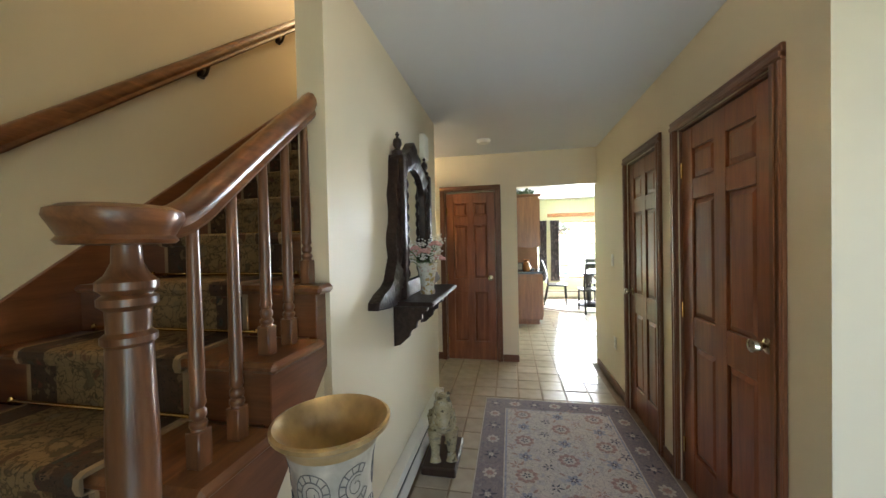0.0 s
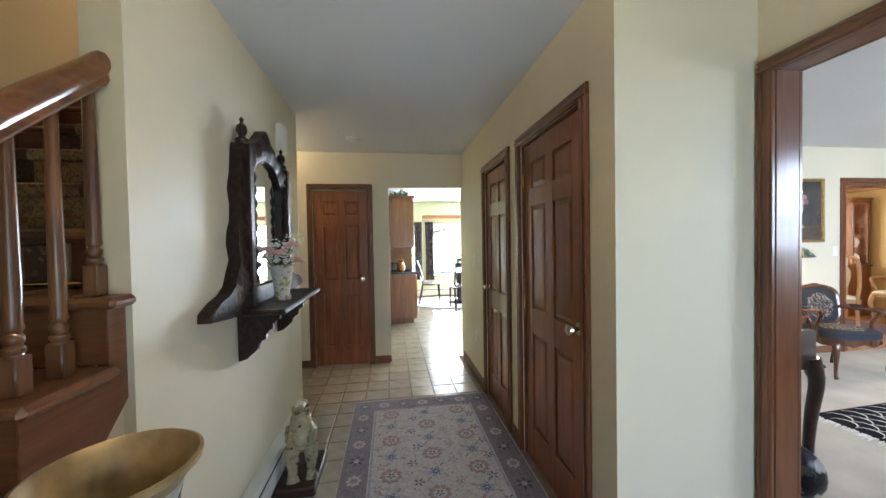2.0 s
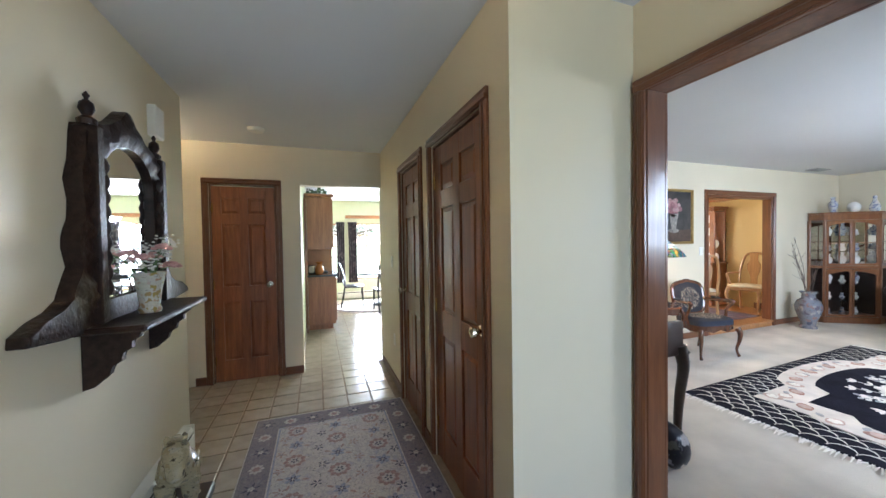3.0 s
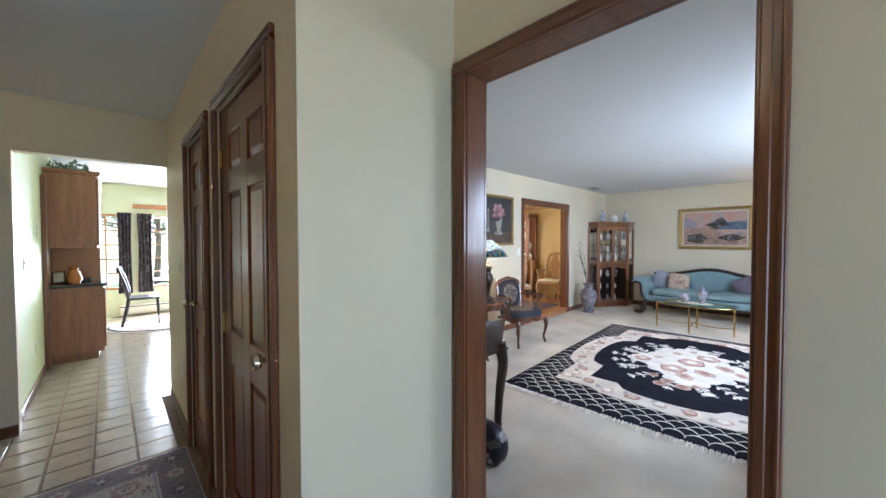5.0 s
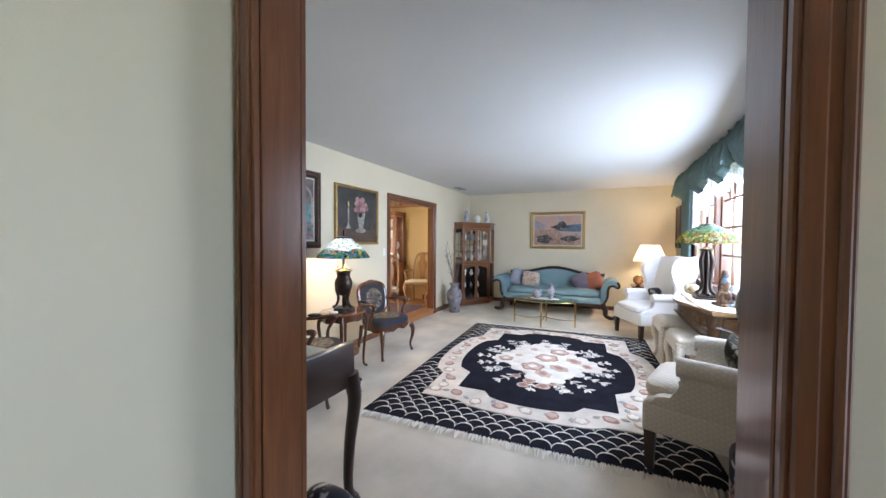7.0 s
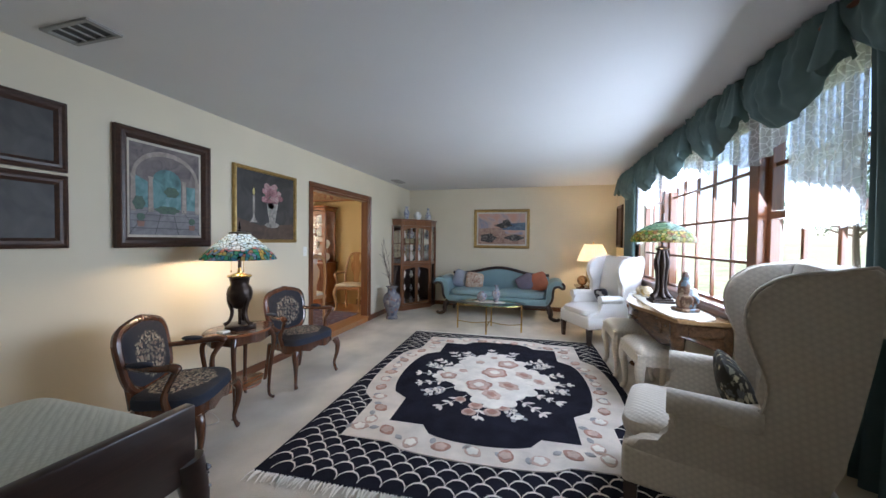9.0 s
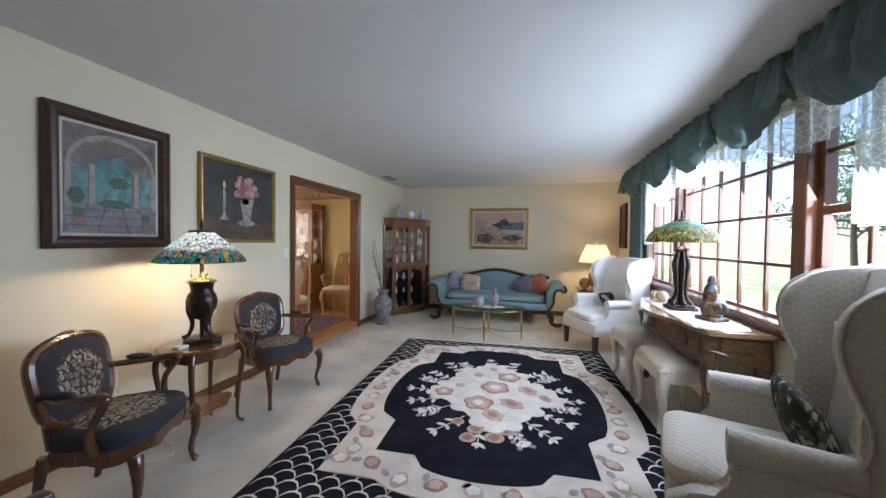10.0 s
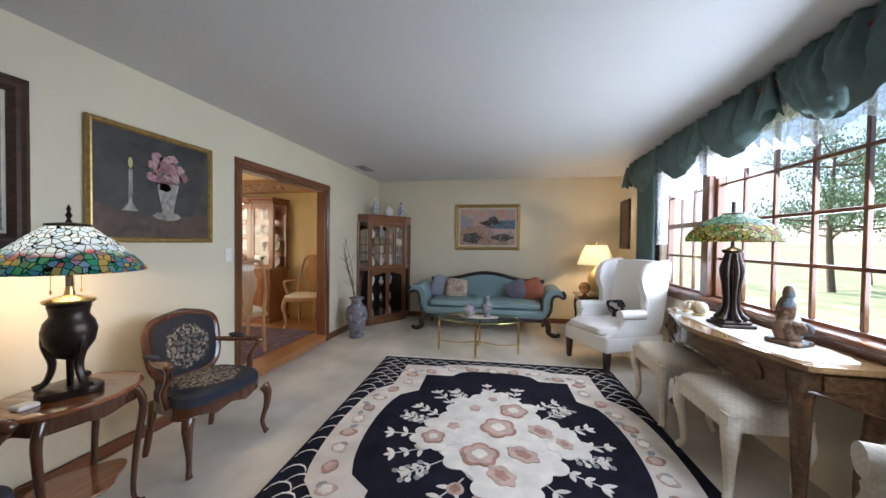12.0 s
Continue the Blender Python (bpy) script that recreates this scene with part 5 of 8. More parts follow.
cushion("sofa_pillow", "silver grey satin pillow on the sofa", (8.98, 2.52, 0.62), (90, 20, -70), (0.19, 0.17, 0.06), GREYP)
cushion("sofa_pillow", "cream patterned pillow with rust edge on the sofa", (8.90, 2.27, 0.61), (90, 8, -80), (0.17, 0.16, 0.06), spotted("cream_brocade", (0.50, 0.38, 0.29), [(0.58, 0.5, 0.4), (0.32, 0.17, 0.12)], 26, 0.8, 0.2))
cushion("sofa_pillow", "purple grey pillow leaning on the sofa arm", (8.95, 1.32, 0.61), (90, -30, -100), (0.17, 0.15, 0.06), plain("plum_grey", (0.14, 0.12, 0.16), 0.7, bump=0.2))
cushion("sofa_pillow", "rust orange pillow leaning on the sofa arm", (8.92, 1.10, 0.63), (90, -22, -105), (0.18, 0.17, 0.06), plain("rust_satin", (0.34, 0.10, 0.045), 0.6, bump=0.2))

# ---- lamp table, lamps ----


def cabriole(bm, x, y, top, s, r0=0.026, r1=0.012, knee=0.03):
    d = Vector((x, y, 0)).normalized() if (x or y) else Vector((1, 0, 0))
    pts = spline([(x, y, top), Vector((x, y, top - 0.10)) + d * knee, Vector((x, y, top * 0.5)) + d * knee * 0.2, Vector((x, y, 0.07)) - d * knee * 0.2, Vector((x, y, 0.012)) + d * knee * 1.0], 5)
    n = len(pts)
    tube(bm, pts, [(r0 + (r1 - r0) * min(1, i / (n * 0.75))) * (1.25 if i > n - 3 else 1) for i in range(n)], 10)


table = thing("lamp_table", "oval cherry side table with scalloped edge and lower shelf", "side table", (4.585, 3.40, 0))
table.scale = (0.94, 0.94, 0.915)
bm = bmesh.new()
o = []
for k in range(72):
    a = 2 * math.pi * k / 72
    q = 1 + 0.022 * math.cos(10 * a)
    o.append((0.29 * q * math.cos(a), 0.235 * q * math.sin(a)))
prism(bm, o, 2, 0.682, 0.702, bev=0.006)
part("tabletop", bm, CHERRYX, table, "polished orange-brown oval top", smooth=True, sharp=30)
bm = bmesh.new()
loft(bm, [[(x * 0.9, y * 0.9, z - (0.018 * (0.5 + 0.5 * math.cos(k * 2 * math.pi / 9)) if z < 0.65 else 0)) for k, (x, y) in enumerate(o)] for z in (0.615, 0.682)])
part("apron", bm, CHERRY, table, smooth=True, sharp=40)
for x, y in ((-0.19, -0.14), (0.19, -0.14), (-0.19, 0.14), (0.19, 0.14)):
    bm = bmesh.new()
    cabriole(bm, x, y, 0.66, 1, 0.023, 0.012, 0.035)
    part("leg", bm, CHERRY, table, smooth=True)
bm = bmesh.new()
prism(bm, [(0.22 * (1 + 0.10 * math.cos(4 * a)) * math.cos(a), 0.16 * (1 + 0.10 * math.cos(4 * a)) * math.sin(a)) for a in (2 * math.pi * k / 48 for k in range(48))], 2, 0.20, 0.215, bev=0.004)
part("lower_shelf", bm, CHERRYX, table)
tagged(part("coaster_box", boxes((4.39, 3.36, 0.643, 4.46, 3.42, 0.660), bev=0.004), WHITEPL, None), "small cream box lying on the lamp table", "box")


def stained(name, rose, low, mid, topc):
    """Leaded stained glass: small coloured panes between dark lead lines, flowers towards the rim, light grid above."""
    m, nt, b = nodes_of(name, 0.25)
    out_ = nt.nodes["Material Output"]
    v = coords(nt)
    sx = nt.nodes.new("ShaderNodeSeparateXYZ")
    nt.links.new(v, sx.inputs[0])
    mp = nt.nodes.new("ShaderNodeMapRange")
    mp.inputs["From Min"].default_value, mp.inputs["From Max"].default_value = 0.0, 0.20
    nt.links.new(sx.outputs["Z"], mp.inputs["Value"])
    vo = node(nt, "ShaderNodeTexVoronoi", Scale=36.0)
    ve = nt.nodes.new("ShaderNodeTexVoronoi")
    ve.feature = "DISTANCE_TO_EDGE"
    ve.inputs["Scale"].default_value = 36.0
    nt.links.new(v, vo.inputs["Vector"])
    nt.links.new(v, ve.inputs["Vector"])
    sep = nt.nodes.new("ShaderNodeSeparateColor")
    nt.links.new(vo.outputs["Color"], sep.inputs[0])
    k = len(low)
    lowc = ramp(nt, sep.outputs[0], [((i + 0.3) / k, c) for i, c in enumerate(low)])
    upc = ramp(nt, sep.outputs[1], [(0.2, topc), (0.6, mid), (0.9, topc)])
    n = node(nt, "ShaderNodeTexNoise", Scale=9.0)
    nt.links.new(v, n.inputs["Vector"])
    ad = nt.nodes.new("ShaderNodeMath")
    ad.operation = "MULTIPLY_ADD"
    ad.inputs[1].default_value = 0.45
    nt.links.new(n.outputs["Fac"], ad.inputs[0])
    nt.links.new(mp.outputs[0], ad.inputs[2])
    hm = ramp(nt, ad.outputs[0], [(rose, (0, 0, 0)), (rose + 0.1, (1, 1, 1))])
    col = mixed(nt, hm, lowc, upc)
    lead = ramp(nt, ve.outputs["Distance"], [(0.035, (0, 0, 0)), (0.07, (1, 1, 1))])
    col = mixed(nt, lead, (0.01, 0.01, 0.01), col)
    tr = nt.nodes.new("ShaderNodeBsdfTranslucent")
    nt.links.new(col, tr.inputs["Color"])
    nt.links.new(col, b.inputs["Base Color"])
    mx = nt.nodes.new("ShaderNodeMixShader")
    mx.inputs[0].default_value = 0.72
    nt.links.new(b.outputs[0], mx.inputs[1])
    nt.links.new(tr.outputs[0], mx.inputs[2])
    nt.links.new(mx.outputs[0], out_.inputs["Surface"])
    return m


ST1 = stained("stained_glass_roses", 0.58, [(0.02, 0.20, 0.17), (0.10, 0.24, 0.50), (0.55, 0.16, 0.13), (0.03, 0.26, 0.24), (0.20, 0.28, 0.50), (0.04, 0.30, 0.22), (0.45, 0.34, 0.14)], (0.52, 0.70, 0.90), (0.80, 0.90, 1.0))
ST2 = stained("stained_glass_green", 0.72, [(0.30, 0.34, 0.06), (0.55, 0.42, 0.12), (0.10, 0.26, 0.10), (0.72, 0.62, 0.34), (0.16, 0.22, 0.07), (0.42, 0.20, 0.10)], (0.15, 0.30, 0.21), (0.28, 0.42, 0.32))


def lathed_shade(profile, mat, parent, seg, label, at):
    bm = bmesh.new()
    rings = []
    full = profile + [(r - 0.004, z - 0.003) for r, z in reversed(profile)]
    for r, z in full:
        rings.append([(r * math.cos(2 * math.pi * i / seg), r * math.sin(2 * math.pi * i / seg), z) for i in range(seg)])
    loft(bm, rings, caps=False, closed=True)
    p = part("shade", bm, mat, parent, label, smooth=True)
    p.location = at
    return p


def vase_lamp(loc):
    ob = thing("tiffany_lamp", "lit stained-glass table lamp with a dark bronze urn base", "table lamp", loc)
    bm = bmesh.new()
    prism(bm, [(0.105 * math.cos(a) * (1 - 0.15 * math.cos(3 * a)), 0.105 * math.sin(a) * (1 - 0.15 * math.cos(3 * a))) for a in (2 * math.pi * k / 36 for k in range(36))], 2, 0.0, 0.03, bev=0.006)
    part("base", bm, BRONZE, ob, smooth=True, sharp=40)
    for k in range(3):
        a = 2 * math.pi * k / 3 + 0.5
        c, s = math.cos(a), math.sin(a)
        bm = bmesh.new()
        tube(bm, spline([(0.112 * c, 0.112 * s, 0.04), (0.075 * c, 0.075 * s, 0.06), (0.055 * c, 0.055 * s, 0.13), (0.08 * c, 0.08 * s, 0.22), (0.075 * c, 0.075 * s, 0.30)], 4), [0.02, 0.018, 0.017, 0.016, 0.016, 0.016, 0.017, 0.018, 0.019, 0.02, 0.021, 0.02, 0.018, 0.016, 0.014, 0.012, 0.01], 8, 0.8)
        part("foot", bm, BRONZE, ob, smooth=True)
    bm = bmesh.new()
    lathe(bm, [(0.012, 0.03), (0.014, 0.14), (0.05, 0.155), (0.085, 0.21), (0.095, 0.26), (0.085, 0.30), (0.066, 0.325), (0.07, 0.35), (0.075, 0.365), (0.07, 0.37), (0.085, 0.378), (0.09, 0.384), (0.02, 0.39), (0.013, 0.40), (0.013, 0.67)], 24)
    part("urn", bm, BRONZE, ob, smooth=True, sharp=50)
    bm = bmesh.new()
    lathe(bm, [(0.092, 0.384), (0.088, 0.392), (0.02, 0.41), (0.012, 0.45)], 20)
    part("collar", bm, BRASS, ob, "tarnished metal collar", smooth=True)
    lathed_shade([(0.275, 0.0), (0.25, 0.035), (0.20, 0.085), (0.14, 0.135), (0.075, 0.185)], ST1, ob, 48, "leaded stained-glass shade with roses", (0, 0, 0.512))
    bm = bmesh.new()
    lathe(bm, [(0.08, 0.658), (0.078, 0.668), (0.05, 0.672), (0.012, 0.676), (0.006, 0.69), (0.013, 0.705), (0.005, 0.72), (0.009, 0.73), (0.001, 0.75)], 14)
    part("finial", bm, BRONZE, ob, smooth=True).location.z = 0.037
    for a in (0.3, 2.4, 4.4):
        bm = bmesh.new()
        tube(bm, [(0.06 * math.cos(a), 0.06 * math.sin(a), 0.52), (0.06 * math.cos(a), 0.06 * math.sin(a), 0.43)], 0.0015, 5)
        lathe(bm, [(0.002, -0.012), (0.006, -0.004), (0.002, 0.008)], 8, (0.06 * math.cos(a), 0.06 * math.sin(a), 0.425))
        part("pull_chain", bm, BRASS, ob)
    return ob


vase_lamp((4.585, 3.40, 0.643)).scale = (1, 1, 1.10)
lamp("lamp_bulb", "POINT", (4.585, 3.40, 1.24), 9, WARM, 0.035)
lamp("lamp_bulb", "POINT", (4.62, 3.45, 1.24), 2.0, WARM, 0.03)

# the same console wood, lightened to paint in the window light on the top
FRUIT_LIT = wood("fruitwood_lit_top", (0.22, 0.12, 0.05), (0.40, 0.25, 0.11), 0.15, 0, 4, 0.6)
# console below the window
console = thing("console_table", "carved fruitwood console table with serpentine apron", "console table", (5.95, -0.045, 0))
console.scale = (1, 1.17, 1)
bm = bmesh.new()
top = [(p.x, p.y) for p in spline([(sg_ * x_, y_, 0) for sg_, pts_ in ((-1, ((0.735, -0.21), (0.74, -0.06), (0.735, 0.085), (0.715, 0.115), (0.62, 0.135), (0.36, 0.19), (0.14, 0.245))), (1, ((0.14, 0.245), (0.36, 0.19), (0.62, 0.135), (0.715, 0.115), (0.735, 0.085), (0.74, -0.06), (0.735, -0.21)))) for x_, y_ in pts_], 4)]
prism(bm, top, 2, 0.787, 0.815, bev=0.008)
part("tabletop", bm, FRUIT_LIT, console, "polished serpentine wooden top", smooth=True, sharp=30)
bm = bmesh.new()
n = len(top)
ap_z = [0.60 + 0.05 * abs(math.sin(k * math.pi / (n - 1) * 3)) - 0.03 * math.cos(k * math.pi / (n - 1) * 6) for k in range(n)]
outer_ = [(x * 0.945, y * 0.92 - 0.005) for x, y in top]
inner_ = [(x * 0.90, y * 0.80 - 0.01) for x, y in top]
loft(bm, [[(a[0], a[1], z), (a[0], a[1], 0.787), (b_[0], b_[1], 0.787), (b_[0], b_[1], z)] for a, b_, z in zip(outer_, inner_, ap_z)])
part("apron", bm, FRUIT_SHADED, console, "carved scalloped apron", smooth=True, sharp=35)
bm = bmesh.new()
tube(bm, [(a[0] * 1.004, a[1] + 0.004, z + 0.004) for a, z in zip(outer_, ap_z)], 0.008, 6)
part("apron_moulding", bm, CHERRY, console, smooth=True)
for sx in (-1, 1):
    for sy, yy in ((1, 0.075), (-1, -0.16)):
        bm = bmesh.new()
        x = sx * 0.645
        d = Vector((sx * 0.8, 0.6 * sy, 0)).normalized()
        b0 = Vector((x, yy, 0))
        pts = spline([b0 + Vector((0, 0, 0.76)), b0 + d * 0.015 + Vector((0, 0, 0.68)), b0 + d * 0.02 + Vector((0, 0, 0.58)), b0 - d * 0.015 + Vector((0, 0, 0.32)), b0 - d * 0.02 + Vector((0, 0, 0.12)), b0 + d * 0.01 + Vector((0, 0, 0.025))], 4)
        m_ = len(pts)
        tube(bm, pts, [0.056 - 0.034 * min(1, i / (m_ * 0.75)) + (0.01 if i >= m_ - 2 else 0) for i in range(m_)], 10)
        part("leg", bm, FRUIT_SHADED, console, "carved cabriole leg", smooth=True)
        if sy == 1:
            bm = bmesh.new()
            for k in range(5):
                a = -0.8 + 0.4 * k
                c0 = b0 + d * 0.055 + Vector((0, 0, 0.64))
                u = Vector((-d.y, d.x, 0))
                tube(bm, [c0 - Vector((0, 0, 0.05)) - d * 0.012, c0 + u * 0.022 * a + Vector((0, 0, 0.0)), c0 + u * 0.05 * a + Vector((0, 0, 0.06 - 0.02 * abs(a)))], [0.004, 0.008, 0.006], 6)
            part("shell_carving", bm, FRUIT_SHADED, console, "carved shell", smooth=True)
for x in (-0.42, 0.0, 0.42):
    for sg in (-1, 1):
        bm = bmesh.new()
        pts = [(x + sg * (0.03 + 0.05 * t + 0.03 * math.sin(5 * t)), 0.205 - 0.15 * abs(x), 0.70 - 0.05 * math.cos(3.2 * t)) for t in (k / 10 for k in range(11))]
        tube(bm, pts, [0.004 + 0.008 * math.sin(math.pi * k / 10) for k in range(11)], 6)
        part("scroll_carving", bm, FRUIT_SHADED, console, "carved leaf scroll", smooth=True)
for sx in (-1, 1):
    part("side_drawer", boxes((sx * 0.69, -0.15, 0.69, sx * 0.712, 0.04, 0.77), bev=0.004), FRUIT_SHADED, console)
LACE_R = plain("cream_lace_linen", (0.66, 0.62, 0.54), 0.9, var=0.1, bump=0.4, fine=140)
bm = bmesh.new()
rn = []
for k in range(60):
    a = 2 * math.pi * k / 60
    ca, sa = math.cos(a), math.sin(a)
    rn.append((5.93 + 0.66 * math.copysign(abs(ca) ** 0.4, ca) * (1 + 0.012 * math.cos(12 * a)), -0.06 + 0.175 * math.copysign(abs(sa) ** 0.5, sa) * (1 + 0.03 * math.cos(20 * a))))
prism(bm, rn, 2, 0.8155, 0.8185)
tagged(part("table_runner", bm, LACE_R, None), "cream lace runner lying on the console table", "table runner")

# the second stained-glass lamp
l2 = thing("tiffany_lamp", "green stained-glass table lamp with a dark ribbed bronze base", "table lamp", (6.02, -0.04, 0.819))
bm = bmesh.new()
box(bm, -0.10, -0.10, 0, 0.10, 0.10, 0.022, bev=0.005)
box(bm, -0.085, -0.085, 0.0225, 0.085, 0.085, 0.042, bev=0.008)
part("base", bm, BRONZE, l2)
for k in range(6):
    a = 2 * math.pi * k / 6
    c, s = math.cos(a), math.sin(a)
    bm = bmesh.new()
    tube(bm, spline([(0.085 * c, 0.085 * s, 0.048), (0.055 * c, 0.055 * s, 0.08), (0.035 * c, 0.035 * s, 0.16), (0.048 * c, 0.048 * s, 0.33), (0.052 * c, 0.052 * s, 0.38), (0.03 * c, 0.03 * s, 0.48), (0.035 * c, 0.035 * s, 0.50)], 4), [0.018] * 4 + [0.013] * 8 + [0.017] * 6 + [0.014] * 7, 8)
    part("rib", bm, BRONZE, l2, smooth=True)
bm = bmesh.new()
lathe(bm, [(0.02, 0.04), (0.018, 0.48), (0.055, 0.49), (0.06, 0.505), (0.03, 0.52), (0.012, 0.53), (0.012, 0.83)], 16)
part("stem", bm, BRONZE, l2, smooth=True)
lathed_shade([(0.262, 0.0), (0.265, 0.02), (0.25, 0.055), (0.215, 0.095), (0.16, 0.135), (0.10, 0.165), (0.06, 0.18)], ST2, l2, 48, "green and amber leaded glass shade", (0, 0, 0.565))
bm = bmesh.new()
lathe(bm, [(0.066, 0.742), (0.062, 0.754), (0.015, 0.762), (0.006, 0.78), (0.012, 0.79), (0.004, 0.82), (0.001, 0.835)], 14)
part("finial", bm, BRONZE, l2, smooth=True)
lamp("lamp_bulb", "POINT", (6.02, -0.04, 1.46), 3.0, WARM, 0.03)


def seated_figure(x, y, z):
    bm = bmesh.new()
    pillow(bm, (0, 0, 0.055), (0.075, 0.07, 0.055), 2.2, 2.2, 20, 10)
    pillow(bm, (0.015, 0, 0.14), (0.05, 0.05, 0.075), 2, 2, 18, 10, turned(0, 0, 0, 0, -14, 0))
    pillow(bm, (0.0, 0, 0.215), (0.032, 0.034, 0.036), 2, 2, 16, 8)
    pillow(bm, (-0.065, 0.02, 0.075), (0.05, 0.025, 0.03), 2, 2, 14, 8)
    pillow(bm, (-0.06, -0.04, 0.07), (0.055, 0.025, 0.03), 2, 2, 14, 8)
    box(bm, -0.10, -0.075, 0.0, 0.09, 0.075, 0.022, bev=0.008)
    ob = part("seated_figurine", bm, spotted("glazed_brown", (0.10, 0.055, 0.035), [(0.20, 0.11, 0.07), (0.10, 0.14, 0.17), (0.25, 0.17, 0.11)], 14, 0.25, 0.2), None, smooth=True)
    ob.matrix_basis = pose(x, y, z, 0, 0, 25) @ Matrix.Diagonal((0.85, 0.9, 1.3, 1))
    return tagged(ob, "glazed brown ceramic seated figurine on the console", "figurine")


seated_figure(5.60, -0.09, 0.819)
bm = bmesh.new()
pillow(bm, (0, 0, 0.06), (0.06, 0.05, 0.05), 2, 2, 20, 10)
pillow(bm, (0, 0.01, 0.012), (0.045, 0.04, 0.012), 3, 2, 16, 6)
tube(bm, spline([(0.05, 0, 0.08), (0.085, 0, 0.1), (0.09, 0, 0.05), (0.055, 0, 0.035)], 4), 0.007, 6)
pot = part("ceramic_pot", bm, spotted("cream_gold_glaze", (0.62, 0.52, 0.36), [(0.5, 0.33, 0.12), (0.68, 0.62, 0.5)], 20, 0.25, 0.1), None, smooth=True)
pot.matrix_basis = pose(6.33, 0.0, 0.819, 0, 0, 30)
tagged(pot, "cream and gold ceramic pot on the console", "pot")
p2_ = copy_thing(pot, pose(6.47, 0.02, 0.819, 0, 0, -60))
p2_.scale = (0.8, 0.8, 0.85)
bm = bmesh.new()
lathe(bm, [(0.028, 0), (0.03, 0.01), (0.045, 0.06), (0.05, 0.11), (0.035, 0.15), (0.03, 0.17)], 18)
bv = part("ceramic_vase", bm, plain("grey_blue_glaze", (0.36, 0.40, 0.42), 0.25, var=0.2, scale=20), None, smooth=True)
bv.location = (5.74, -0.19, 0.8195)
tagged(bv, "small grey-blue ceramic vase at the window", "vase")

# two upholstered stools
BEIGE = quilted("beige_quilted_cotton", (0.72, 0.65, 0.54), 0.026)


def stool(loc, rz, label):
    ob = thing("upholstered_stool", label, "stool", loc, rz, "stools at the console table")
    ob.scale = (1.2, 1, 1.12)
    bm = bmesh.new()
    pillow(bm, (0, 0, 0.42), (0.235, 0.20, 0.065), 6, 2.4)
    part("seat", bm, BEIGE, ob, smooth=True)
    bm = bmesh.new()
    loft(bm, [[(0.232 * a, 0.197 * b_, z) for a, b_ in ((-1, -1), (-0.5, -1), (0, -1), (0.5, -1), (1, -1), (1, 0), (1, 1), (0.5, 1), (0, 1), (-0.5, 1), (-1, 1), (-1, 0))] for z in (0.345, 0.42)])
    part("skirt", bm, BEIGE, ob, smooth=True, sharp=50)
    for x in (-0.195, 0.195):
        for y in (-0.16, 0.16):
            bm = bmesh.new()
            cabriole(bm, x, y, 0.39, 1, 0.046, 0.02, 0.025)
            part("leg", bm, BEIGE, ob, "fabric-covered curved leg", smooth=True)
    return ob


stool((5.69, 0.105, 0), 2, "beige quilted stool with covered curved legs under the console")
stool((6.43, 0.14, 0), 2, "beige quilted stool with covered curved legs under the console")

# dark carved bench table beside the opening
bench = thing("carved_bench", "dark mahogany bench with carved legs and pale woven top", "bench", (2.86, 2.42, 0))
WOVEN = quilted("pale_woven_teal", (0.50, 0.51, 0.44), 0.016)
bm = bmesh.new()
box(bm, -0.27, -0.365, 0.64, 0.265, -0.325, 0.868, bev=0.008, seg=2)
part("front_board", bm, DARK, bench, "plain dark front board", smooth=True)
part("side_board", boxes((0.225, -0.325, 0.66, 0.265, 0.36, 0.775), bev=0.006), DARK, bench)
part("side_board", boxes((-0.27, -0.325, 0.66, -0.235, 0.36, 0.775), bev=0.006), DARK, bench)
part("back_board", boxes((-0.235, 0.325, 0.66, 0.225, 0.36, 0.775), bev=0.006), DARK, bench)
bm = bmesh.new()
pillow(bm, (0.0, 0.02, 0.785), (0.265, 0.335, 0.035), 10, 3.5)
part("woven_pad", bm, WOVEN, bench, "pale woven cushion", smooth=True)
for x in (-0.24, 0.25):
    for y in (-0.345, 0.33):
        bm = bmesh.new()
        s = math.copysign(1, x)
        t_ = math.copysign(1, y)
        pts = spline([(x, y, 0.70), (x + s * 0.012, y + t_ * 0.012, 0.62), (x + s * 0.016, y + t_ * 0.016, 0.54), (x, y, 0.34), (x - s * 0.006, y - t_ * 0.006, 0.12), (x + s * 0.012, y + t_ * 0.012, 0.045), (x + s * 0.02, y + t_ * 0.02, 0.018)], 4)
        m_ = len(pts)
        tube(bm, pts, [0.045 - 0.022 * min(1, i / (m_ * 0.7)) + (0.007 if i > m_ - 6 else 0) for i in range(m_)], 10)
        part("leg", bm, DARK, bench, "carved dark cabriole leg", smooth=True)
        bm = bmesh.new()
        for k in range(6):
            lathe(bm, [(0.003, -0.012), (0.013, 0), (0.003, 0.012)], 6, (x + s * 0.038, y + t_ * (0.034 - 0.008 * (k % 3)), 0.66 - k * 0.02))
        tagged(part("knee_carving", bm, DARK, bench), kind="stuff")
FLORAL = spotted("dark_floral_glaze", (0.014, 0.014, 0.022), [(0.62, 0.56, 0.48), (0.12, 0.14, 0.22), (0.48, 0.24, 0.24), (0.05, 0.07, 0.06)], 14, 0.3, 0.05, cut=0.42)
bm = bmesh.new()
pillow(bm, (0, 0, 0.14), (0.10, 0.15, 0.14), 3, 2.2)
fp = part("floral_footstool", bm, FLORAL, None, smooth=True)
fp.location = (2.86, 2.0, 0)
tagged(fp, "black floral cushion lying on the carpet", "cushion")
bm = bmesh.new()
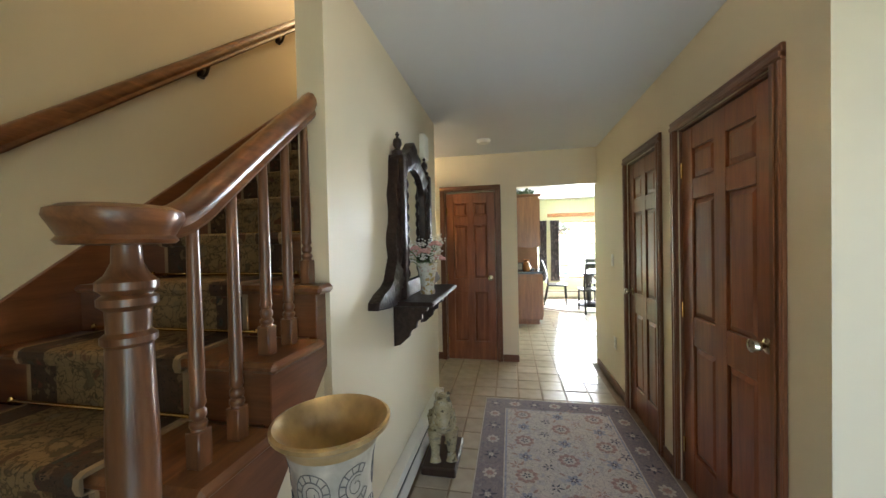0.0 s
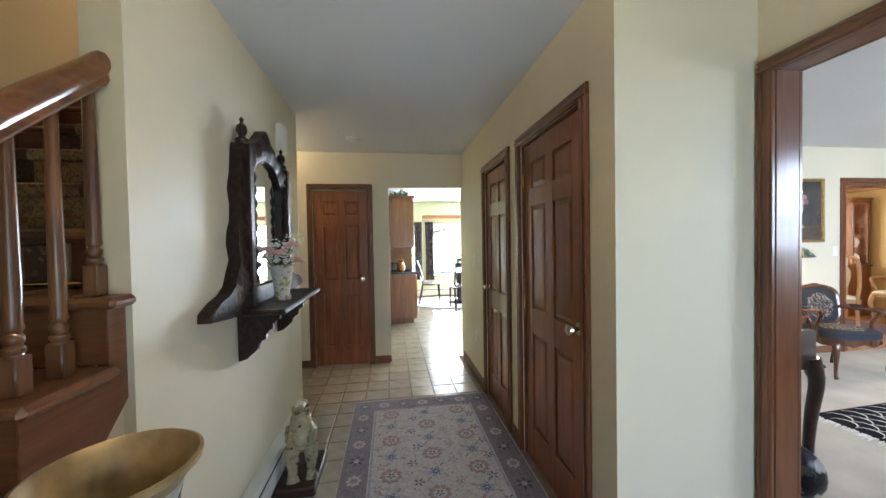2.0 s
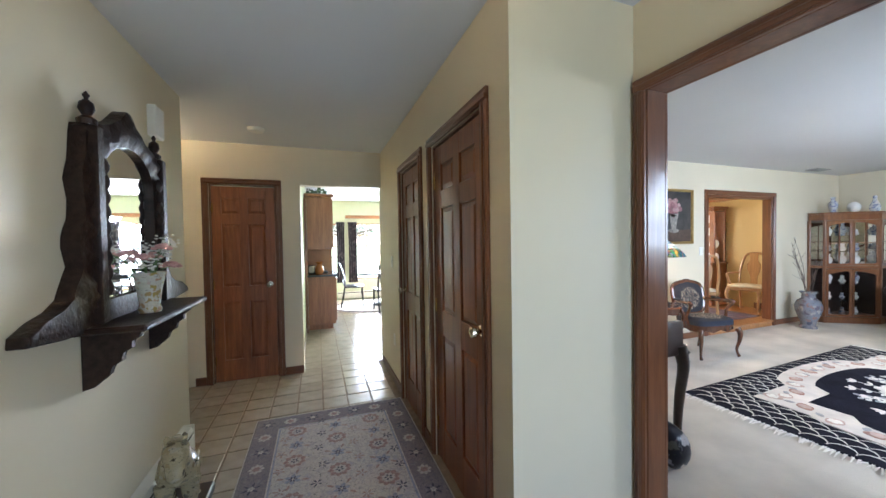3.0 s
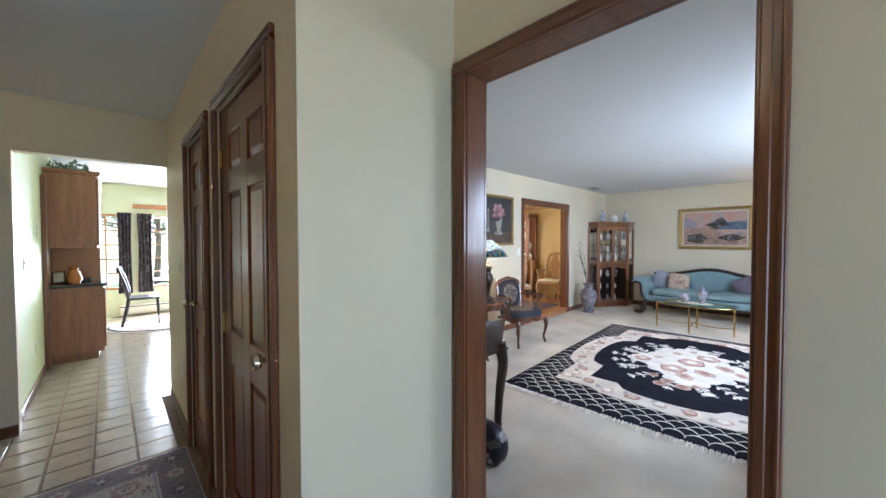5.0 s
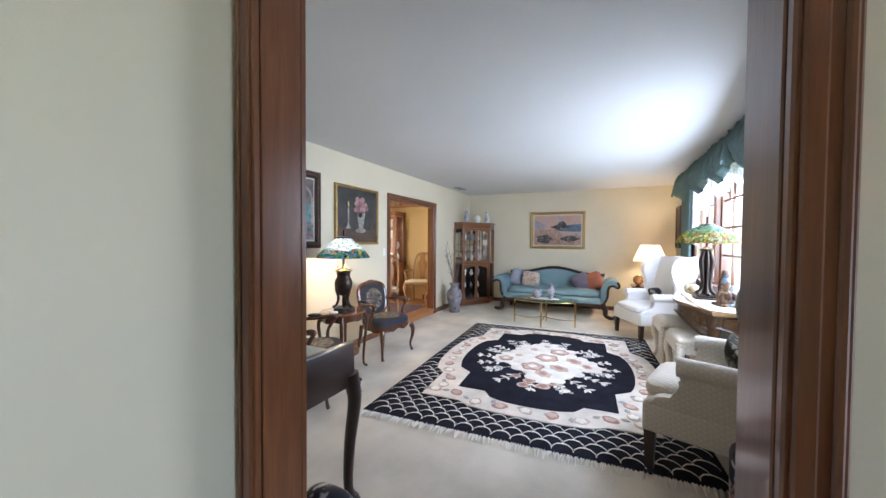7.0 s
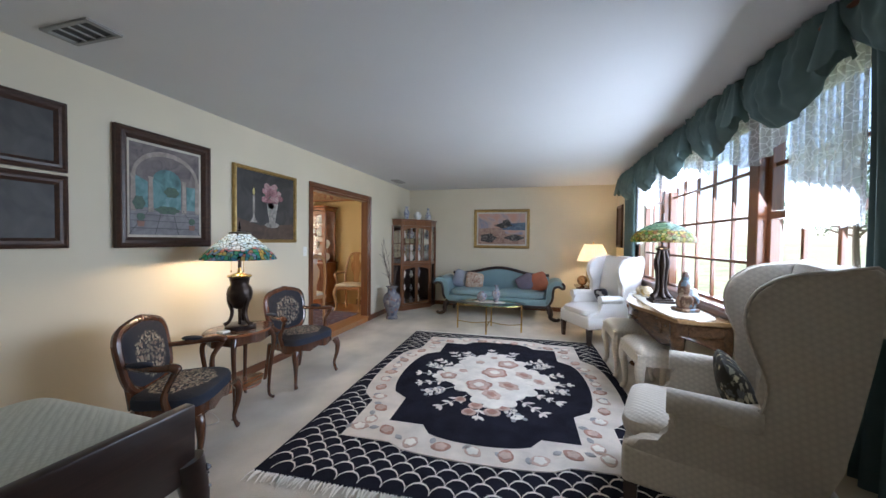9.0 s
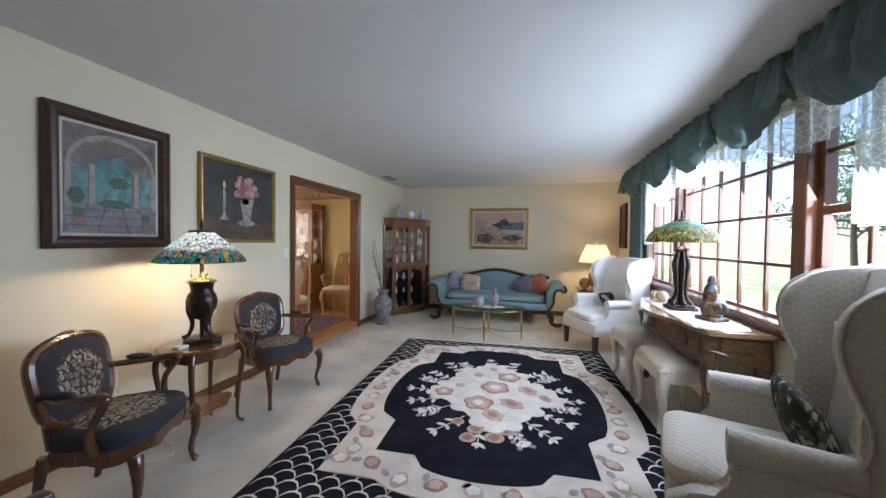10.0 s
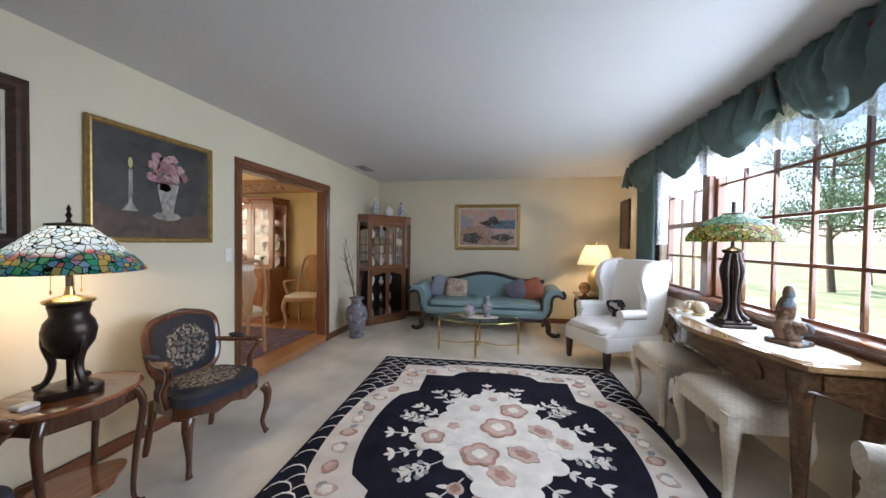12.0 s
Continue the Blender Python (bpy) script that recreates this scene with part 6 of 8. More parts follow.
lathe(bm, [(0.16, 0), (0.18, 0.02), (0.185, 0.30), (0.175, 0.33), (0.16, 0.345), (0.0, 0.35)], 28)
fb = part("floral_hassock", bm, FLORAL, None, smooth=True)
fb.location = (3.93, 0.10, 0)
tagged(fb, "round dark floral hassock beside the wing chair", "hassock")

# ---- pictures ----
GOLD = plain("gilt_frame", (0.42, 0.28, 0.10), 0.35, 0.6, var=0.25, scale=30, bump=0.3)
DKFRAME = wood("dark_picture_frame", (0.03, 0.014, 0.009), (0.085, 0.04, 0.024), 0.4, 0, 5)
LINEN = plain("linen_mat", (0.52, 0.48, 0.40), 0.9, bump=0.4, fine=200)


def picture(name, label, m, w, h, fw_, frame_mat, mat_w=0.0, paint=None, depth=0.03):
    """A framed picture in its own plane: x across, z up, its face towards -y, centred."""
    ob = thing(name, label, "picture")
    ob.matrix_basis = m
    bm = bmesh.new()
    prof = [(0.0, 0.0), (0.0, depth * 0.75), (0.25, depth), (0.45, depth * 0.8), (0.7, depth * 0.85), (1.0, depth * 0.4), (1.0, 0.0)]
    rings = []
    for sx, sz in ((-1, -1), (1, -1), (1, 1), (-1, 1)):
        rings.append([(sx * (w / 2 - fw_ * t), -d, sz * (h / 2 - fw_ * t)) for t, d in prof])
    loft(bm, rings, closed=True)
    part("frame", bm, frame_mat, ob)
    iw, ih = w / 2 - fw_, h / 2 - fw_
    if mat_w:
        part("liner", boxes((-iw, -0.011, -ih, iw, -0.002, ih)), LINEN, ob)
        iw, ih = iw - mat_w, ih - mat_w
    part("canvas", boxes((-iw, -0.0125, -ih, iw, -0.001, ih)), paint[0], ob, "painted canvas")
    return ob, iw, ih


def patch(ob, name, pts, mat, layer):
    bm = bmesh.new()
    prism(bm, pts, 1, -0.0126 - 0.0016 * layer, -0.0111 - 0.0016 * layer)
    return part(name, bm, mat, ob)


def ell(cx, cz, rx, rz_, n=20, w=0.0, k=6):
    return [(cx + rx * (1 + w * math.cos(k * a)) * math.cos(a), cz + rz_ * (1 + w * math.cos(k * a)) * math.sin(a)) for a in (2 * math.pi * i / n for i in range(n))]


def paintmat(name, cols, scale=7.0):
    m, nt, b = nodes_of(name, 0.55)
    v = coords(nt)
    n = node(nt, "ShaderNodeTexNoise", Scale=scale, Detail=8.0, Distortion=1.5)
    nt.links.new(v, n.inputs["Vector"])
    k = len(cols)
    nt.links.new(ramp(nt, n.outputs["Fac"], [(0.3 + 0.4 * i / (k - 1), c) for i, c in enumerate(cols)]), b.inputs["Base Color"])
    bumped(nt, b, n.outputs["Fac"], 0.2, 0.003)
    return m


P_STONE = paintmat("painted_stone", [(0.075, 0.06, 0.06), (0.20, 0.16, 0.15)], 8)
P_PALE = paintmat("painted_pale_stone", [(0.20, 0.165, 0.14), (0.36, 0.30, 0.26)], 14)
P_TEAL = paintmat("painted_teal_sky", [(0.03, 0.075, 0.075), (0.07, 0.18, 0.185), (0.17, 0.30, 0.30)], 7)
P_GREEN = paintmat("painted_foliage", [(0.02, 0.05, 0.035), (0.06, 0.12, 0.07)], 20)
P_DARK = paintmat("painted_dark_ground", [(0.018, 0.017, 0.016), (0.058, 0.052, 0.048)], 4)
P_BROWN = paintmat("painted_table", [(0.05, 0.03, 0.02), (0.11, 0.065, 0.04)], 6)
P_ROSE = paintmat("painted_roses", [(0.13, 0.05, 0.06), (0.36, 0.17, 0.18), (0.50, 0.33, 0.33)], 26)
P_ROSE2 = paintmat("painted_deep_roses", [(0.10, 0.04, 0.05), (0.24, 0.10, 0.11), (0.36, 0.20, 0.20)], 34)
P_ROSE3 = paintmat("painted_pale_roses", [(0.22, 0.11, 0.11), (0.40, 0.24, 0.23), (0.50, 0.38, 0.35)], 34)
P_WHITE = paintmat("painted_china", [(0.12, 0.11, 0.095), (0.27, 0.245, 0.21), (0.40, 0.37, 0.32)], 11)
P_SKY = paintmat("painted_sunset", [(0.52, 0.24, 0.15), (0.46, 0.33, 0.29), (0.12, 0.19, 0.32)], 2.2)
P_SAND = paintmat("painted_sand", [(0.22, 0.12, 0.09), (0.46, 0.32, 0.25)], 9)
P_ROCK = paintmat("painted_rock", [(0.012, 0.012, 0.015), (0.05, 0.045, 0.042), (0.26, 0.23, 0.20)], 16)
P_SEA = paintmat("painted_sea", [(0.04, 0.07, 0.12), (0.14, 0.19, 0.25)], 10)

WP = LY1 - 0.004
a_, iw, ih = picture("garden_arch_painting", "large painting of stone garden arches in dark frame", pose(4.335, WP, 1.72), 0.70, 0.845, 0.075, DKFRAME, 0.018, (P_STONE,), 0.045)
patch(a_, "floor_area", [(-iw, -ih), (iw, -ih), (iw, -ih + 0.2), (-iw, -ih + 0.2)], paintmat("painted_paving", [(0.12, 0.11, 0.12), (0.22, 0.21, 0.22)], 9), 1)
patch(a_, "arch_view", [(x - 0.005, z) for x, z in arch(-0.10, 0.11, -ih + 0.2, 0.08, 0.17)], P_TEAL, 1)
patch(a_, "arch_view", [(-iw + 0.03, -ih + 0.2), (-0.14, -ih + 0.2), (-0.14, 0.06), (-iw + 0.03, 0.10)], P_TEAL, 1)
patch(a_, "arch_view", [(0.15, -ih + 0.2), (iw - 0.03, -ih + 0.2), (iw - 0.03, 0.06), (0.15, 0.06)], P_TEAL, 1)
for x in (-iw + 0.02, -0.12, 0.13, iw - 0.02):
    patch(a_, "column", [(x - 0.018, -ih + 0.17), (x + 0.018, -ih + 0.17), (x + 0.014, 0.08), (x + 0.02, 0.10), (x - 0.02, 0.10), (x - 0.014, 0.08)], P_PALE, 2)
o1, o2 = arch(-iw + 0.01, iw - 0.01, 0.09, 0.10, 0.30, 16)[1:-1], arch(-iw + 0.035, iw - 0.035, 0.09, 0.10, 0.265, 16)[1:-1]
patch(a_, "arch_band", o1 + o2[::-1], P_PALE, 2)
patch(a_, "tree_mass", ell(0.03, 0.0, 0.055, 0.04, 20, 0.1), P_GREEN, 3)
patch(a_, "tree_mass", ell(-0.2, -0.1, 0.04, 0.05, 20, 0.1), P_GREEN, 3)
patch(a_, "tree_mass", ell(0.0, -0.14, 0.09, 0.03, 20, 0.1), P_GREEN, 2)
P_JOINT = paintmat("painted_joint", [(0.05, 0.048, 0.05), (0.09, 0.085, 0.09)], 9)
for z, q in ((-ih + 0.045, 0.006), (-ih + 0.10, 0.005), (-ih + 0.145, 0.004), (-ih + 0.175, 0.003)):
    patch(a_, "paving_joint", [(-iw, z), (iw, z), (iw, z + q), (-iw, z + q)], P_JOINT, 2)
for x in (-0.20, -0.07, 0.06, 0.19):
    patch(a_, "paving_joint", [(x * 1.35, -ih), (x * 1.35 + 0.006, -ih), (x * 0.6 + 0.003, -ih + 0.2), (x * 0.6, -ih + 0.2)], P_JOINT, 2)
for x, z in ((-0.19, -0.20), (0.19, -0.22)):
    patch(a_, "topiary", ell(x, z, 0.027, 0.027, 16, 0.08), P_GREEN, 4)
    patch(a_, "pot", [(x - 0.02, z - 0.07), (x + 0.02, z - 0.07), (x + 0.026, z - 0.03), (x - 0.026, z - 0.03)], paintmat("painted_clay", [(0.16, 0.07, 0.05), (0.24, 0.12, 0.08)], 20), 4)

a_, iw, ih = picture("rose_still_life", "dark still life of roses and candle, gilt frame", pose(5.36, WP, 1.705), 0.86, 0.75, 0.035, GOLD, 0.0, (P_DARK,), 0.035)
patch(a_, "table_area", [(-iw, -ih), (iw, -ih), (iw, -0.17), (-0.1, -0.2), (-iw, -0.13)], P_BROWN, 1)
brg = random.Random(6)
patch(a_, "flower_mass", ell(0.06, 0.13, 0.13, 0.10, 40, 0.08, 7), P_GREEN, 1)
for k in range(16):
    q, t = 0.135 * math.sqrt((k + 0.5) / 16), k * 2.4
    patch(a_, "painted_rose", ell(0.06 + q * math.cos(t), 0.125 + 0.85 * q * math.sin(t), 0.034 + 0.012 * brg.random(), 0.032, 14, 0.10, 5), (P_ROSE, P_ROSE2, P_ROSE3)[k % 3], 2 + k % 2)
patch(a_, "painted_vase", [(0.02, -0.17), (0.10, -0.17), (0.13, -0.02), (0.145, 0.04), (-0.02, 0.04), (-0.01, -0.02)], P_WHITE, 3)
patch(a_, "vase_foot", ell(0.06, -0.19, 0.10, 0.03, 24, 0.06, 8), P_WHITE, 2)
patch(a_, "candle", [(-0.20, -0.08), (-0.175, -0.08), (-0.175, 0.10), (-0.20, 0.10)], P_WHITE, 2)
patch(a_, "candlestick", [(-0.24, -0.17), (-0.14, -0.17), (-0.175, -0.12), (-0.18, -0.08), (-0.20, -0.08), (-0.20, -0.12)], P_WHITE, 2)
patch(a_, "flame", ell(-0.188, 0.14, 0.014, 0.035), paintmat("painted_flame", [(0.45, 0.36, 0.10), (0.55, 0.48, 0.2)], 9), 2)

for z0, z1 in ((1.30, 1.735), (1.755, 2.17)):
    picture("small_dark_picture", "small picture in black frame, one of two stacked", pose(3.55, WP, (z0 + z1) / 2), 0.39, z1 - z0, 0.06, DKFRAME, 0, (P_DARK,))
a_, iw, ih = picture("seascape_painting", "rocky seashore painting in a gilt frame above the sofa", pose(LX1 - 0.004, 1.84, 1.625, 0, 0, -90), 1.12, 0.79, 0.055, GOLD, 0.03, (P_SKY,), 0.04)
patch(a_, "sea", [(-0.05, -0.02), (iw, -0.03), (iw, 0.13), (0.05, 0.10)], P_SEA, 1)
patch(a_, "sand", [(-iw, -ih), (iw, -ih), (iw, -0.12), (0.1, -0.1), (0.0, 0.03), (-iw, 0.0)], P_SAND, 1)
patch(a_, "rock", ell(-0.27, -0.19, 0.16, 0.09, 24, 0.12, 5), P_ROCK, 2)
patch(a_, "rock", ell(0.26, -0.18, 0.18, 0.06, 24, 0.14, 4), P_ROCK, 2)
patch(a_, "rock", ell(0.04, 0.07, 0.16, 0.05, 24, 0.16, 4), P_ROCK, 2)
patch(a_, "rock", ell(0.1, 0.12, 0.08, 0.07, 24, 0.1, 5), P_ROCK, 3)
picture("corner_painting", "narrow dark landscape painting in wooden frame near the curtain", pose(9.17, LY0 + 0.004, 1.66, 0, 0, 180), 0.42, 0.75, 0.05, DKFRAME, 0.0, (P_BROWN,), 0.035)

# ---- curtains ----
def cloth(name, col, trans=0.25, rough=0.75, lace=0.0, scale=60.0):
    m, nt, b = nodes_of(name, rough, 0, 0.25)
    out_ = nt.nodes["Material Output"]
    v = coords(nt)
    n = node(nt, "ShaderNodeTexNoise", Scale=3.0, Detail=4.0)
    f = node(nt, "ShaderNodeTexNoise", Scale=220.0, Detail=2.0)
    nt.links.new(v, n.inputs["Vector"])
    nt.links.new(v, f.inputs["Vector"])
    c = ramp(nt, n.outputs["Fac"], [(0.3, tuple(x * 0.85 for x in col)), (0.7, tuple(min(1, x * 1.12) for x in col))])
    nt.links.new(c, b.inputs["Base Color"])
    bumped(nt, b, f.outputs["Fac"], 0.15, 0.002)
    tr = nt.nodes.new("ShaderNodeBsdfTranslucent")
    nt.links.new(c, tr.inputs["Color"])
    mx = nt.nodes.new("ShaderNodeMixShader")
    mx.inputs[0].default_value = trans
    nt.links.new(b.outputs[0], mx.inputs[1])
    nt.links.new(tr.outputs[0], mx.inputs[2])
    last = mx.outputs[0]
    if lace:
        vo = node(nt, "ShaderNodeTexVoronoi", Scale=24.0)
        vo.feature = "DISTANCE_TO_EDGE"
        nt.links.new(v, vo.inputs["Vector"])
        mesh_ = node(nt, "ShaderNodeTexNoise", Scale=34.0, Detail=2.0)
        nt.links.new(v, mesh_.inputs["Vector"])
        band = ramp(nt, vo.outputs["Distance"], [(0.03, (0.97, 0.97, 0.97)), (0.07, (lace, lace, lace))])
        op = mixed(nt, 0.3, band, ramp(nt, mesh_.outputs["Fac"], [(0.4, (lace, lace, lace)), (0.6, (0.9, 0.9, 0.9))]))
        tp = nt.nodes.new("ShaderNodeBsdfTransparent")
        m2 = nt.nodes.new("ShaderNodeMixShader")
        nt.links.new(op, m2.inputs[0])
        nt.links.new(tp.outputs[0], m2.inputs[1])
        nt.links.new(last, m2.inputs[2])
        last = m2.outputs[0]
    nt.links.new(last, out_.inputs["Surface"])
    return m


VELVET = cloth("teal_velvet", (0.125, 0.185, 0.18), 0.10)
LACE = cloth("white_lace", (0.82, 0.83, 0.84), 0.58, 0.9, 0.5)


def sheet(bm, fn, nu, nv):
    g = [[bm.verts.new(fn(i / nu, j / nv)) for j in range(nv + 1)] for i in range(nu + 1)]
    for i in range(nu):
        for j in range(nv):
            bm.faces.new((g[i][j], g[i + 1][j], g[i + 1][j + 1], g[i][j + 1]))


def thick(ob, t):
    md = ob.modifiers.new("thickness", "SOLIDIFY")
    md.thickness = t
    md.offset = 0
    return ob


VX0, VX1 = 3.45, 8.67
val = thing("window_valance", "teal velvet valance gathered in deep swags on a rod", "valance")
bm = bmesh.new()
tube(bm, [(VX0 - 0.06, LY0 + 0.12, 2.385), (VX1 + 0.06, LY0 + 0.12, 2.385)], 0.014, 10)
for x in (VX0 - 0.06, VX1 + 0.06):
    lathe(bm, [(0.004, -0.03), (0.03, 0.0), (0.004, 0.03)], 10, (x, LY0 + 0.12, 2.385))
part("curtain_rod", bm, TRIM_X, val, "dark wooden curtain rod", smooth=True)
joints = [3.45, 4.27, 5.07, 5.92, 6.78, 7.70, 8.67]
rng = random.Random(11)
for x0, x1 in zip(joints, joints[1:]):
    ph = rng.random() * 6

    def swag(u, v, x0=x0, x1=x1, ph=ph):
        w = x1 - x0
        s = math.sin(math.pi * u)
        drop = 0.18 + 0.25 * s ** 0.8
        pinch = 0.10 * (1 - s) * math.sin(math.pi * v)
        x = x0 + w * (u + (0.5 - u) * 0.10 * v)
        folds = math.sin(9.5 * math.pi * v * (0.55 + 0.45 * s) + 1.2 * u + ph) * 0.036 * min(1, v * 3) * (0.35 + s)
        folds = 0.10 * folds + (0.034 * math.sin(2 * math.pi * 4.4 * w * u + 10.0 * v * (u - 0.5) + ph) + 0.013 * math.sin(2 * math.pi * 9.7 * w * u + 15 * v * (u - 0.5) + 2 * ph)) * (0.25 + 0.75 * math.sin(math.pi * min(1, v + 0.15)))
        gath = 0.018 * math.sin(100 * w * u + ph) * (1 - v) ** 3
        belly = 0.065 * s * math.sin(math.pi * min(1, v * 0.75 + 0.1))
        tuck = -0.05 * max(0, v - 0.85) / 0.15
        return (x + 0.02 * math.sin(7 * v + ph) * s, LY0 + 0.12 + belly + folds + gath + tuck - pinch * 0.2, 2.45 - drop * v + 0.004 * math.sin(100 * w * u) * (1 - v) ** 4)
    bm = bmesh.new()
    sheet(bm, swag, 110, 26)
    thick(part("swag", bm, VELVET, val, smooth=True, sharp=180), 0.006)
    bm = bmesh.new()

    def knot(u, v, x=x1, ph=ph):
        r = 0.015 + 0.055 * v
        a = 2 * math.pi * u
        return (x + r * math.cos(a) * 1.3, LY0 + 0.15 + r * math.sin(a) * (0.8 + 0.25 * math.sin(4 * a + ph)), 2.43 - 0.26 * v + 0.025 * math.sin(3 * a) * v)
    sheet(bm, knot, 22, 8)
    part("tail", bm, VELVET, val, smooth=True, sharp=180)
cur = thing("side_curtain", "teal velvet side curtain hanging to the sill", "curtain", group="side curtains of the window")
bm = bmesh.new()
sheet(bm, lambda u, v: (7.84 + 0.64 * u * (1 - 0.35 * v * (1 - v)), LY0 + 0.085 + 0.028 * math.sin(2 * math.pi * 6 * u + 0.6 * v), 2.38 - 1.98 * v), 60, 16)
thick(part("panel", bm, VELVET, cur, smooth=True, sharp=180), 0.005)
cur = thing("side_curtain", "teal velvet side curtain hanging beside the wing chair", "curtain", group="side curtains of the window")
bm = bmesh.new()
sheet(bm, lambda u, v: (3.56 + 0.62 * u * (1 - 0.25 * v * (1 - v)), LY0 + 0.085 + 0.028 * math.sin(2 * math.pi * 7 * u + 0.6 * v), 2.38 - 1.98 * v), 60, 16)
thick(part("panel", bm, VELVET, cur, smooth=True, sharp=180), 0.005)
sheer = thing("lace_curtain", "white lace sheer curtains with scalloped hem behind the valance", "curtain")
for x0, x1, z0, z1, k in ((4.22, 4.70, 1.45, 0.0, 5), (4.70, 5.42, 1.98, 0.11, 3), (5.42, 6.1, 2.0, 0.07, 3), (6.1, 6.9, 1.98, 0.08, 3), (6.9, 7.6, 1.9, 0.10, 3), (7.6, 8.0, 1.35, 0.0, 4)):
    bm = bmesh.new()

    def lac(u, v, x0=x0, x1=x1, z0=z0, z1=z1, k=k):
        hem = z0 - z1 * math.sin(math.pi * u) + 0.02 * abs(math.sin(14 * u))
        return (x0 + (x1 - x0) * u, LY0 + 0.045 + 0.018 * math.sin(2 * math.pi * k * 2 * u + v), 2.36 - (2.36 - hem) * v)
    sheet(bm, lac, 50, 14)
    part("lace_panel", bm, LACE, sheer, smooth=True, sharp=180)

# ---- outdoors, seen through the window ----
LEAF = plain("leaves", (0.22, 0.32, 0.19), 0.7, var=0.4, scale=2.0, bump=0.2, rand=0.4)
BARK = plain("bark", (0.12, 0.085, 0.06), 0.95, var=0.3, scale=14, bump=0.8, fine=40)


def tree(x, y, h, r, seed, label, low=0.3):
    rg = random.Random(seed)
    ob = thing("tree", label, "tree", (x, y, -0.3), group="trees on the lawn")
    bm = bmesh.new()
    tube(bm, spline([(0, 0, 0), (0.1, 0.05, h * 0.35), (-0.05, 0.1, h * 0.7), (0, 0, h * 0.95)], 4), [0.12 - 0.0085 * i for i in range(13)], 8)
    limbs = []
    for k in range(16):
        a, z = rg.random() * 6.28, h * (low + 0.55 * rg.random())
        l = r * (0.6 + 0.5 * rg.random())
        e = (l * math.cos(a), l * math.sin(a), z + l * (0.1 + 0.4 * rg.random()))
        limbs.append(((0, 0, z), e))
        tube(bm, spline([(0, 0, z), (e[0] * 0.5, e[1] * 0.5, z + (e[2] - z) * 0.3), e], 3), [0.05, 0.045, 0.04, 0.03, 0.02, 0.015, 0.01], 5)
    part("trunk", bm, BARK, ob, smooth=True)
    bm = bmesh.new()
    for _ in range(6000 if h < 6.2 else 2500):
        s, e = limbs[rg.randrange(len(limbs))]
        t = 0.35 + 0.75 * rg.random()
        c = Vector(s).lerp(Vector(e), t) + Vector((rg.gauss(0, 0.26), rg.gauss(0, 0.26), rg.gauss(0, 0.24) + 0.1))
        m = Euler((rg.random() * 6, rg.random() * 6, rg.random() * 6)).to_matrix()
        q = (0.035 + 0.045 * rg.random()) * (1.0 if h < 6.2 else 1.6)
        bm.faces.new([bm.verts.new(c + m @ Vector(p)) for p in ((-q, 0, 0), (0, -q * 0.5, 0.02), (q, 0, 0), (0, q * 0.5, 0.02))])
    tagged(part("crown", bm, LEAF, ob), kind="stuff")
    return ob


for x, y, h, r, s in ((9.2, -10.5, 6.0, 2.8, 1), (13.6, -11.5, 6.1, 2.9, 9), (18.5, -10.0, 6.1, 2.8, 10), (16.5, -16, 7, 3.0, 2), (6.5, -15, 6.5, 2.8, 3), (22, -14, 7, 3.0, 4), (24, -20, 8, 3.4, 5), (11, -17, 7, 3.0, 6), (29, -24, 9, 3.8, 7), (14, -23, 8, 3.4, 8)):
    tree(x, y, h, r, s, "leafy green tree standing on the lawn")
for x, y, h, r, s in ((2.5, 18, 6, 2.6, 21), (-1, 20, 7, 3, 22), (6, 22, 7, 3, 23)):
    tree(x, y, h, r, s, "leafy green tree behind the house")

# ---- corner cabinet ----
cab = thing("corner_cabinet", "walnut corner curio cabinet with arched mirror-backed glass doors", "cabinet", (0, 0, 0))
A, B = Vector((8.57, 3.64, 0)), Vector((9.18, 3.25, 0))
fdir = (B - A).normalized()
fn_ = Vector((-fdir.y, fdir.x, 0)) * -1
FWD = (B - A).length
CM = Matrix(((fdir.x, -fn_.x, 0, A.x), (fdir.y, -fn_.y, 0, A.y), (0, 0, 1, 0), (0, 0, 0, 1)))
WAL = wood("walnut_cabinet", (0.13, 0.05, 0.022), (0.28, 0.12, 0.05), 0.28, 2, 4, 0.4)
plan = [(A.x, 3.83), (A.x, A.y), (B.x, B.y), (9.48, B.y), (9.48, 3.83)]


def grown(pts, g):
    c = Vector((9.48, 3.83))
    return [tuple(Vector(p) + (Vector((min(0, p[0] - 9.47), min(0, p[1] - 3.82))).normalized() * g if (p[0] < 9.47 or p[1] < 3.82) else Vector((0, 0)))) for p in pts]


for nm, z0, z1, g in (("plinth", 0.0, 0.10, 0.015), ("waist", 0.88, 0.925, 0.0), ("cornice", 1.66, 1.76, 0.015)):
    bm = bmesh.new()
    prism(bm, grown(plan, g), 2, z0, z1, bev=0.008)
    part(nm, bm, WAL, cab)
bm = bmesh.new()
prism(bm, grown(plan, 0.04), 2, 1.76, 1.785, bev=0.006)
part("top", bm, WAL, cab)
for p in plan[:4]:
    part("post", boxes((p[0] - 0.018, p[1] - 0.018, 0.1, p[0] + 0.018, p[1] + 0.018, 1.66), bev=0.004), WAL, cab)
bm = bmesh.new()
part("lower_back", boxes((8.58, 3.79, 0.1, 9.475, 3.815, 0.88), (9.45, 3.26, 0.1, 9.465, 3.789, 0.88)), DARK, cab, "dark lower back")
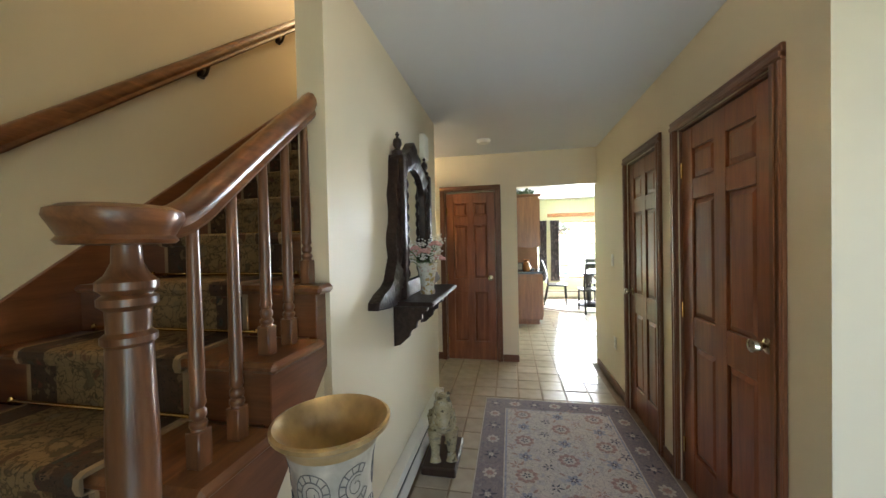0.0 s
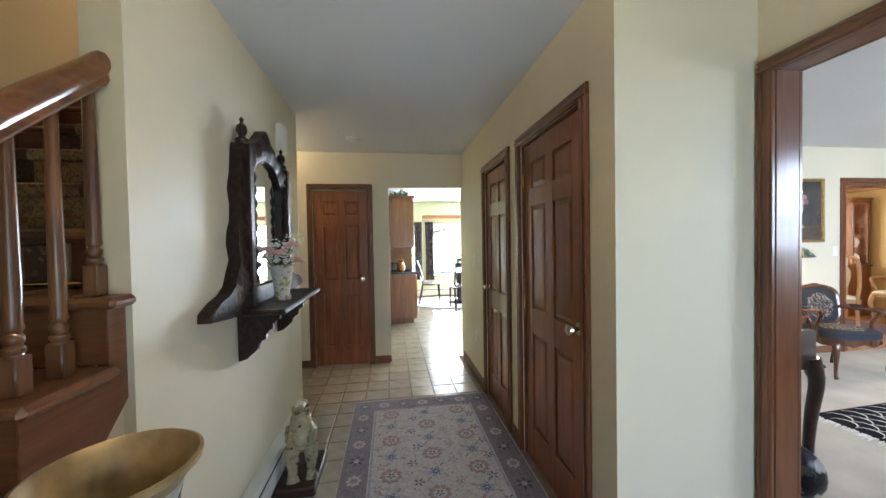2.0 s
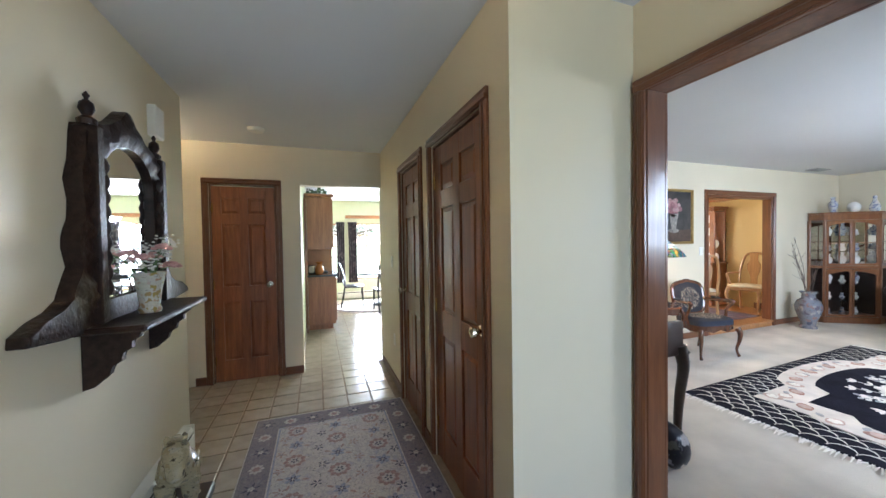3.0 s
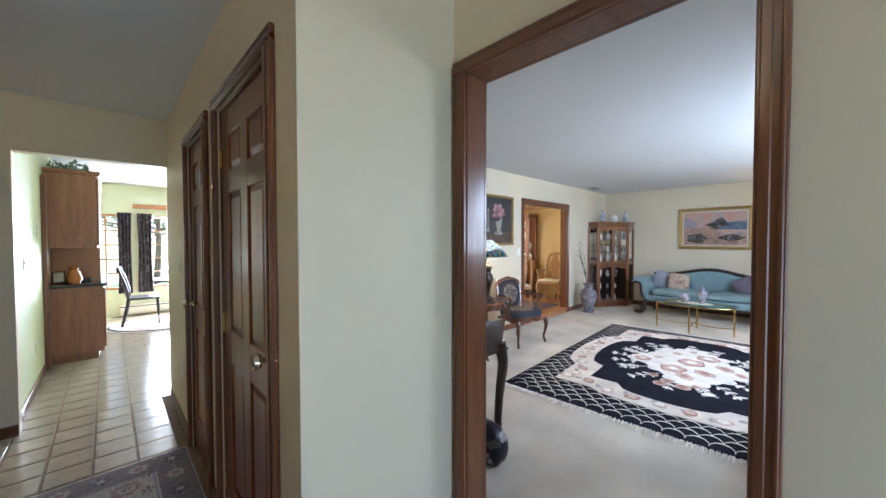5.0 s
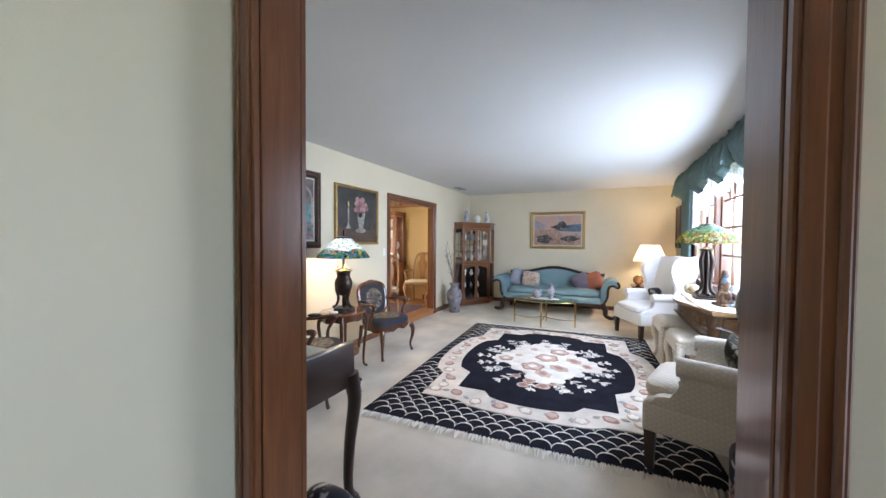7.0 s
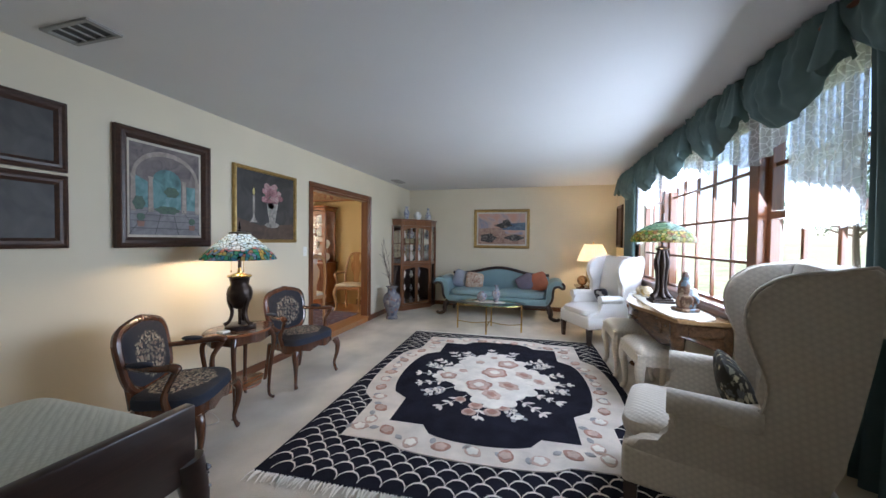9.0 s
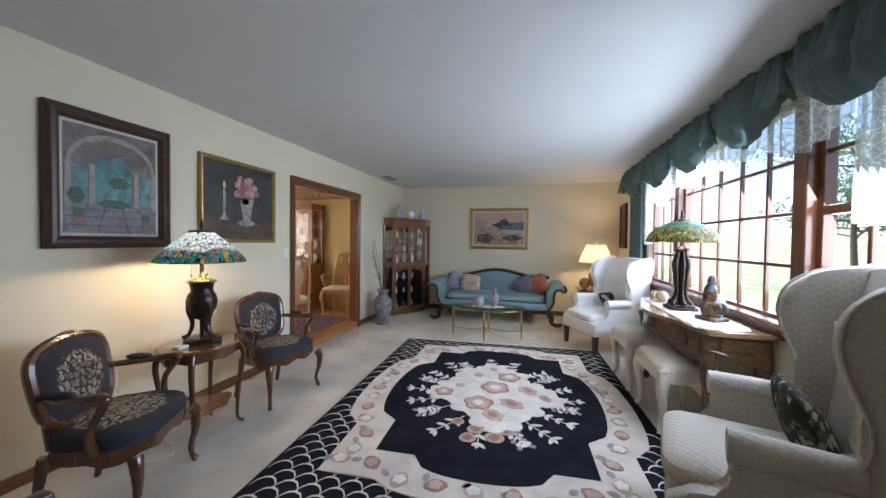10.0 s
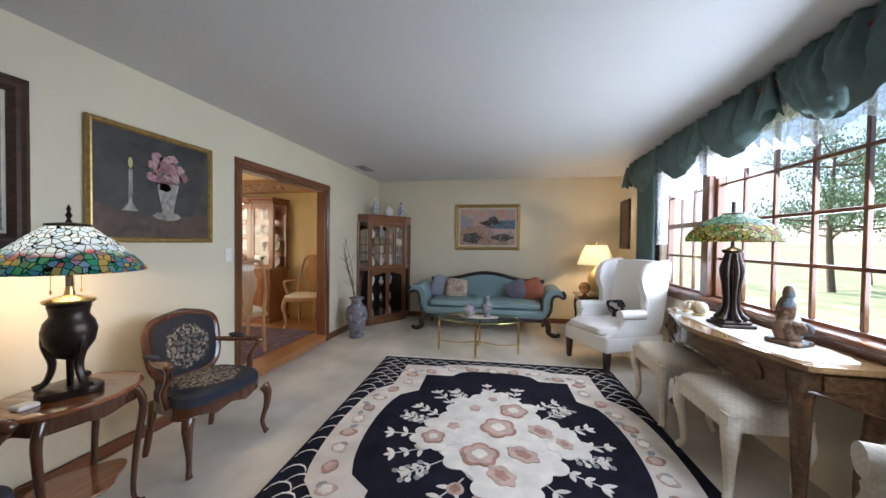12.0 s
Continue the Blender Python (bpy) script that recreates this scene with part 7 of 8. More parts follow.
for a0, a1 in (((8.58, 3.825), (9.475, 3.825)), ((9.475, 3.825), (9.475, 3.26))):
    bm.faces.new([bm.verts.new(p) for p in ((*a0, 0.1), (*a1, 0.1), (*a1, 1.66), (*a0, 1.66))])
part("mirror_back", bm, MIRROR, cab, "mirrored back")
for z in (0.36, 0.62, 1.15, 1.40):
    bm = bmesh.new()
    prism(bm, grown(plan, -0.025), 2, z, z + 0.008)
    part("glass_shelf", bm, GLASS, cab, "glass shelf")
for z0, z1 in ((0.11, 0.875), (0.93, 1.655)):
    for k in range(2):
        u0, u1 = 0.02 + k * (FWD - 0.04) / 2, 0.02 + (k + 1) * (FWD - 0.04) / 2
        w_ = 0.032
        o1 = [(u0 + 0.003, z0), (u1 - 0.003, z0), (u1 - 0.003, z1), (u0 + 0.003, z1)]
        hi = [(u0 + w_ + (u1 - u0 - 2 * w_) * t, z1 - w_ - 0.055 + 0.05 * math.sin(math.pi * (0.5 * t + (0.0 if k == 0 else 0.5)))) for t in (j / 8 for j in range(9))]
        inn = [(u0 + w_, z0 + w_)] + [(u1 - w_, z0 + w_)] + hi[::-1]
        bm = bmesh.new()
        n = 44
        ro, ri = resample([(*q, 0) for q in o1 + o1[:1]], n + 1)[:-1], resample([(*q, 0) for q in inn + inn[:1]], n + 1)[:-1]
        loft(bm, [[(a_.x, -0.012, a_.y), (a_.x, 0.012, a_.y), (b_.x, 0.008, b_.y), (b_.x, -0.008, b_.y)] for a_, b_ in zip(ro, ri)], closed=True)
        dr = part("door", bm, WAL, cab, "arched walnut door frame")
        dr.matrix_basis = CM
        bm = bmesh.new()
        bm.faces.new([bm.verts.new((x, 0.0, z)) for x, z in inn])
        part("pane", bm, GLASS, dr, "glass pane")
        if z0 > 0.5:
            bm = bmesh.new()
            zz = (z0 + z1) / 2
            box(bm, u0 + w_, -0.005, zz - 0.006, u1 - w_, 0.005, zz + 0.006)
            box(bm, (u0 + u1) / 2 - 0.006, -0.005, z0 + w_, (u0 + u1) / 2 + 0.006, 0.005, z1 - w_ - 0.02)
            part("door_lattice", bm, WAL, dr)
WHITECH = plain("white_porcelain", (0.74, 0.72, 0.68), 0.15, var=0.05)
BLUEW = spotted("blue_white_porcelain", (0.62, 0.62, 0.62), [(0.06, 0.09, 0.25), (0.10, 0.14, 0.32), (0.5, 0.52, 0.56)], 40, 0.15, 0.02)
IMARI = spotted("imari_porcelain", (0.30, 0.30, 0.33), [(0.06, 0.07, 0.16), (0.38, 0.14, 0.09), (0.55, 0.52, 0.46), (0.07, 0.08, 0.12)], 30, 0.15, 0.02)


def vessel(name, label, cat, prof, loc, mat, seg=22, k=1.0):
    bm = bmesh.new()
    lathe(bm, [(r * k, z * k) for r, z in prof], seg)
    ob = part(name, bm, mat, None, smooth=True, sharp=50)
    ob.location = loc
    return tagged(ob, label, cat)


BALUSTER = [(0.035, 0), (0.04, 0.01), (0.035, 0.03), (0.06, 0.10), (0.065, 0.14), (0.045, 0.18), (0.025, 0.20), (0.025, 0.24), (0.04, 0.265), (0.035, 0.26), (0.02, 0.25)]
vessel("porcelain_vase", "blue and white porcelain vase on the corner cabinet", "vase", BALUSTER, (8.80, 3.64, 1.786), BLUEW, k=0.95)
vessel("porcelain_jar", "round white porcelain jar on the corner cabinet", "jar", [(0.04, 0), (0.075, 0.05), (0.08, 0.09), (0.06, 0.135), (0.035, 0.15), (0.03, 0.16)], (8.98, 3.47, 1.786), WHITECH)
vessel("porcelain_bottle", "white porcelain bottle with dark stopper on the cabinet", "bottle", [(0.04, 0), (0.062, 0.04), (0.06, 0.09), (0.03, 0.16), (0.02, 0.2), (0.025, 0.22), (0.02, 0.245), (0.004, 0.25)], (9.14, 3.30, 1.786), BLUEW)
rg = random.Random(5)
for z in (0.101, 0.369, 0.629, 0.926, 1.159, 1.409):
    for q in (0.25, 0.5, 0.75):
        c = A.lerp(B, q) + Vector((0.10, 0.15, 0))
        kk = 0.5 + 0.3 * rg.random()
        vessel("curio_ornament", "small porcelain ornament on a shelf of the cabinet", "ornament", BALUSTER if rg.random() < 0.5 else [(0.03, 0), (0.06, 0.05), (0.03, 0.1), (0.035, 0.16), (0.004, 0.17)], (c.x, c.y, z), [WHITECH, BLUEW, IMARI][rg.randrange(3)], 14, kk)

fv = vessel("floor_vase", "tall grey-blue porcelain floor vase with bare branches", "floor vase", [(0.10, 0), (0.105, 0.03), (0.085, 0.05), (0.095, 0.10), (0.15, 0.26), (0.16, 0.34), (0.13, 0.42), (0.08, 0.46), (0.075, 0.52), (0.11, 0.56), (0.10, 0.555), (0.06, 0.50)], (7.93, 3.55, 0), spotted("grey_porcelain", (0.20, 0.21, 0.24), [(0.36, 0.34, 0.32), (0.10, 0.11, 0.15), (0.26, 0.17, 0.16)], 16, 0.2, 0.02), 28)
TWIG = plain("twig_bark", (0.14, 0.11, 0.09), 0.9)
for k in range(8):
    bm = bmesh.new()
    a = rg.random() * 6.28
    l = 0.55 + 0.45 * rg.random()
    pts = spline([(0, 0, 0.35), (0.04 * math.cos(a), 0.04 * math.sin(a), 0.6), (0.11 * math.cos(a + 0.6), 0.11 * math.sin(a + 0.6), 0.5 + 0.5 * l), (0.19 * math.cos(a + 0.2), 0.19 * math.sin(a + 0.2), 0.45 + l)], 4)
    tube(bm, pts, [0.006 - 0.0003 * i for i in range(len(pts))], 5)
    for j in (6, 9, 11):
        e = pts[j] + Vector((rg.gauss(0, 0.06), rg.gauss(0, 0.06), 0.1))
        tube(bm, [pts[j], (pts[j] + e) / 2 + Vector((0.01, 0, 0)), e], [0.003, 0.003, 0.0015], 4)
    part("branch", bm, TWIG, fv, "bare curly branch")

# ---- coffee table ----
ct = thing("coffee_table", "oval glass coffee table on a slim brass frame", "coffee table", (7.66, 1.81, 0))
ct.scale = (1.1, 1.2, 1)
bm = bmesh.new()
prism(bm, [(0.29 * math.cos(a), 0.46 * math.sin(a)) for a in (2 * math.pi * k / 48 for k in range(48))], 2, 0.425, 0.437, bev=0.003)
part("glass_top", bm, glassy("green_tinted_glass", (0.82, 0.92, 0.88)), ct, "oval glass top")
bm = bmesh.new()
tube(bm, [(0.25 * math.cos(a), 0.41 * math.sin(a), 0.414) for a in (2 * math.pi * k / 40 for k in range(40))], 0.011, 8, closed=True)
part("rim", bm, BRASS, ct, smooth=True)
for x, y in ((0.0, 0.41), (0.0, -0.41), (-0.25, 0.0), (0.25, 0.0)):
    bm = bmesh.new()
    tube(bm, [(x, y, 0.41), (x, y, 0.0)], 0.011, 8)
    part("leg", bm, BRASS, ct, smooth=True)
    bm = bmesh.new()
    tube(bm, spline([(x, y, 0.12), (x * 0.5, y * 0.5, 0.10), (0, 0, 0.13)], 4), 0.007, 6)
    part("stretcher", bm, BRASS, ct, smooth=True)
bm = bmesh.new()
prism(bm, [(7.66 + 0.11 * q * math.cos(a), 1.80 + 0.24 * q * math.sin(a)) for a, q in ((2 * math.pi * k / 48, 1 + 0.03 * math.cos(12 * 2 * math.pi * k / 48)) for k in range(48))], 2, 0.4375, 0.440)
tagged(part("doily", bm, LACE_R, None), "white lace doily on the coffee table", "doily")
vessel("cloisonne_jar", "squat dark cloisonne jar on the coffee table", "jar", [(0.035, 0), (0.05, 0.01), (0.075, 0.06), (0.075, 0.10), (0.05, 0.135), (0.03, 0.145), (0.034, 0.16), (0.02, 0.155)], (7.64, 1.92, 0.4405), IMARI)
vessel("cloisonne_vase", "slender cloisonne vase on the coffee table", "vase", BALUSTER, (7.66, 1.70, 0.4405), IMARI, k=0.98)

# ---- end table and lit lamp in the corner ----
et = thing("end_table", "dark wooden end table beside the sofa", "end table", (8.92, 0.20, 0))
part("tabletop", boxes((-0.24, -0.26, 0.575, 0.24, 0.26, 0.60), bev=0.006), CHERRY, et)
part("apron", boxes((-0.21, -0.23, 0.50, 0.21, 0.23, 0.575), bev=0.004), CHERRY, et)
for x in (-0.19, 0.19):
    for y in (-0.21, 0.21):
        bm = bmesh.new()
        cabriole(bm, x, y, 0.52, 1, 0.022, 0.013, 0.02)
        part("leg", bm, CHERRY, et, smooth=True)
l3 = thing("table_lamp", "lit table lamp with white pleated shade and gold base", "table lamp", (8.93, 0.17, 0.601))
l3.scale = (1.32, 1.32, 1.17)
bm = bmesh.new()
lathe(bm, [(0.07, 0), (0.07, 0.02), (0.05, 0.03), (0.08, 0.12), (0.09, 0.20), (0.06, 0.28), (0.03, 0.31), (0.02, 0.33), (0.008, 0.36), (0.008, 0.62)], 22)
part("base", bm, plain("gold_ceramic", (0.48, 0.34, 0.15), 0.28, 0.3, var=0.2), l3, smooth=True)
SHADE = cloth("white_lampshade", (0.90, 0.86, 0.76), 0.75, 0.9)
bm = bmesh.new()
rings = []
for r, z in ((0.20, 0.38), (0.15, 0.53), (0.11, 0.63), (0.107, 0.63), (0.147, 0.53), (0.197, 0.38)):
    rings.append([((r + 0.003 * (k % 2)) * math.cos(2 * math.pi * k / 72), (r + 0.003 * (k % 2)) * math.sin(2 * math.pi * k / 72), z) for k in range(72)])
loft(bm, rings, caps=False, closed=True)
part("shade", bm, SHADE, l3, "white pleated shade")
bm = bmesh.new()
lathe(bm, [(0.006, 0.62), (0.012, 0.65), (0.004, 0.67)], 10)
part("finial", bm, BRASS, l3)
lamp("lamp_bulb", "POINT", (8.93, 0.17, 1.20), 13, WARM, 0.04)
bm = bmesh.new()
lathe(bm, [(0.04, 0), (0.045, 0.012), (0.012, 0.03), (0.012, 0.045)], 16)
pillow(bm, (0, 0, 0.115), (0.03, 0.085, 0.085), 2, 2, 20, 12)
orn = part("round_ornament", bm, plain("copper_gilt", (0.50, 0.28, 0.12), 0.25, 0.8, var=0.3, scale=30), None, smooth=True)
orn.location = (8.74, 0.36, 0.601)
tagged(orn, "round copper ornament on the end table", "ornament")

# ---- ceiling vents, switches, smoke alarm ----
VENT = plain("vent_enamel", (0.30, 0.30, 0.29), 0.5, var=0.05)


def vent(name, x, y, w, l, label):
    ob = thing(name, label, "ceiling vent", (x, y, H))
    part("frame", boxes((-w / 2, -l / 2, -0.012, w / 2, -l / 2 + 0.02, 0), (-w / 2, l / 2 - 0.02, -0.012, w / 2, l / 2, 0), (-w / 2, -l / 2 + 0.02, -0.012, -w / 2 + 0.02, l / 2 - 0.02, 0), (w / 2 - 0.02, -l / 2 + 0.02, -0.012, w / 2, l / 2 - 0.02, 0)), VENT, ob)
    part("backing", boxes((-w / 2 + 0.02, -l / 2 + 0.02, -0.003, w / 2 - 0.02, l / 2 - 0.02, 0)), BLACK, ob)
    for k in range(5):
        y_ = -l / 2 + 0.03 + (l - 0.06) * k / 4
        part("slat", boxes((-w / 2 + 0.02, y_ - 0.004, -0.011, w / 2 - 0.02, y_ + 0.004, -0.003)), VENT, ob)


vent("ceiling_vent", 8.33, 3.62, 0.36, 0.15, "grey slatted vent in the living room ceiling")
vent("ceiling_vent", 3.60, 3.42, 0.16, 0.36, "grey slatted vent in the living room ceiling")


def wall_plate(name, label, cat, m, toggles=1, w=0.07, h=0.115):
    ob = thing(name, label, cat)
    ob.matrix_basis = m
    part("plate", boxes((-w / 2, -0.006, -h / 2, w / 2, 0, h / 2), bev=0.002), WHITEPL, ob)
    for k in range(toggles):
        z = 0 if toggles == 1 else (-0.022 + 0.044 * k)
        part("toggle", boxes((-0.006 - 0.006 * (toggles > 1), -0.012, z - 0.012, 0.006 + 0.006 * (toggles > 1), -0.006, z + 0.012), bev=0.002), WHITEPL, ob)


wall_plate("light_switch", "cream light switch on the hall wall", "light switch", pose(1.57, 3.95, 1.22, 0, 0, -90))
wall_plate("wall_outlet", "cream power outlet on the hall wall", "power outlet", pose(1.57, 3.89, 0.44, 0, 0, -90), 2)
wall_plate("light_switch", "light switch on the living room wall", "light switch", pose(5.98, LY1, 1.22))
wall_plate("wall_outlet", "power outlet low on the living room wall", "power outlet", pose(4.32, LY1, 0.42), 2)
wall_plate("light_switch", "light switch on the passage wall", "light switch", pose(0.66, 5.2, 1.22, 0, 0, 90))
wall_plate("wall_outlet", "power outlet on the passage wall", "power outlet", pose(0.66, 5.7, 0.4, 0, 0, 90), 2)
wall_plate("thermostat", "white thermostat on the passage wall", "thermostat", pose(0.66, 6.05, 1.5, 0, 0, 90), 1, 0.08, 0.12)
ch = thing("door_chime", "white door chime box high on the hall wall", "door chime", (-0.03, 2.90, 2.13))
part("cover", boxes((0, -0.06, -0.09, 0.045, 0.06, 0.09), bev=0.008), WHITEPL, ch)
bm = bmesh.new()
lathe(bm, [(0.07, 0), (0.07, -0.015), (0.055, -0.032), (0.0, -0.035)], 24)
sd = part("smoke_alarm", bm, WHITEPL, None, smooth=True)
sd.location = (0.36, 3.96, H)
tagged(sd, "round white smoke alarm on the hall ceiling", "smoke alarm")

# ---- ceiling lights of the foyer and the side hall ----
OPAL = cloth("opal_glass", (0.9, 0.87, 0.8), 0.8, 0.3)
for x, y, e in ((0.80, 0.92, 2.6), (-0.75, 3.95, 3.0)):
    cl = thing("ceiling_lamp", "opal glass ceiling lamp on a short brass stem", "ceiling lamp", (x, y, H), group="hall ceiling lamps")
    bm = bmesh.new()
    lathe(bm, [(0.06, 0.0), (0.055, -0.02), (0.012, -0.03), (0.012, -0.12), (0.02, -0.14)], 28)
    part("stem", bm, BRASS, cl, "brass ceiling rose and stem", smooth=True)
    bm = bmesh.new()
    rings = [[(r * math.cos(2 * math.pi * k / 28), r * math.sin(2 * math.pi * k / 28), z) for k in range(28)] for r, z in ((0.16, -0.20), (0.15, -0.24), (0.11, -0.275), (0.05, -0.292), (0.002, -0.295))]
    loft(bm, rings, caps=False)
    part("bowl", bm, OPAL, cl, "opal glass bowl", smooth=True)
    lamp("lamp_bulb", "POINT", (x, y, H - 0.20), e, (1.0, 0.80, 0.50), 0.04)

# ---- hall ornaments ----
URN_M = plain("carved_urn", (0.50, 0.46, 0.39), 0.38, var=0.3, scale=16, bump=0.3, fine=60)
GILT_IN = plain("mottled_gold_glaze", (0.46, 0.32, 0.15), 0.28, 0.3, var=0.45, scale=9, bump=0.1)
urn = thing("floor_urn", "tall carved cream and grey urn with gilded rim", "urn", (0.165, 1.165, 0))
urn.scale = (0.87, 0.87, 1.085)
bm = bmesh.new()
lathe(bm, [(0.13, 0), (0.135, 0.03), (0.10, 0.06), (0.075, 0.12), (0.10, 0.18), (0.15, 0.32), (0.16, 0.42), (0.14, 0.54), (0.115, 0.64), (0.108, 0.74), (0.115, 0.82), (0.13, 0.86)], 40)
bm.faces.ensure_lookup_table()
bmesh.ops.delete(bm, geom=[f for f in bm.faces if len(f.verts) > 4 and f.calc_center_median().z > 0.5], context="FACES_ONLY")
part("body", bm, URN_M, urn, smooth=True)
INK = plain("engraved_grey", (0.13, 0.125, 0.12), 0.5, var=0.3, scale=50)
URN_R = [(0.10, 0.18), (0.15, 0.32), (0.16, 0.42), (0.14, 0.54), (0.115, 0.64), (0.108, 0.74), (0.115, 0.82), (0.13, 0.86)]


def on_urn(a, z):
    r = np.interp(z, [q[1] for q in URN_R], [q[0] for q in URN_R]) + 0.0008
    return (r * math.cos(a), r * math.sin(a), z)


for row in range(6):
    for c in range(6):
        a0, z0 = 2 * math.pi * (c + 0.5 * (row % 2)) / 6, 0.26 + row * 0.105
        ro, tl = (0.052, 0.048)[row % 2], 0.9 * (-1) ** (row + c)
        ra = ro / np.interp(z0, [q[1] for q in URN_R], [q[0] for q in URN_R])
        bm = bmesh.new()
        for f in (1.0, 0.62):
            tube(bm, [on_urn(a0 + ra * f * math.cos(t), z0 + ro * f * math.sin(t)) for t in (tl + 4.9 * k / 16 for k in range(17))], 0.0016, 4)
        for k in range(11):
            t = tl + 4.9 * k / 10
            tube(bm, [on_urn(a0 + ra * f * math.cos(t), z0 + ro * f * math.sin(t)) for f in (0.64, 0.98)], 0.0016, 4)
        tube(bm, [on_urn(a0 + ra * (0.5 - 0.03 * k) * math.cos(t), z0 + ro * (0.5 - 0.03 * k) * math.sin(t)) for k, t in enumerate(tl + 0.7 * j for j in range(12))], 0.0013, 4)
        part("carved_scroll", bm, INK, urn, "dark engraved scroll")
bm = bmesh.new()
rings = []
for r, z in ((0.12, 0.845), (0.145, 0.878), (0.166, 0.893), (0.167, 0.903), (0.158, 0.906), (0.14, 0.89), (0.118, 0.85), (0.105, 0.78), (0.10, 0.66), (0.0, 0.65)):
    rings.append([(max(r, 0.001) * math.cos(2 * math.pi * k / 40), max(r, 0.001) * math.sin(2 * math.pi * k / 40), z) for k in range(40)])
loft(bm, rings, caps=False)
part("rim", bm, GILT_IN, urn, "mottled gold flared rim", smooth=True)

bm = bmesh.new()
pillow(bm, (0, 0, 0.27), (0.058, 0.13, 0.068), 2.2, 2.2, 24, 12)
for x in (-0.035, 0.035):
    for y in (-0.085, 0.085):
        tube(bm, spline([(x, y, 0.25), (x, y * 1.05, 0.16), (x, y * 1.0, 0.09), (x, y * 1.05, 0.045)], 3), [0.032, 0.03, 0.027, 0.024, 0.02, 0.018, 0.018, 0.02, 0.022, 0.026], 10)
tube(bm, spline([(0, -0.09, 0.28), (0, -0.125, 0.36), (0, -0.12, 0.42), (0, -0.135, 0.44)], 4), [0.058, 0.056, 0.053, 0.05, 0.046, 0.044, 0.042, 0.04, 0.038, 0.036, 0.034, 0.033, 0.03], 12)
tube(bm, spline([(0, -0.11, 0.44), (0, -0.155, 0.40), (0, -0.185, 0.335), (0, -0.19, 0.31)], 3), [0.036, 0.038, 0.037, 0.034, 0.03, 0.027, 0.025, 0.024, 0.02, 0.014], 12)
for x in (-0.02, 0.02):
    tube(bm, [(x, -0.115, 0.455), (x * 1.2, -0.11, 0.485), (x * 1.2, -0.11, 0.50)], [0.012, 0.01, 0.002], 6)
for k in range(9):
    t = k / 8
    pillow(bm, (0.0, -0.085 + 0.05 * t, 0.46 - 0.15 * t), (0.02, 0.018, 0.025), 2, 2, 10, 6)
tube(bm, spline([(0, 0.12, 0.30), (0, 0.165, 0.27), (0, 0.16, 0.17)], 4), [0.02, 0.02, 0.019, 0.018, 0.017, 0.015, 0.012, 0.009, 0.005], 8)
box(bm, -0.06, -0.1, 0.285, 0.06, 0.07, 0.30, bev=0.006)
hs = part("horse_statue", bm, spotted("jade_gold_glaze", (0.36, 0.30, 0.18), [(0.44, 0.38, 0.25), (0.28, 0.21, 0.10), (0.04, 0.035, 0.022), (0.40, 0.36, 0.26)], 34, 0.16, 0.15, cut=0.42), None, smooth=True)
hs.matrix_basis = pose(0.155, 2.575, 0.012, 0, 0, 14) @ Matrix.Diagonal((1.45, 1.1, 0.98, 1))
tagged(hs, "ornate pale celadon and gold glazed horse statue on black plinth", "statue")
pl = part("statue_plinth", boxes((0.05, 2.40, 0.0, 0.265, 2.77, 0.055), bev=0.008), DARK, None)
tagged(pl, "black wooden plinth under the horse statue", "plinth")

fvz = vessel("flower_vase", "painted porcelain vase of pink flowers on the shelf", "vase", [(0.035, 0), (0.038, 0.012), (0.032, 0.03), (0.04, 0.09), (0.05, 0.14), (0.056, 0.155), (0.05, 0.15), (0.03, 0.10)], (0.115, 2.42, 1.1125), spotted("floral_porcelain", (0.62, 0.58, 0.48), [(0.40, 0.30, 0.10), (0.5, 0.28, 0.22), (0.64, 0.62, 0.55)], 42, 0.2, 0.02), 24)
PINK = plain("pink_petal", (0.66, 0.36, 0.33), 0.7, var=0.2)
WHT = plain("white_petal", (0.72, 0.70, 0.64), 0.7, var=0.1)
STEM = plain("flower_stem", (0.10, 0.17, 0.06), 0.8)
fvz.scale = (1.2, 1.2, 1.2)
rg = random.Random(8)
for k in range(26):
    a, rr = rg.random() * 6.28, 0.02 + 0.09 * rg.random()
    c = 1.15 * Vector((rr * math.cos(a), rr * math.sin(a) * 1.15, 0.17 + 0.09 * rg.random() - rr * 0.3))
    bm = bmesh.new()
    if k < 7:
        for j in range(14):
            t = j * 2.4
            q = 0.006 + 0.0016 * j
            pillow(bm, c + Vector((q * math.cos(t), q * math.sin(t), 0.012 - 0.0012 * j)), (0.012, 0.012, 0.007), 2, 2, 8, 5)
        part("pink_bloom", bm, PINK, fvz, "pink carnation bloom", smooth=True)
    else:
        for j in range(16):
            o_ = Vector((rg.gauss(0, 0.016), rg.gauss(0, 0.016), rg.gauss(0, 0.012)))
            pillow(bm, c + o_, (0.0055, 0.0055, 0.004), 2, 2, 6, 4)
        tagged(part("white_spray", bm, WHT, fvz, "spray of tiny white flowers"), kind="stuff")
    bm = bmesh.new()
    tube(bm, [(0, 0, 0.10), c * 0.6 + Vector((0, 0, 0.06)), c], 0.0018, 4)
    part("stem", bm, STEM, fvz)

# ---- dining room, through the cased opening ----
DRUG = spotted("dining_rug", (0.14, 0.09, 0.10), [(0.22, 0.18, 0.19), (0.10, 0.09, 0.14), (0.26, 0.14, 0.11)], 12, 0.95, 0.3)
dr_ = part("dining_rug", boxes((5.2, 4.08, DZ, 7.75, 6.9, DZ + 0.012), bev=0.003), DRUG, None)
tagged(dr_, "faded red and blue oriental rug under the dining chairs", "rug")
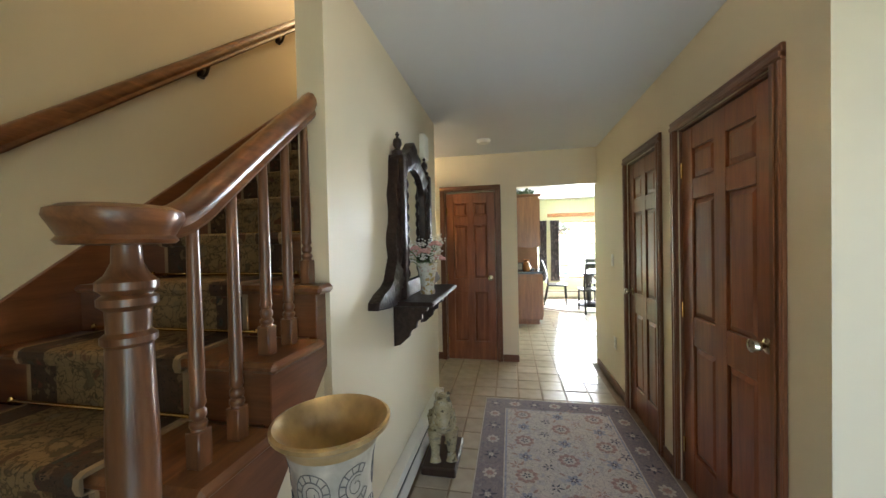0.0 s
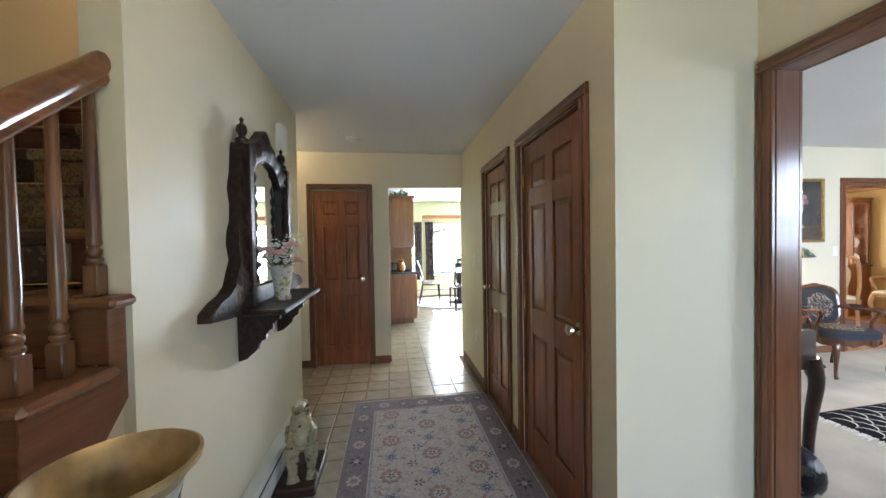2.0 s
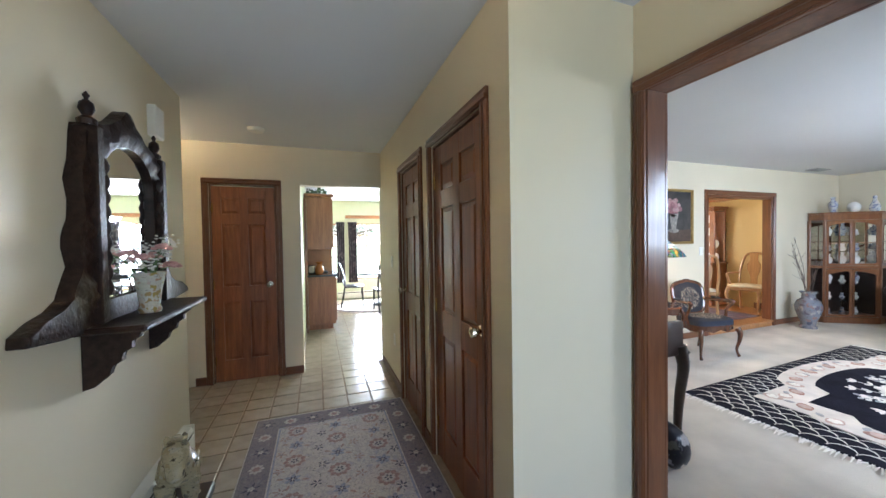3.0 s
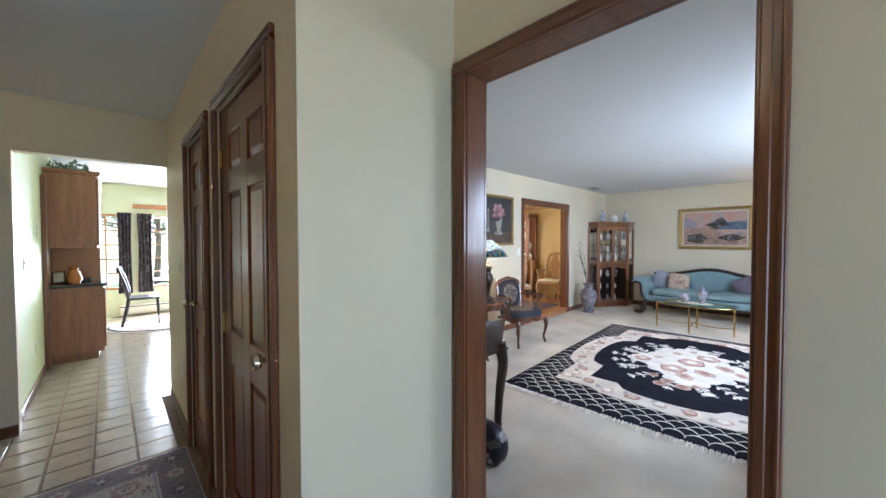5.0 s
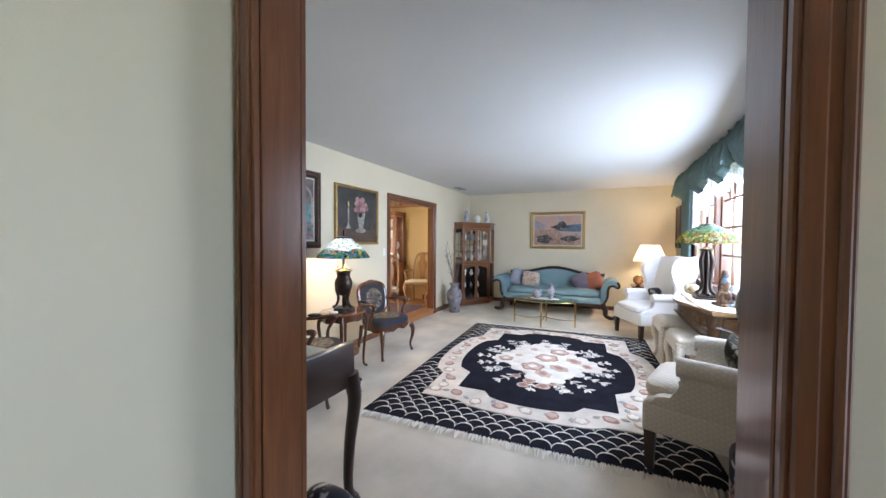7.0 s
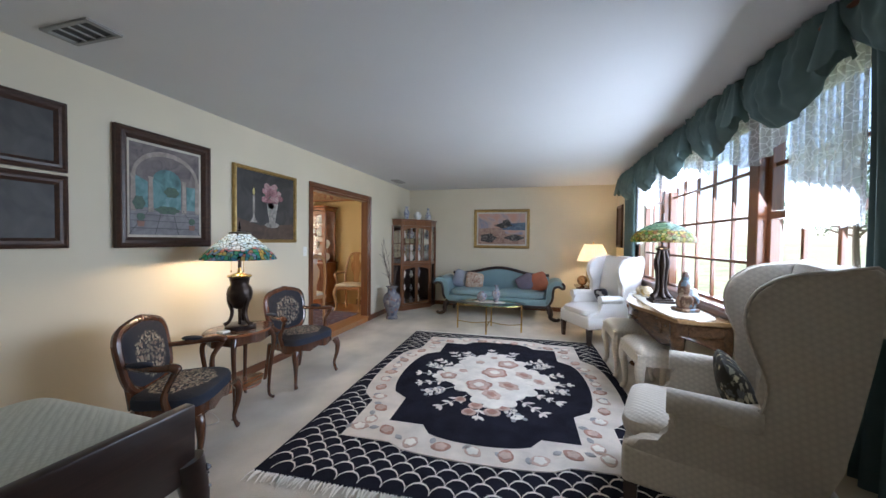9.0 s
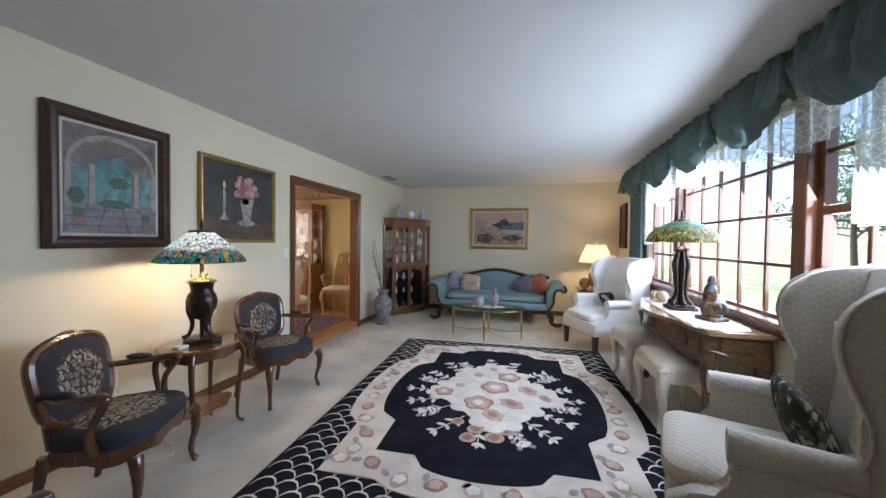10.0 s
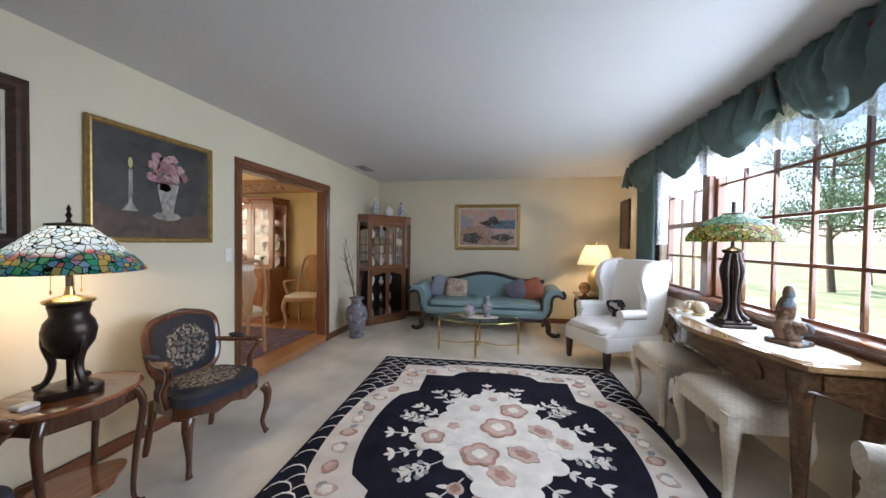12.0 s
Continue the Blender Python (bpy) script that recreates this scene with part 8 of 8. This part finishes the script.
hut = thing("china_cabinet", "large cherry china cabinet with lit glass doors and bonnet", "china cabinet", (8.46, 5.72, DZ))
HC = wood("cabinet_cherry", (0.20, 0.065, 0.022), (0.38, 0.15, 0.055), 0.28, 2, 3, 0.4)
part("base_body", boxes((-0.46, -0.72, 0.06, 0, 0.72, 0.80), bev=0.006), HC, hut)
part("plinth", boxes((-0.48, -0.74, 0, 0, 0.74, 0.06), bev=0.006), HC, hut)
part("counter", boxes((-0.49, -0.75, 0.80, 0, 0.75, 0.83), bev=0.008), HC, hut)
part("back_panel", boxes((-0.02, -0.70, 0.83, 0, 0.70, 1.85)), HC, hut)
part("top_panel", boxes((-0.40, -0.72, 1.83, 0, 0.72, 1.88), bev=0.008), HC, hut)
for ya, yb in ((-0.75, -0.28), (0.28, 0.75)):
    part("cornice", boxes((-0.43, ya, 1.88, 0, yb, 1.92), bev=0.01), HC, hut)
bm = bmesh.new()
ar = [(-0.34 + 0.68 * k / 16, 1.88 + 0.14 * math.sin(math.pi * k / 16)) for k in range(17)]
prism(bm, ar + [(0.34, 1.84), (-0.34, 1.84)], 0, -0.42, -0.36, bev=0.01)
part("bonnet", bm, HC, hut, "arched bonnet")
for y in (-0.70, -0.32, 0.32, 0.70):
    part("post", boxes((-0.385, y - 0.025, 0.83, -0.345, y + 0.025, 1.83), bev=0.005), HC, hut)
part("side_post", boxes((-0.06, -0.715, 0.83, -0.02, -0.685, 1.83), bev=0.004), HC, hut)
for z in (1.08, 1.33, 1.58):
    part("shelf", boxes((-0.36, -0.69, z, -0.02, 0.69, z + 0.01)), GLASS, hut, "glass shelf")
for y0, y1 in ((-0.675, -0.345), (-0.295, 0.295), (0.345, 0.675)):
    bm = bmesh.new()
    box(bm, -0.38, y0, 0.84, -0.36, y0 + 0.035, 1.82)
    box(bm, -0.38, y1 - 0.035, 0.84, -0.36, y1, 1.82)
    box(bm, -0.379, y0 + 0.035, 0.84, -0.361, y1 - 0.035, 0.885)
    box(bm, -0.379, y0 + 0.035, 1.76, -0.361, y1 - 0.035, 1.82)
    gd = part("glass_door", bm, HC, hut)
    bm = bmesh.new()
    bm.faces.new([bm.verts.new(p) for p in ((-0.37, y0 + 0.03, 0.88), (-0.37, y1 - 0.03, 0.88), (-0.37, y1 - 0.03, 1.77), (-0.37, y0 + 0.03, 1.77))])
    part("pane", bm, GLASS, gd)
    bm = bmesh.new()
    box(bm, -0.475, y0, 0.12, -0.46, y1, 0.76, bev=0.004)
    box(bm, -0.482, y0 + 0.06, 0.19, -0.474, y1 - 0.06, 0.69, bev=0.003)
    part("cupboard_door", bm, HC, hut)
rg = random.Random(9)
for z in (0.831, 1.091, 1.341, 1.591):
    for y in (-0.55, -0.42, -0.2, -0.02, 0.18, 0.42, 0.56):
        bm = bmesh.new()
        if rg.random() < 0.5:
            lathe(bm, [(0.02, -0.006), (0.09, 0.004), (0.092, 0.01), (0.03, 0.004)], 18)
            o_ = part("china_plate", bm, WHITECH, None, smooth=True)
            o_.matrix_basis = pose(8.46 - 0.10, 5.72 + y, DZ + z + 0.092, 0, -78, 0)
            tagged(o_, "white china plate standing in the cabinet", "plate")
        else:
            lathe(bm, [(0.03, 0), (0.012, 0.01), (0.01, 0.05), (0.04, 0.09), (0.04, 0.14), (0.036, 0.14), (0.034, 0.09)], 14)
            o_ = part("crystal_goblet", bm, WHITECH, None, smooth=True)
            o_.location = (8.46 - 0.2, 5.72 + y, DZ + z)
            tagged(o_, "pale crystal goblet on a cabinet shelf", "glassware")
lamp("cabinet_light", "POINT", (8.28, 5.72, DZ + 1.79), 0.4, WARM, 0.03)
band = thing("wall_border", "floral wallpaper border above a wooden rail", "wall border", kind="structure")
part("rail", boxes((DX1 - 0.03, DY0, 2.13, DX1, DY1, 2.17), bev=0.005), HONEY, band)
part("border", boxes((DX1 - 0.008, DY0, 2.17, DX1, DY1, 2.30)), spotted("border_paper", (0.42, 0.27, 0.16), [(0.55, 0.42, 0.26), (0.30, 0.12, 0.09)], 18, 0.8, 0.05), band)
part("crown", boxes((DX1 - 0.05, DY0, 2.30, DX1, DY1, 2.36), bev=0.01), HONEY, band)
part("rail", boxes((DX0, DY1 - 0.03, 2.13, DX1 - 0.03, DY1, 2.17), bev=0.005), HONEY, band)
part("baseboard", boxes((DX1 - 0.015, DY0, DZ, DX1, 4.56, DZ + 0.1)), TRIM_Y, band)
OAKC = wood("chair_oak", (0.34, 0.17, 0.065), (0.55, 0.33, 0.15), 0.3, 2, 4, 0.3)
SEATC = plain("cream_seat_fabric", (0.66, 0.58, 0.44), 0.9)


def dining_chair(loc, rz, arms, label):
    ob = thing("dining_chair", label, "chair", loc, rz, "queen anne dining chairs")
    bm = bmesh.new()
    pillow(bm, (0, 0, 0.46), (0.25, 0.23, 0.035), 5, 2.5)
    part("seat", bm, SEATC, ob, "cream upholstered seat", smooth=True)
    bm = bmesh.new()
    box(bm, -0.24, -0.22, 0.39, 0.24, 0.22, 0.45, bev=0.015)
    part("seat_frame", bm, OAKC, ob)
    for x in (-0.21, 0.21):
        bm = bmesh.new()
        cabriole(bm, x, 0.2, 0.42, 1, 0.03, 0.016, 0.03)
        part("leg", bm, OAKC, ob, smooth=True)
        bm = bmesh.new()
        tube(bm, spline([(x * 0.9, -0.24, 0.0), (x * 0.9, -0.21, 0.40), (x * 0.95, -0.23, 0.62), (x * 0.8, -0.27, 0.85), (x * 0.55, -0.30, 1.0), (0, -0.31, 1.03)], 4), 0.02, 8)
        part("back_post", bm, OAKC, ob, smooth=True)
        if arms:
            bm = bmesh.new()
            tube(bm, spline([(x, -0.23, 0.67), (x * 1.25, -0.05, 0.67), (x * 1.25, 0.12, 0.66), (x * 1.15, 0.1, 0.55), (x * 1.05, 0.05, 0.44)], 4), 0.018, 8)
            part("arm", bm, OAKC, ob, smooth=True)
    bm = bmesh.new()
    sp = [(0.05, 0.44), (0.045, 0.6), (0.09, 0.72), (0.1, 0.82), (0.05, 0.9), (0.07, 1.02)]
    prism(bm, sp + [(-a, b_) for a, b_ in reversed(sp)], 1, -0.262, -0.248, bev=0.004)
    part("splat", bm, OAKC, ob, "vase-shaped splat", smooth=True)
    return ob


dining_chair((7.98, 4.38, DZ), 100, True, "honey oak dining armchair with a cream seat")
dining_chair((6.72, 4.42, DZ + 0.012), -25, False, "honey oak dining side chair with vase splat back")

# ---- kitchen at the end of the hall ----
KC = wood("kitchen_oak", (0.19, 0.07, 0.026), (0.33, 0.135, 0.05), 0.35, 2, 3, 0.2)
GRAN = plain("dark_granite", (0.035, 0.033, 0.032), 0.12, var=0.5, scale=60)
kb = thing("kitchen_base_cabinet", "oak base cabinet with plain end panel", "cabinet", (0.665, 6.45, 0))
part("body", boxes((0, 0, 0.09, 0.46, 2.2, 0.87), bev=0.004), KC, kb)
part("toe_kick", boxes((0, 0.05, 0.0, 0.41, 2.2, 0.09)), KC, kb)
for k in range(4):
    part("door", boxes((0.46, 0.03 + 0.54 * k, 0.13, 0.478, 0.53 + 0.54 * k, 0.84), bev=0.006), KC, kb)
ctop = part("kitchen_worktop", boxes((0.66, 6.42, 0.871, 1.16, 8.66, 0.905), bev=0.006), GRAN, None)
tagged(ctop, "dark polished granite worktop on the cabinets", "worktop")
ku = thing("kitchen_wall_cabinet", "oak wall cabinet above the worktop", "cabinet", (0.665, 6.45, 1.32))
part("body", boxes((0, 0, 0, 0.42, 2.2, 0.85), bev=0.004), KC, ku)
part("crown", boxes((0, -0.03, 0.85, 0.46, 2.23, 0.90), bev=0.012), KC, ku)
for k in range(4):
    part("door", boxes((0.42, 0.03 + 0.54 * k, 0.03, 0.44, 0.53 + 0.54 * k, 0.82), bev=0.006), KC, ku)
structure("passage_end_casing", boxes((0.662, 6.30, 0.0, 0.70, 6.41, 2.12), bev=0.005), TRIM, "tall dark-stained casing at the end of the passage", "door casing")
structure("niche_back", boxes((0.669, 7.10, 0.906, 1.10, 7.12, 1.319), bev=0.002), plain("niche_tile", (0.34, 0.16, 0.075), 0.4, var=0.12), "warm orange-brown back of the worktop niche", "splashback")
structure("kitchen_splashback", boxes((0.6605, 6.45, 0.906, 0.668, 8.65, 1.319)), plain("splash_tile", (0.30, 0.155, 0.075), 0.4, var=0.12), "warm tan splashback above the worktop", "splashback")
wall("wall_kitchen_counter", 0.55, 6.3, 0.66, KY1, mat=KWALL, label="green kitchen wall behind the cabinets")
vessel("kitchen_jar", "orange glass jar standing on the worktop", "jar", [(0.05, 0), (0.075, 0.05), (0.05, 0.13), (0.03, 0.16), (0.06, 0.2), (0.055, 0.19)], (0.88, 6.62, 0.906), plain("amber_glass", (0.42, 0.15, 0.04), 0.15))
tray = part("serving_tray", boxes((0.70, 6.50, 0.906, 1.02, 6.8, 0.925), bev=0.006), BLACK, None)
tagged(tray, "black serving tray on the worktop", "tray")
tray.location.y += 0.28
fr = picture("photo_frame", "small photo frame on the worktop", pose(0.76, 6.55, 0.99, 8, 0, 10), 0.11, 0.14, 0.015, DARK, 0.0, (P_WHITE,), 0.015)[0]
iv_ = thing("ivy_garland", "green artificial ivy on top of the wall cabinet", "plant", (0.90, 6.6, 2.22))
bm = bmesh.new()
rg = random.Random(4)
for _ in range(260):
    c = Vector((rg.uniform(-0.2, 0.12), rg.uniform(-0.12, 0.9), abs(rg.gauss(0, 0.05)) + 0.005))
    m = Euler((rg.random() * 6, rg.random() * 6, rg.random() * 6)).to_matrix()
    q = 0.022 + 0.02 * rg.random()
    bm.faces.new([bm.verts.new(c + m @ Vector(p)) for p in ((-q, 0, 0), (0, -q * 0.6, 0.004), (q, 0, 0), (0, q * 0.6, 0.004))])
tagged(part("leaves", bm, LEAF, iv_), kind="stuff")
KCUR = spotted("dark_plaid_curtain", (0.05, 0.045, 0.05), [(0.20, 0.17, 0.16), (0.03, 0.03, 0.035), (0.12, 0.10, 0.10)], 14, 0.9, 0.1)
for x0, x1 in ((1.30, 1.50), (1.58, 1.80), (0.62, 0.75), (2.95, 3.2)):
    kc = thing("kitchen_curtain", "dark printed kitchen curtain gathered at the window", "curtain", group="kitchen curtains")
    bm = bmesh.new()
    sheet(bm, lambda u, v, x0=x0, x1=x1: (x0 + (x1 - x0) * (u + (0.12 * math.sin(3.14 * v)) * (0.5 - u)), KY1 - 0.05 + 0.025 * math.sin(2 * math.pi * 4 * u), 1.93 - 1.5 * v), 30, 10)
    thick(part("panel", bm, KCUR, kc, smooth=True, sharp=180), 0.004)
kv = thing("kitchen_cornice", "wooden cornice above the kitchen window", "cornice", kind="structure")
part("board", boxes((1.52, KY1 - 0.09, 2.02, 3.25, KY1, 2.10), bev=0.006), HONEY, kv)
kh = thing("kitchen_heater", "white baseboard heater under the kitchen window", "heater", (1.3, KY1 - 0.07, 0))
part("cover", boxes((0, 0, 0.03, 2.2, 0.06, 0.2), bev=0.008), HEATER, kh)
part("slot", boxes((0.01, -0.002, 0.165, 2.19, 0.0, 0.18)), BLACK, kh)
BLK = plain("black_lacquer", (0.012, 0.012, 0.013), 0.3, var=0.2)


def kitchen_chair(loc, rz):
    ob = thing("kitchen_chair", "black lacquered kitchen chair with curved back", "chair", loc, rz, "chairs round the kitchen table")
    part("seat", boxes((-0.21, -0.2, 0.43, 0.21, 0.22, 0.465), bev=0.012), BLK, ob)
    for x in (-0.18, 0.18):
        bm = bmesh.new()
        tube(bm, spline([(x, 0.2, 0), (x, 0.19, 0.25), (x, 0.18, 0.44)], 3), [0.014] * 3 + [0.019] * 4, 8)
        part("leg", bm, BLK, ob, smooth=True)
        bm = bmesh.new()
        tube(bm, spline([(x, -0.27, 0), (x, -0.19, 0.44), (x, -0.22, 0.7), (x * 0.95, -0.31, 0.97)], 4), 0.019, 8)
        part("back_post", bm, BLK, ob, smooth=True)
    bm = bmesh.new()
    box(bm, -0.18, -0.325, 0.89, 0.18, -0.295, 0.98, bev=0.008)
    part("top_rail", bm, BLK, ob)
    for s in (-1, 1):
        bm = bmesh.new()
        tube(bm, spline([(s * 0.16, -0.215, 0.5), (0.0, -0.25, 0.70), (-s * 0.15, -0.30, 0.9)], 4), 0.011, 6)
        part("cross_bar", bm, BLK, ob, smooth=True)
    return ob


kt = thing("kitchen_table", "round pedestal table in the kitchen", "table", (2.25, 8.35, 0))
bm = bmesh.new()
lathe(bm, [(0.52, 0.72), (0.53, 0.735), (0.52, 0.75), (0.0, 0.751)], 40)
part("tabletop", bm, BLK, kt, smooth=True, sharp=30)
bm = bmesh.new()
lathe(bm, [(0.26, 0.012), (0.22, 0.05), (0.06, 0.12), (0.05, 0.4), (0.08, 0.6), (0.14, 0.72)], 20)
part("pedestal", bm, BLK, kt, smooth=True)
kitchen_chair((1.60, 8.45, 0), -95)
kitchen_chair((2.15, 7.65, 0), 5)
kitchen_chair((2.6, 8.95, 0), 190)
bm = bmesh.new()
prism(bm, [(2.15 + 1.05 * math.cos(a), 8.3 + 0.8 * math.sin(a)) for a in (2 * math.pi * k / 48 for k in range(48))], 2, 0.001, 0.009)
kr = part("oval_rug", bm, R_IVORY, None)
tagged(kr, "pale oval braided rug under the kitchen table", "rug")
bm = bmesh.new()
tube(bm, [(2.15 + 1.0 * math.cos(a), 8.3 + 0.75 * math.sin(a), 0.009) for a in (2 * math.pi * k / 48 for k in range(48))], 0.012, 6, closed=True)
part("border_stripe", bm, R_BLACK, kr)
bm = bmesh.new()
lathe(bm, [(0.085, 0.0), (0.085, -0.006), (0.065, -0.008), (0.06, -0.002)], 24)
dl = part("recessed_light", bm, WHITEPL, None, smooth=True)
dl.location = (1.75, 8.0, H)
tagged(dl, "round recessed kitchen ceiling light", "ceiling light")
EMIT, _nt, _b = nodes_of("lit_diffuser")
_b.inputs["Emission Color"].default_value = (1, 0.93, 0.82, 1)
_b.inputs["Emission Strength"].default_value = 6.0
bm = bmesh.new()
lathe(bm, [(0.06, -0.003), (0.0, -0.004)], 20)
part("diffuser", bm, EMIT, dl, "lit diffuser")

# white lamp cord on the carpet
cord = bmesh.new()
tube(cord, spline([(4.30, 3.83, 0.40), (4.33, 3.72, 0.2), (4.36, 3.60, 0.005), (4.22, 3.45, 0.005), (4.33, 3.34, 0.005), (4.42, 3.5, 0.005), (4.38, 3.62, 0.06), (4.50, 3.60, 0.6)], 6), 0.003, 5)
tagged(part("extension_cord", cord, WHITEPL, None), "white electric cord trailing on the carpet", "cord")

# ---- floor tiles, last ----
TP, TG = 0.2105, 0.005
tile_bm = bmesh.new()
box(tile_bm, -TP / 2 + TG, -TP / 2 + TG, -0.007, TP / 2 - TG, TP / 2 - TG, 0.0, bev=0.0035)
tile_me = bpy.data.meshes.new("tile")
tile_bm.to_mesh(tile_me)
tile_bm.free()
tile_me.materials.append(TILE)
floor_ob = bpy.data.objects["floor_hall"]
rest = bmesh.new()
trg = random.Random(2)
count = 0
for j in range(-26, 28):
    for i in range(-10, 16):
        x, y = 0.451 + (i + 0.5) * TP, 3.78 + (j + 0.5) * TP
        hall = -1.34 < x < 2.2 and y < 4.62 and not (x < -0.03 and y < 3.3) and not (x > 1.57 and y > 1.63)
        kit = 4.62 <= y < 9.44 and 0.56 < x < 3.6
        if not (hall or kit) or y < -1.5:
            continue
        if hall and y > 1.0 and count < 300:
            o_ = new("tile", tile_me)
            o_.parent = floor_ob
            o_.location = (x, y, trg.uniform(-0.0006, 0.0006))
            count += 1
        else:
            box(rest, x - TP / 2 + TG, y - TP / 2 + TG, -0.007, x + TP / 2 - TG, y + TP / 2 - TG, trg.uniform(-0.0006, 0.0006))
me_ = bpy.data.meshes.new("tiles")
rest.to_mesh(me_)
rest.free()
me_.materials.append(TILE)
o_ = new("tiles", me_)
o_.parent = floor_ob
tagged(o_, kind="stuff")
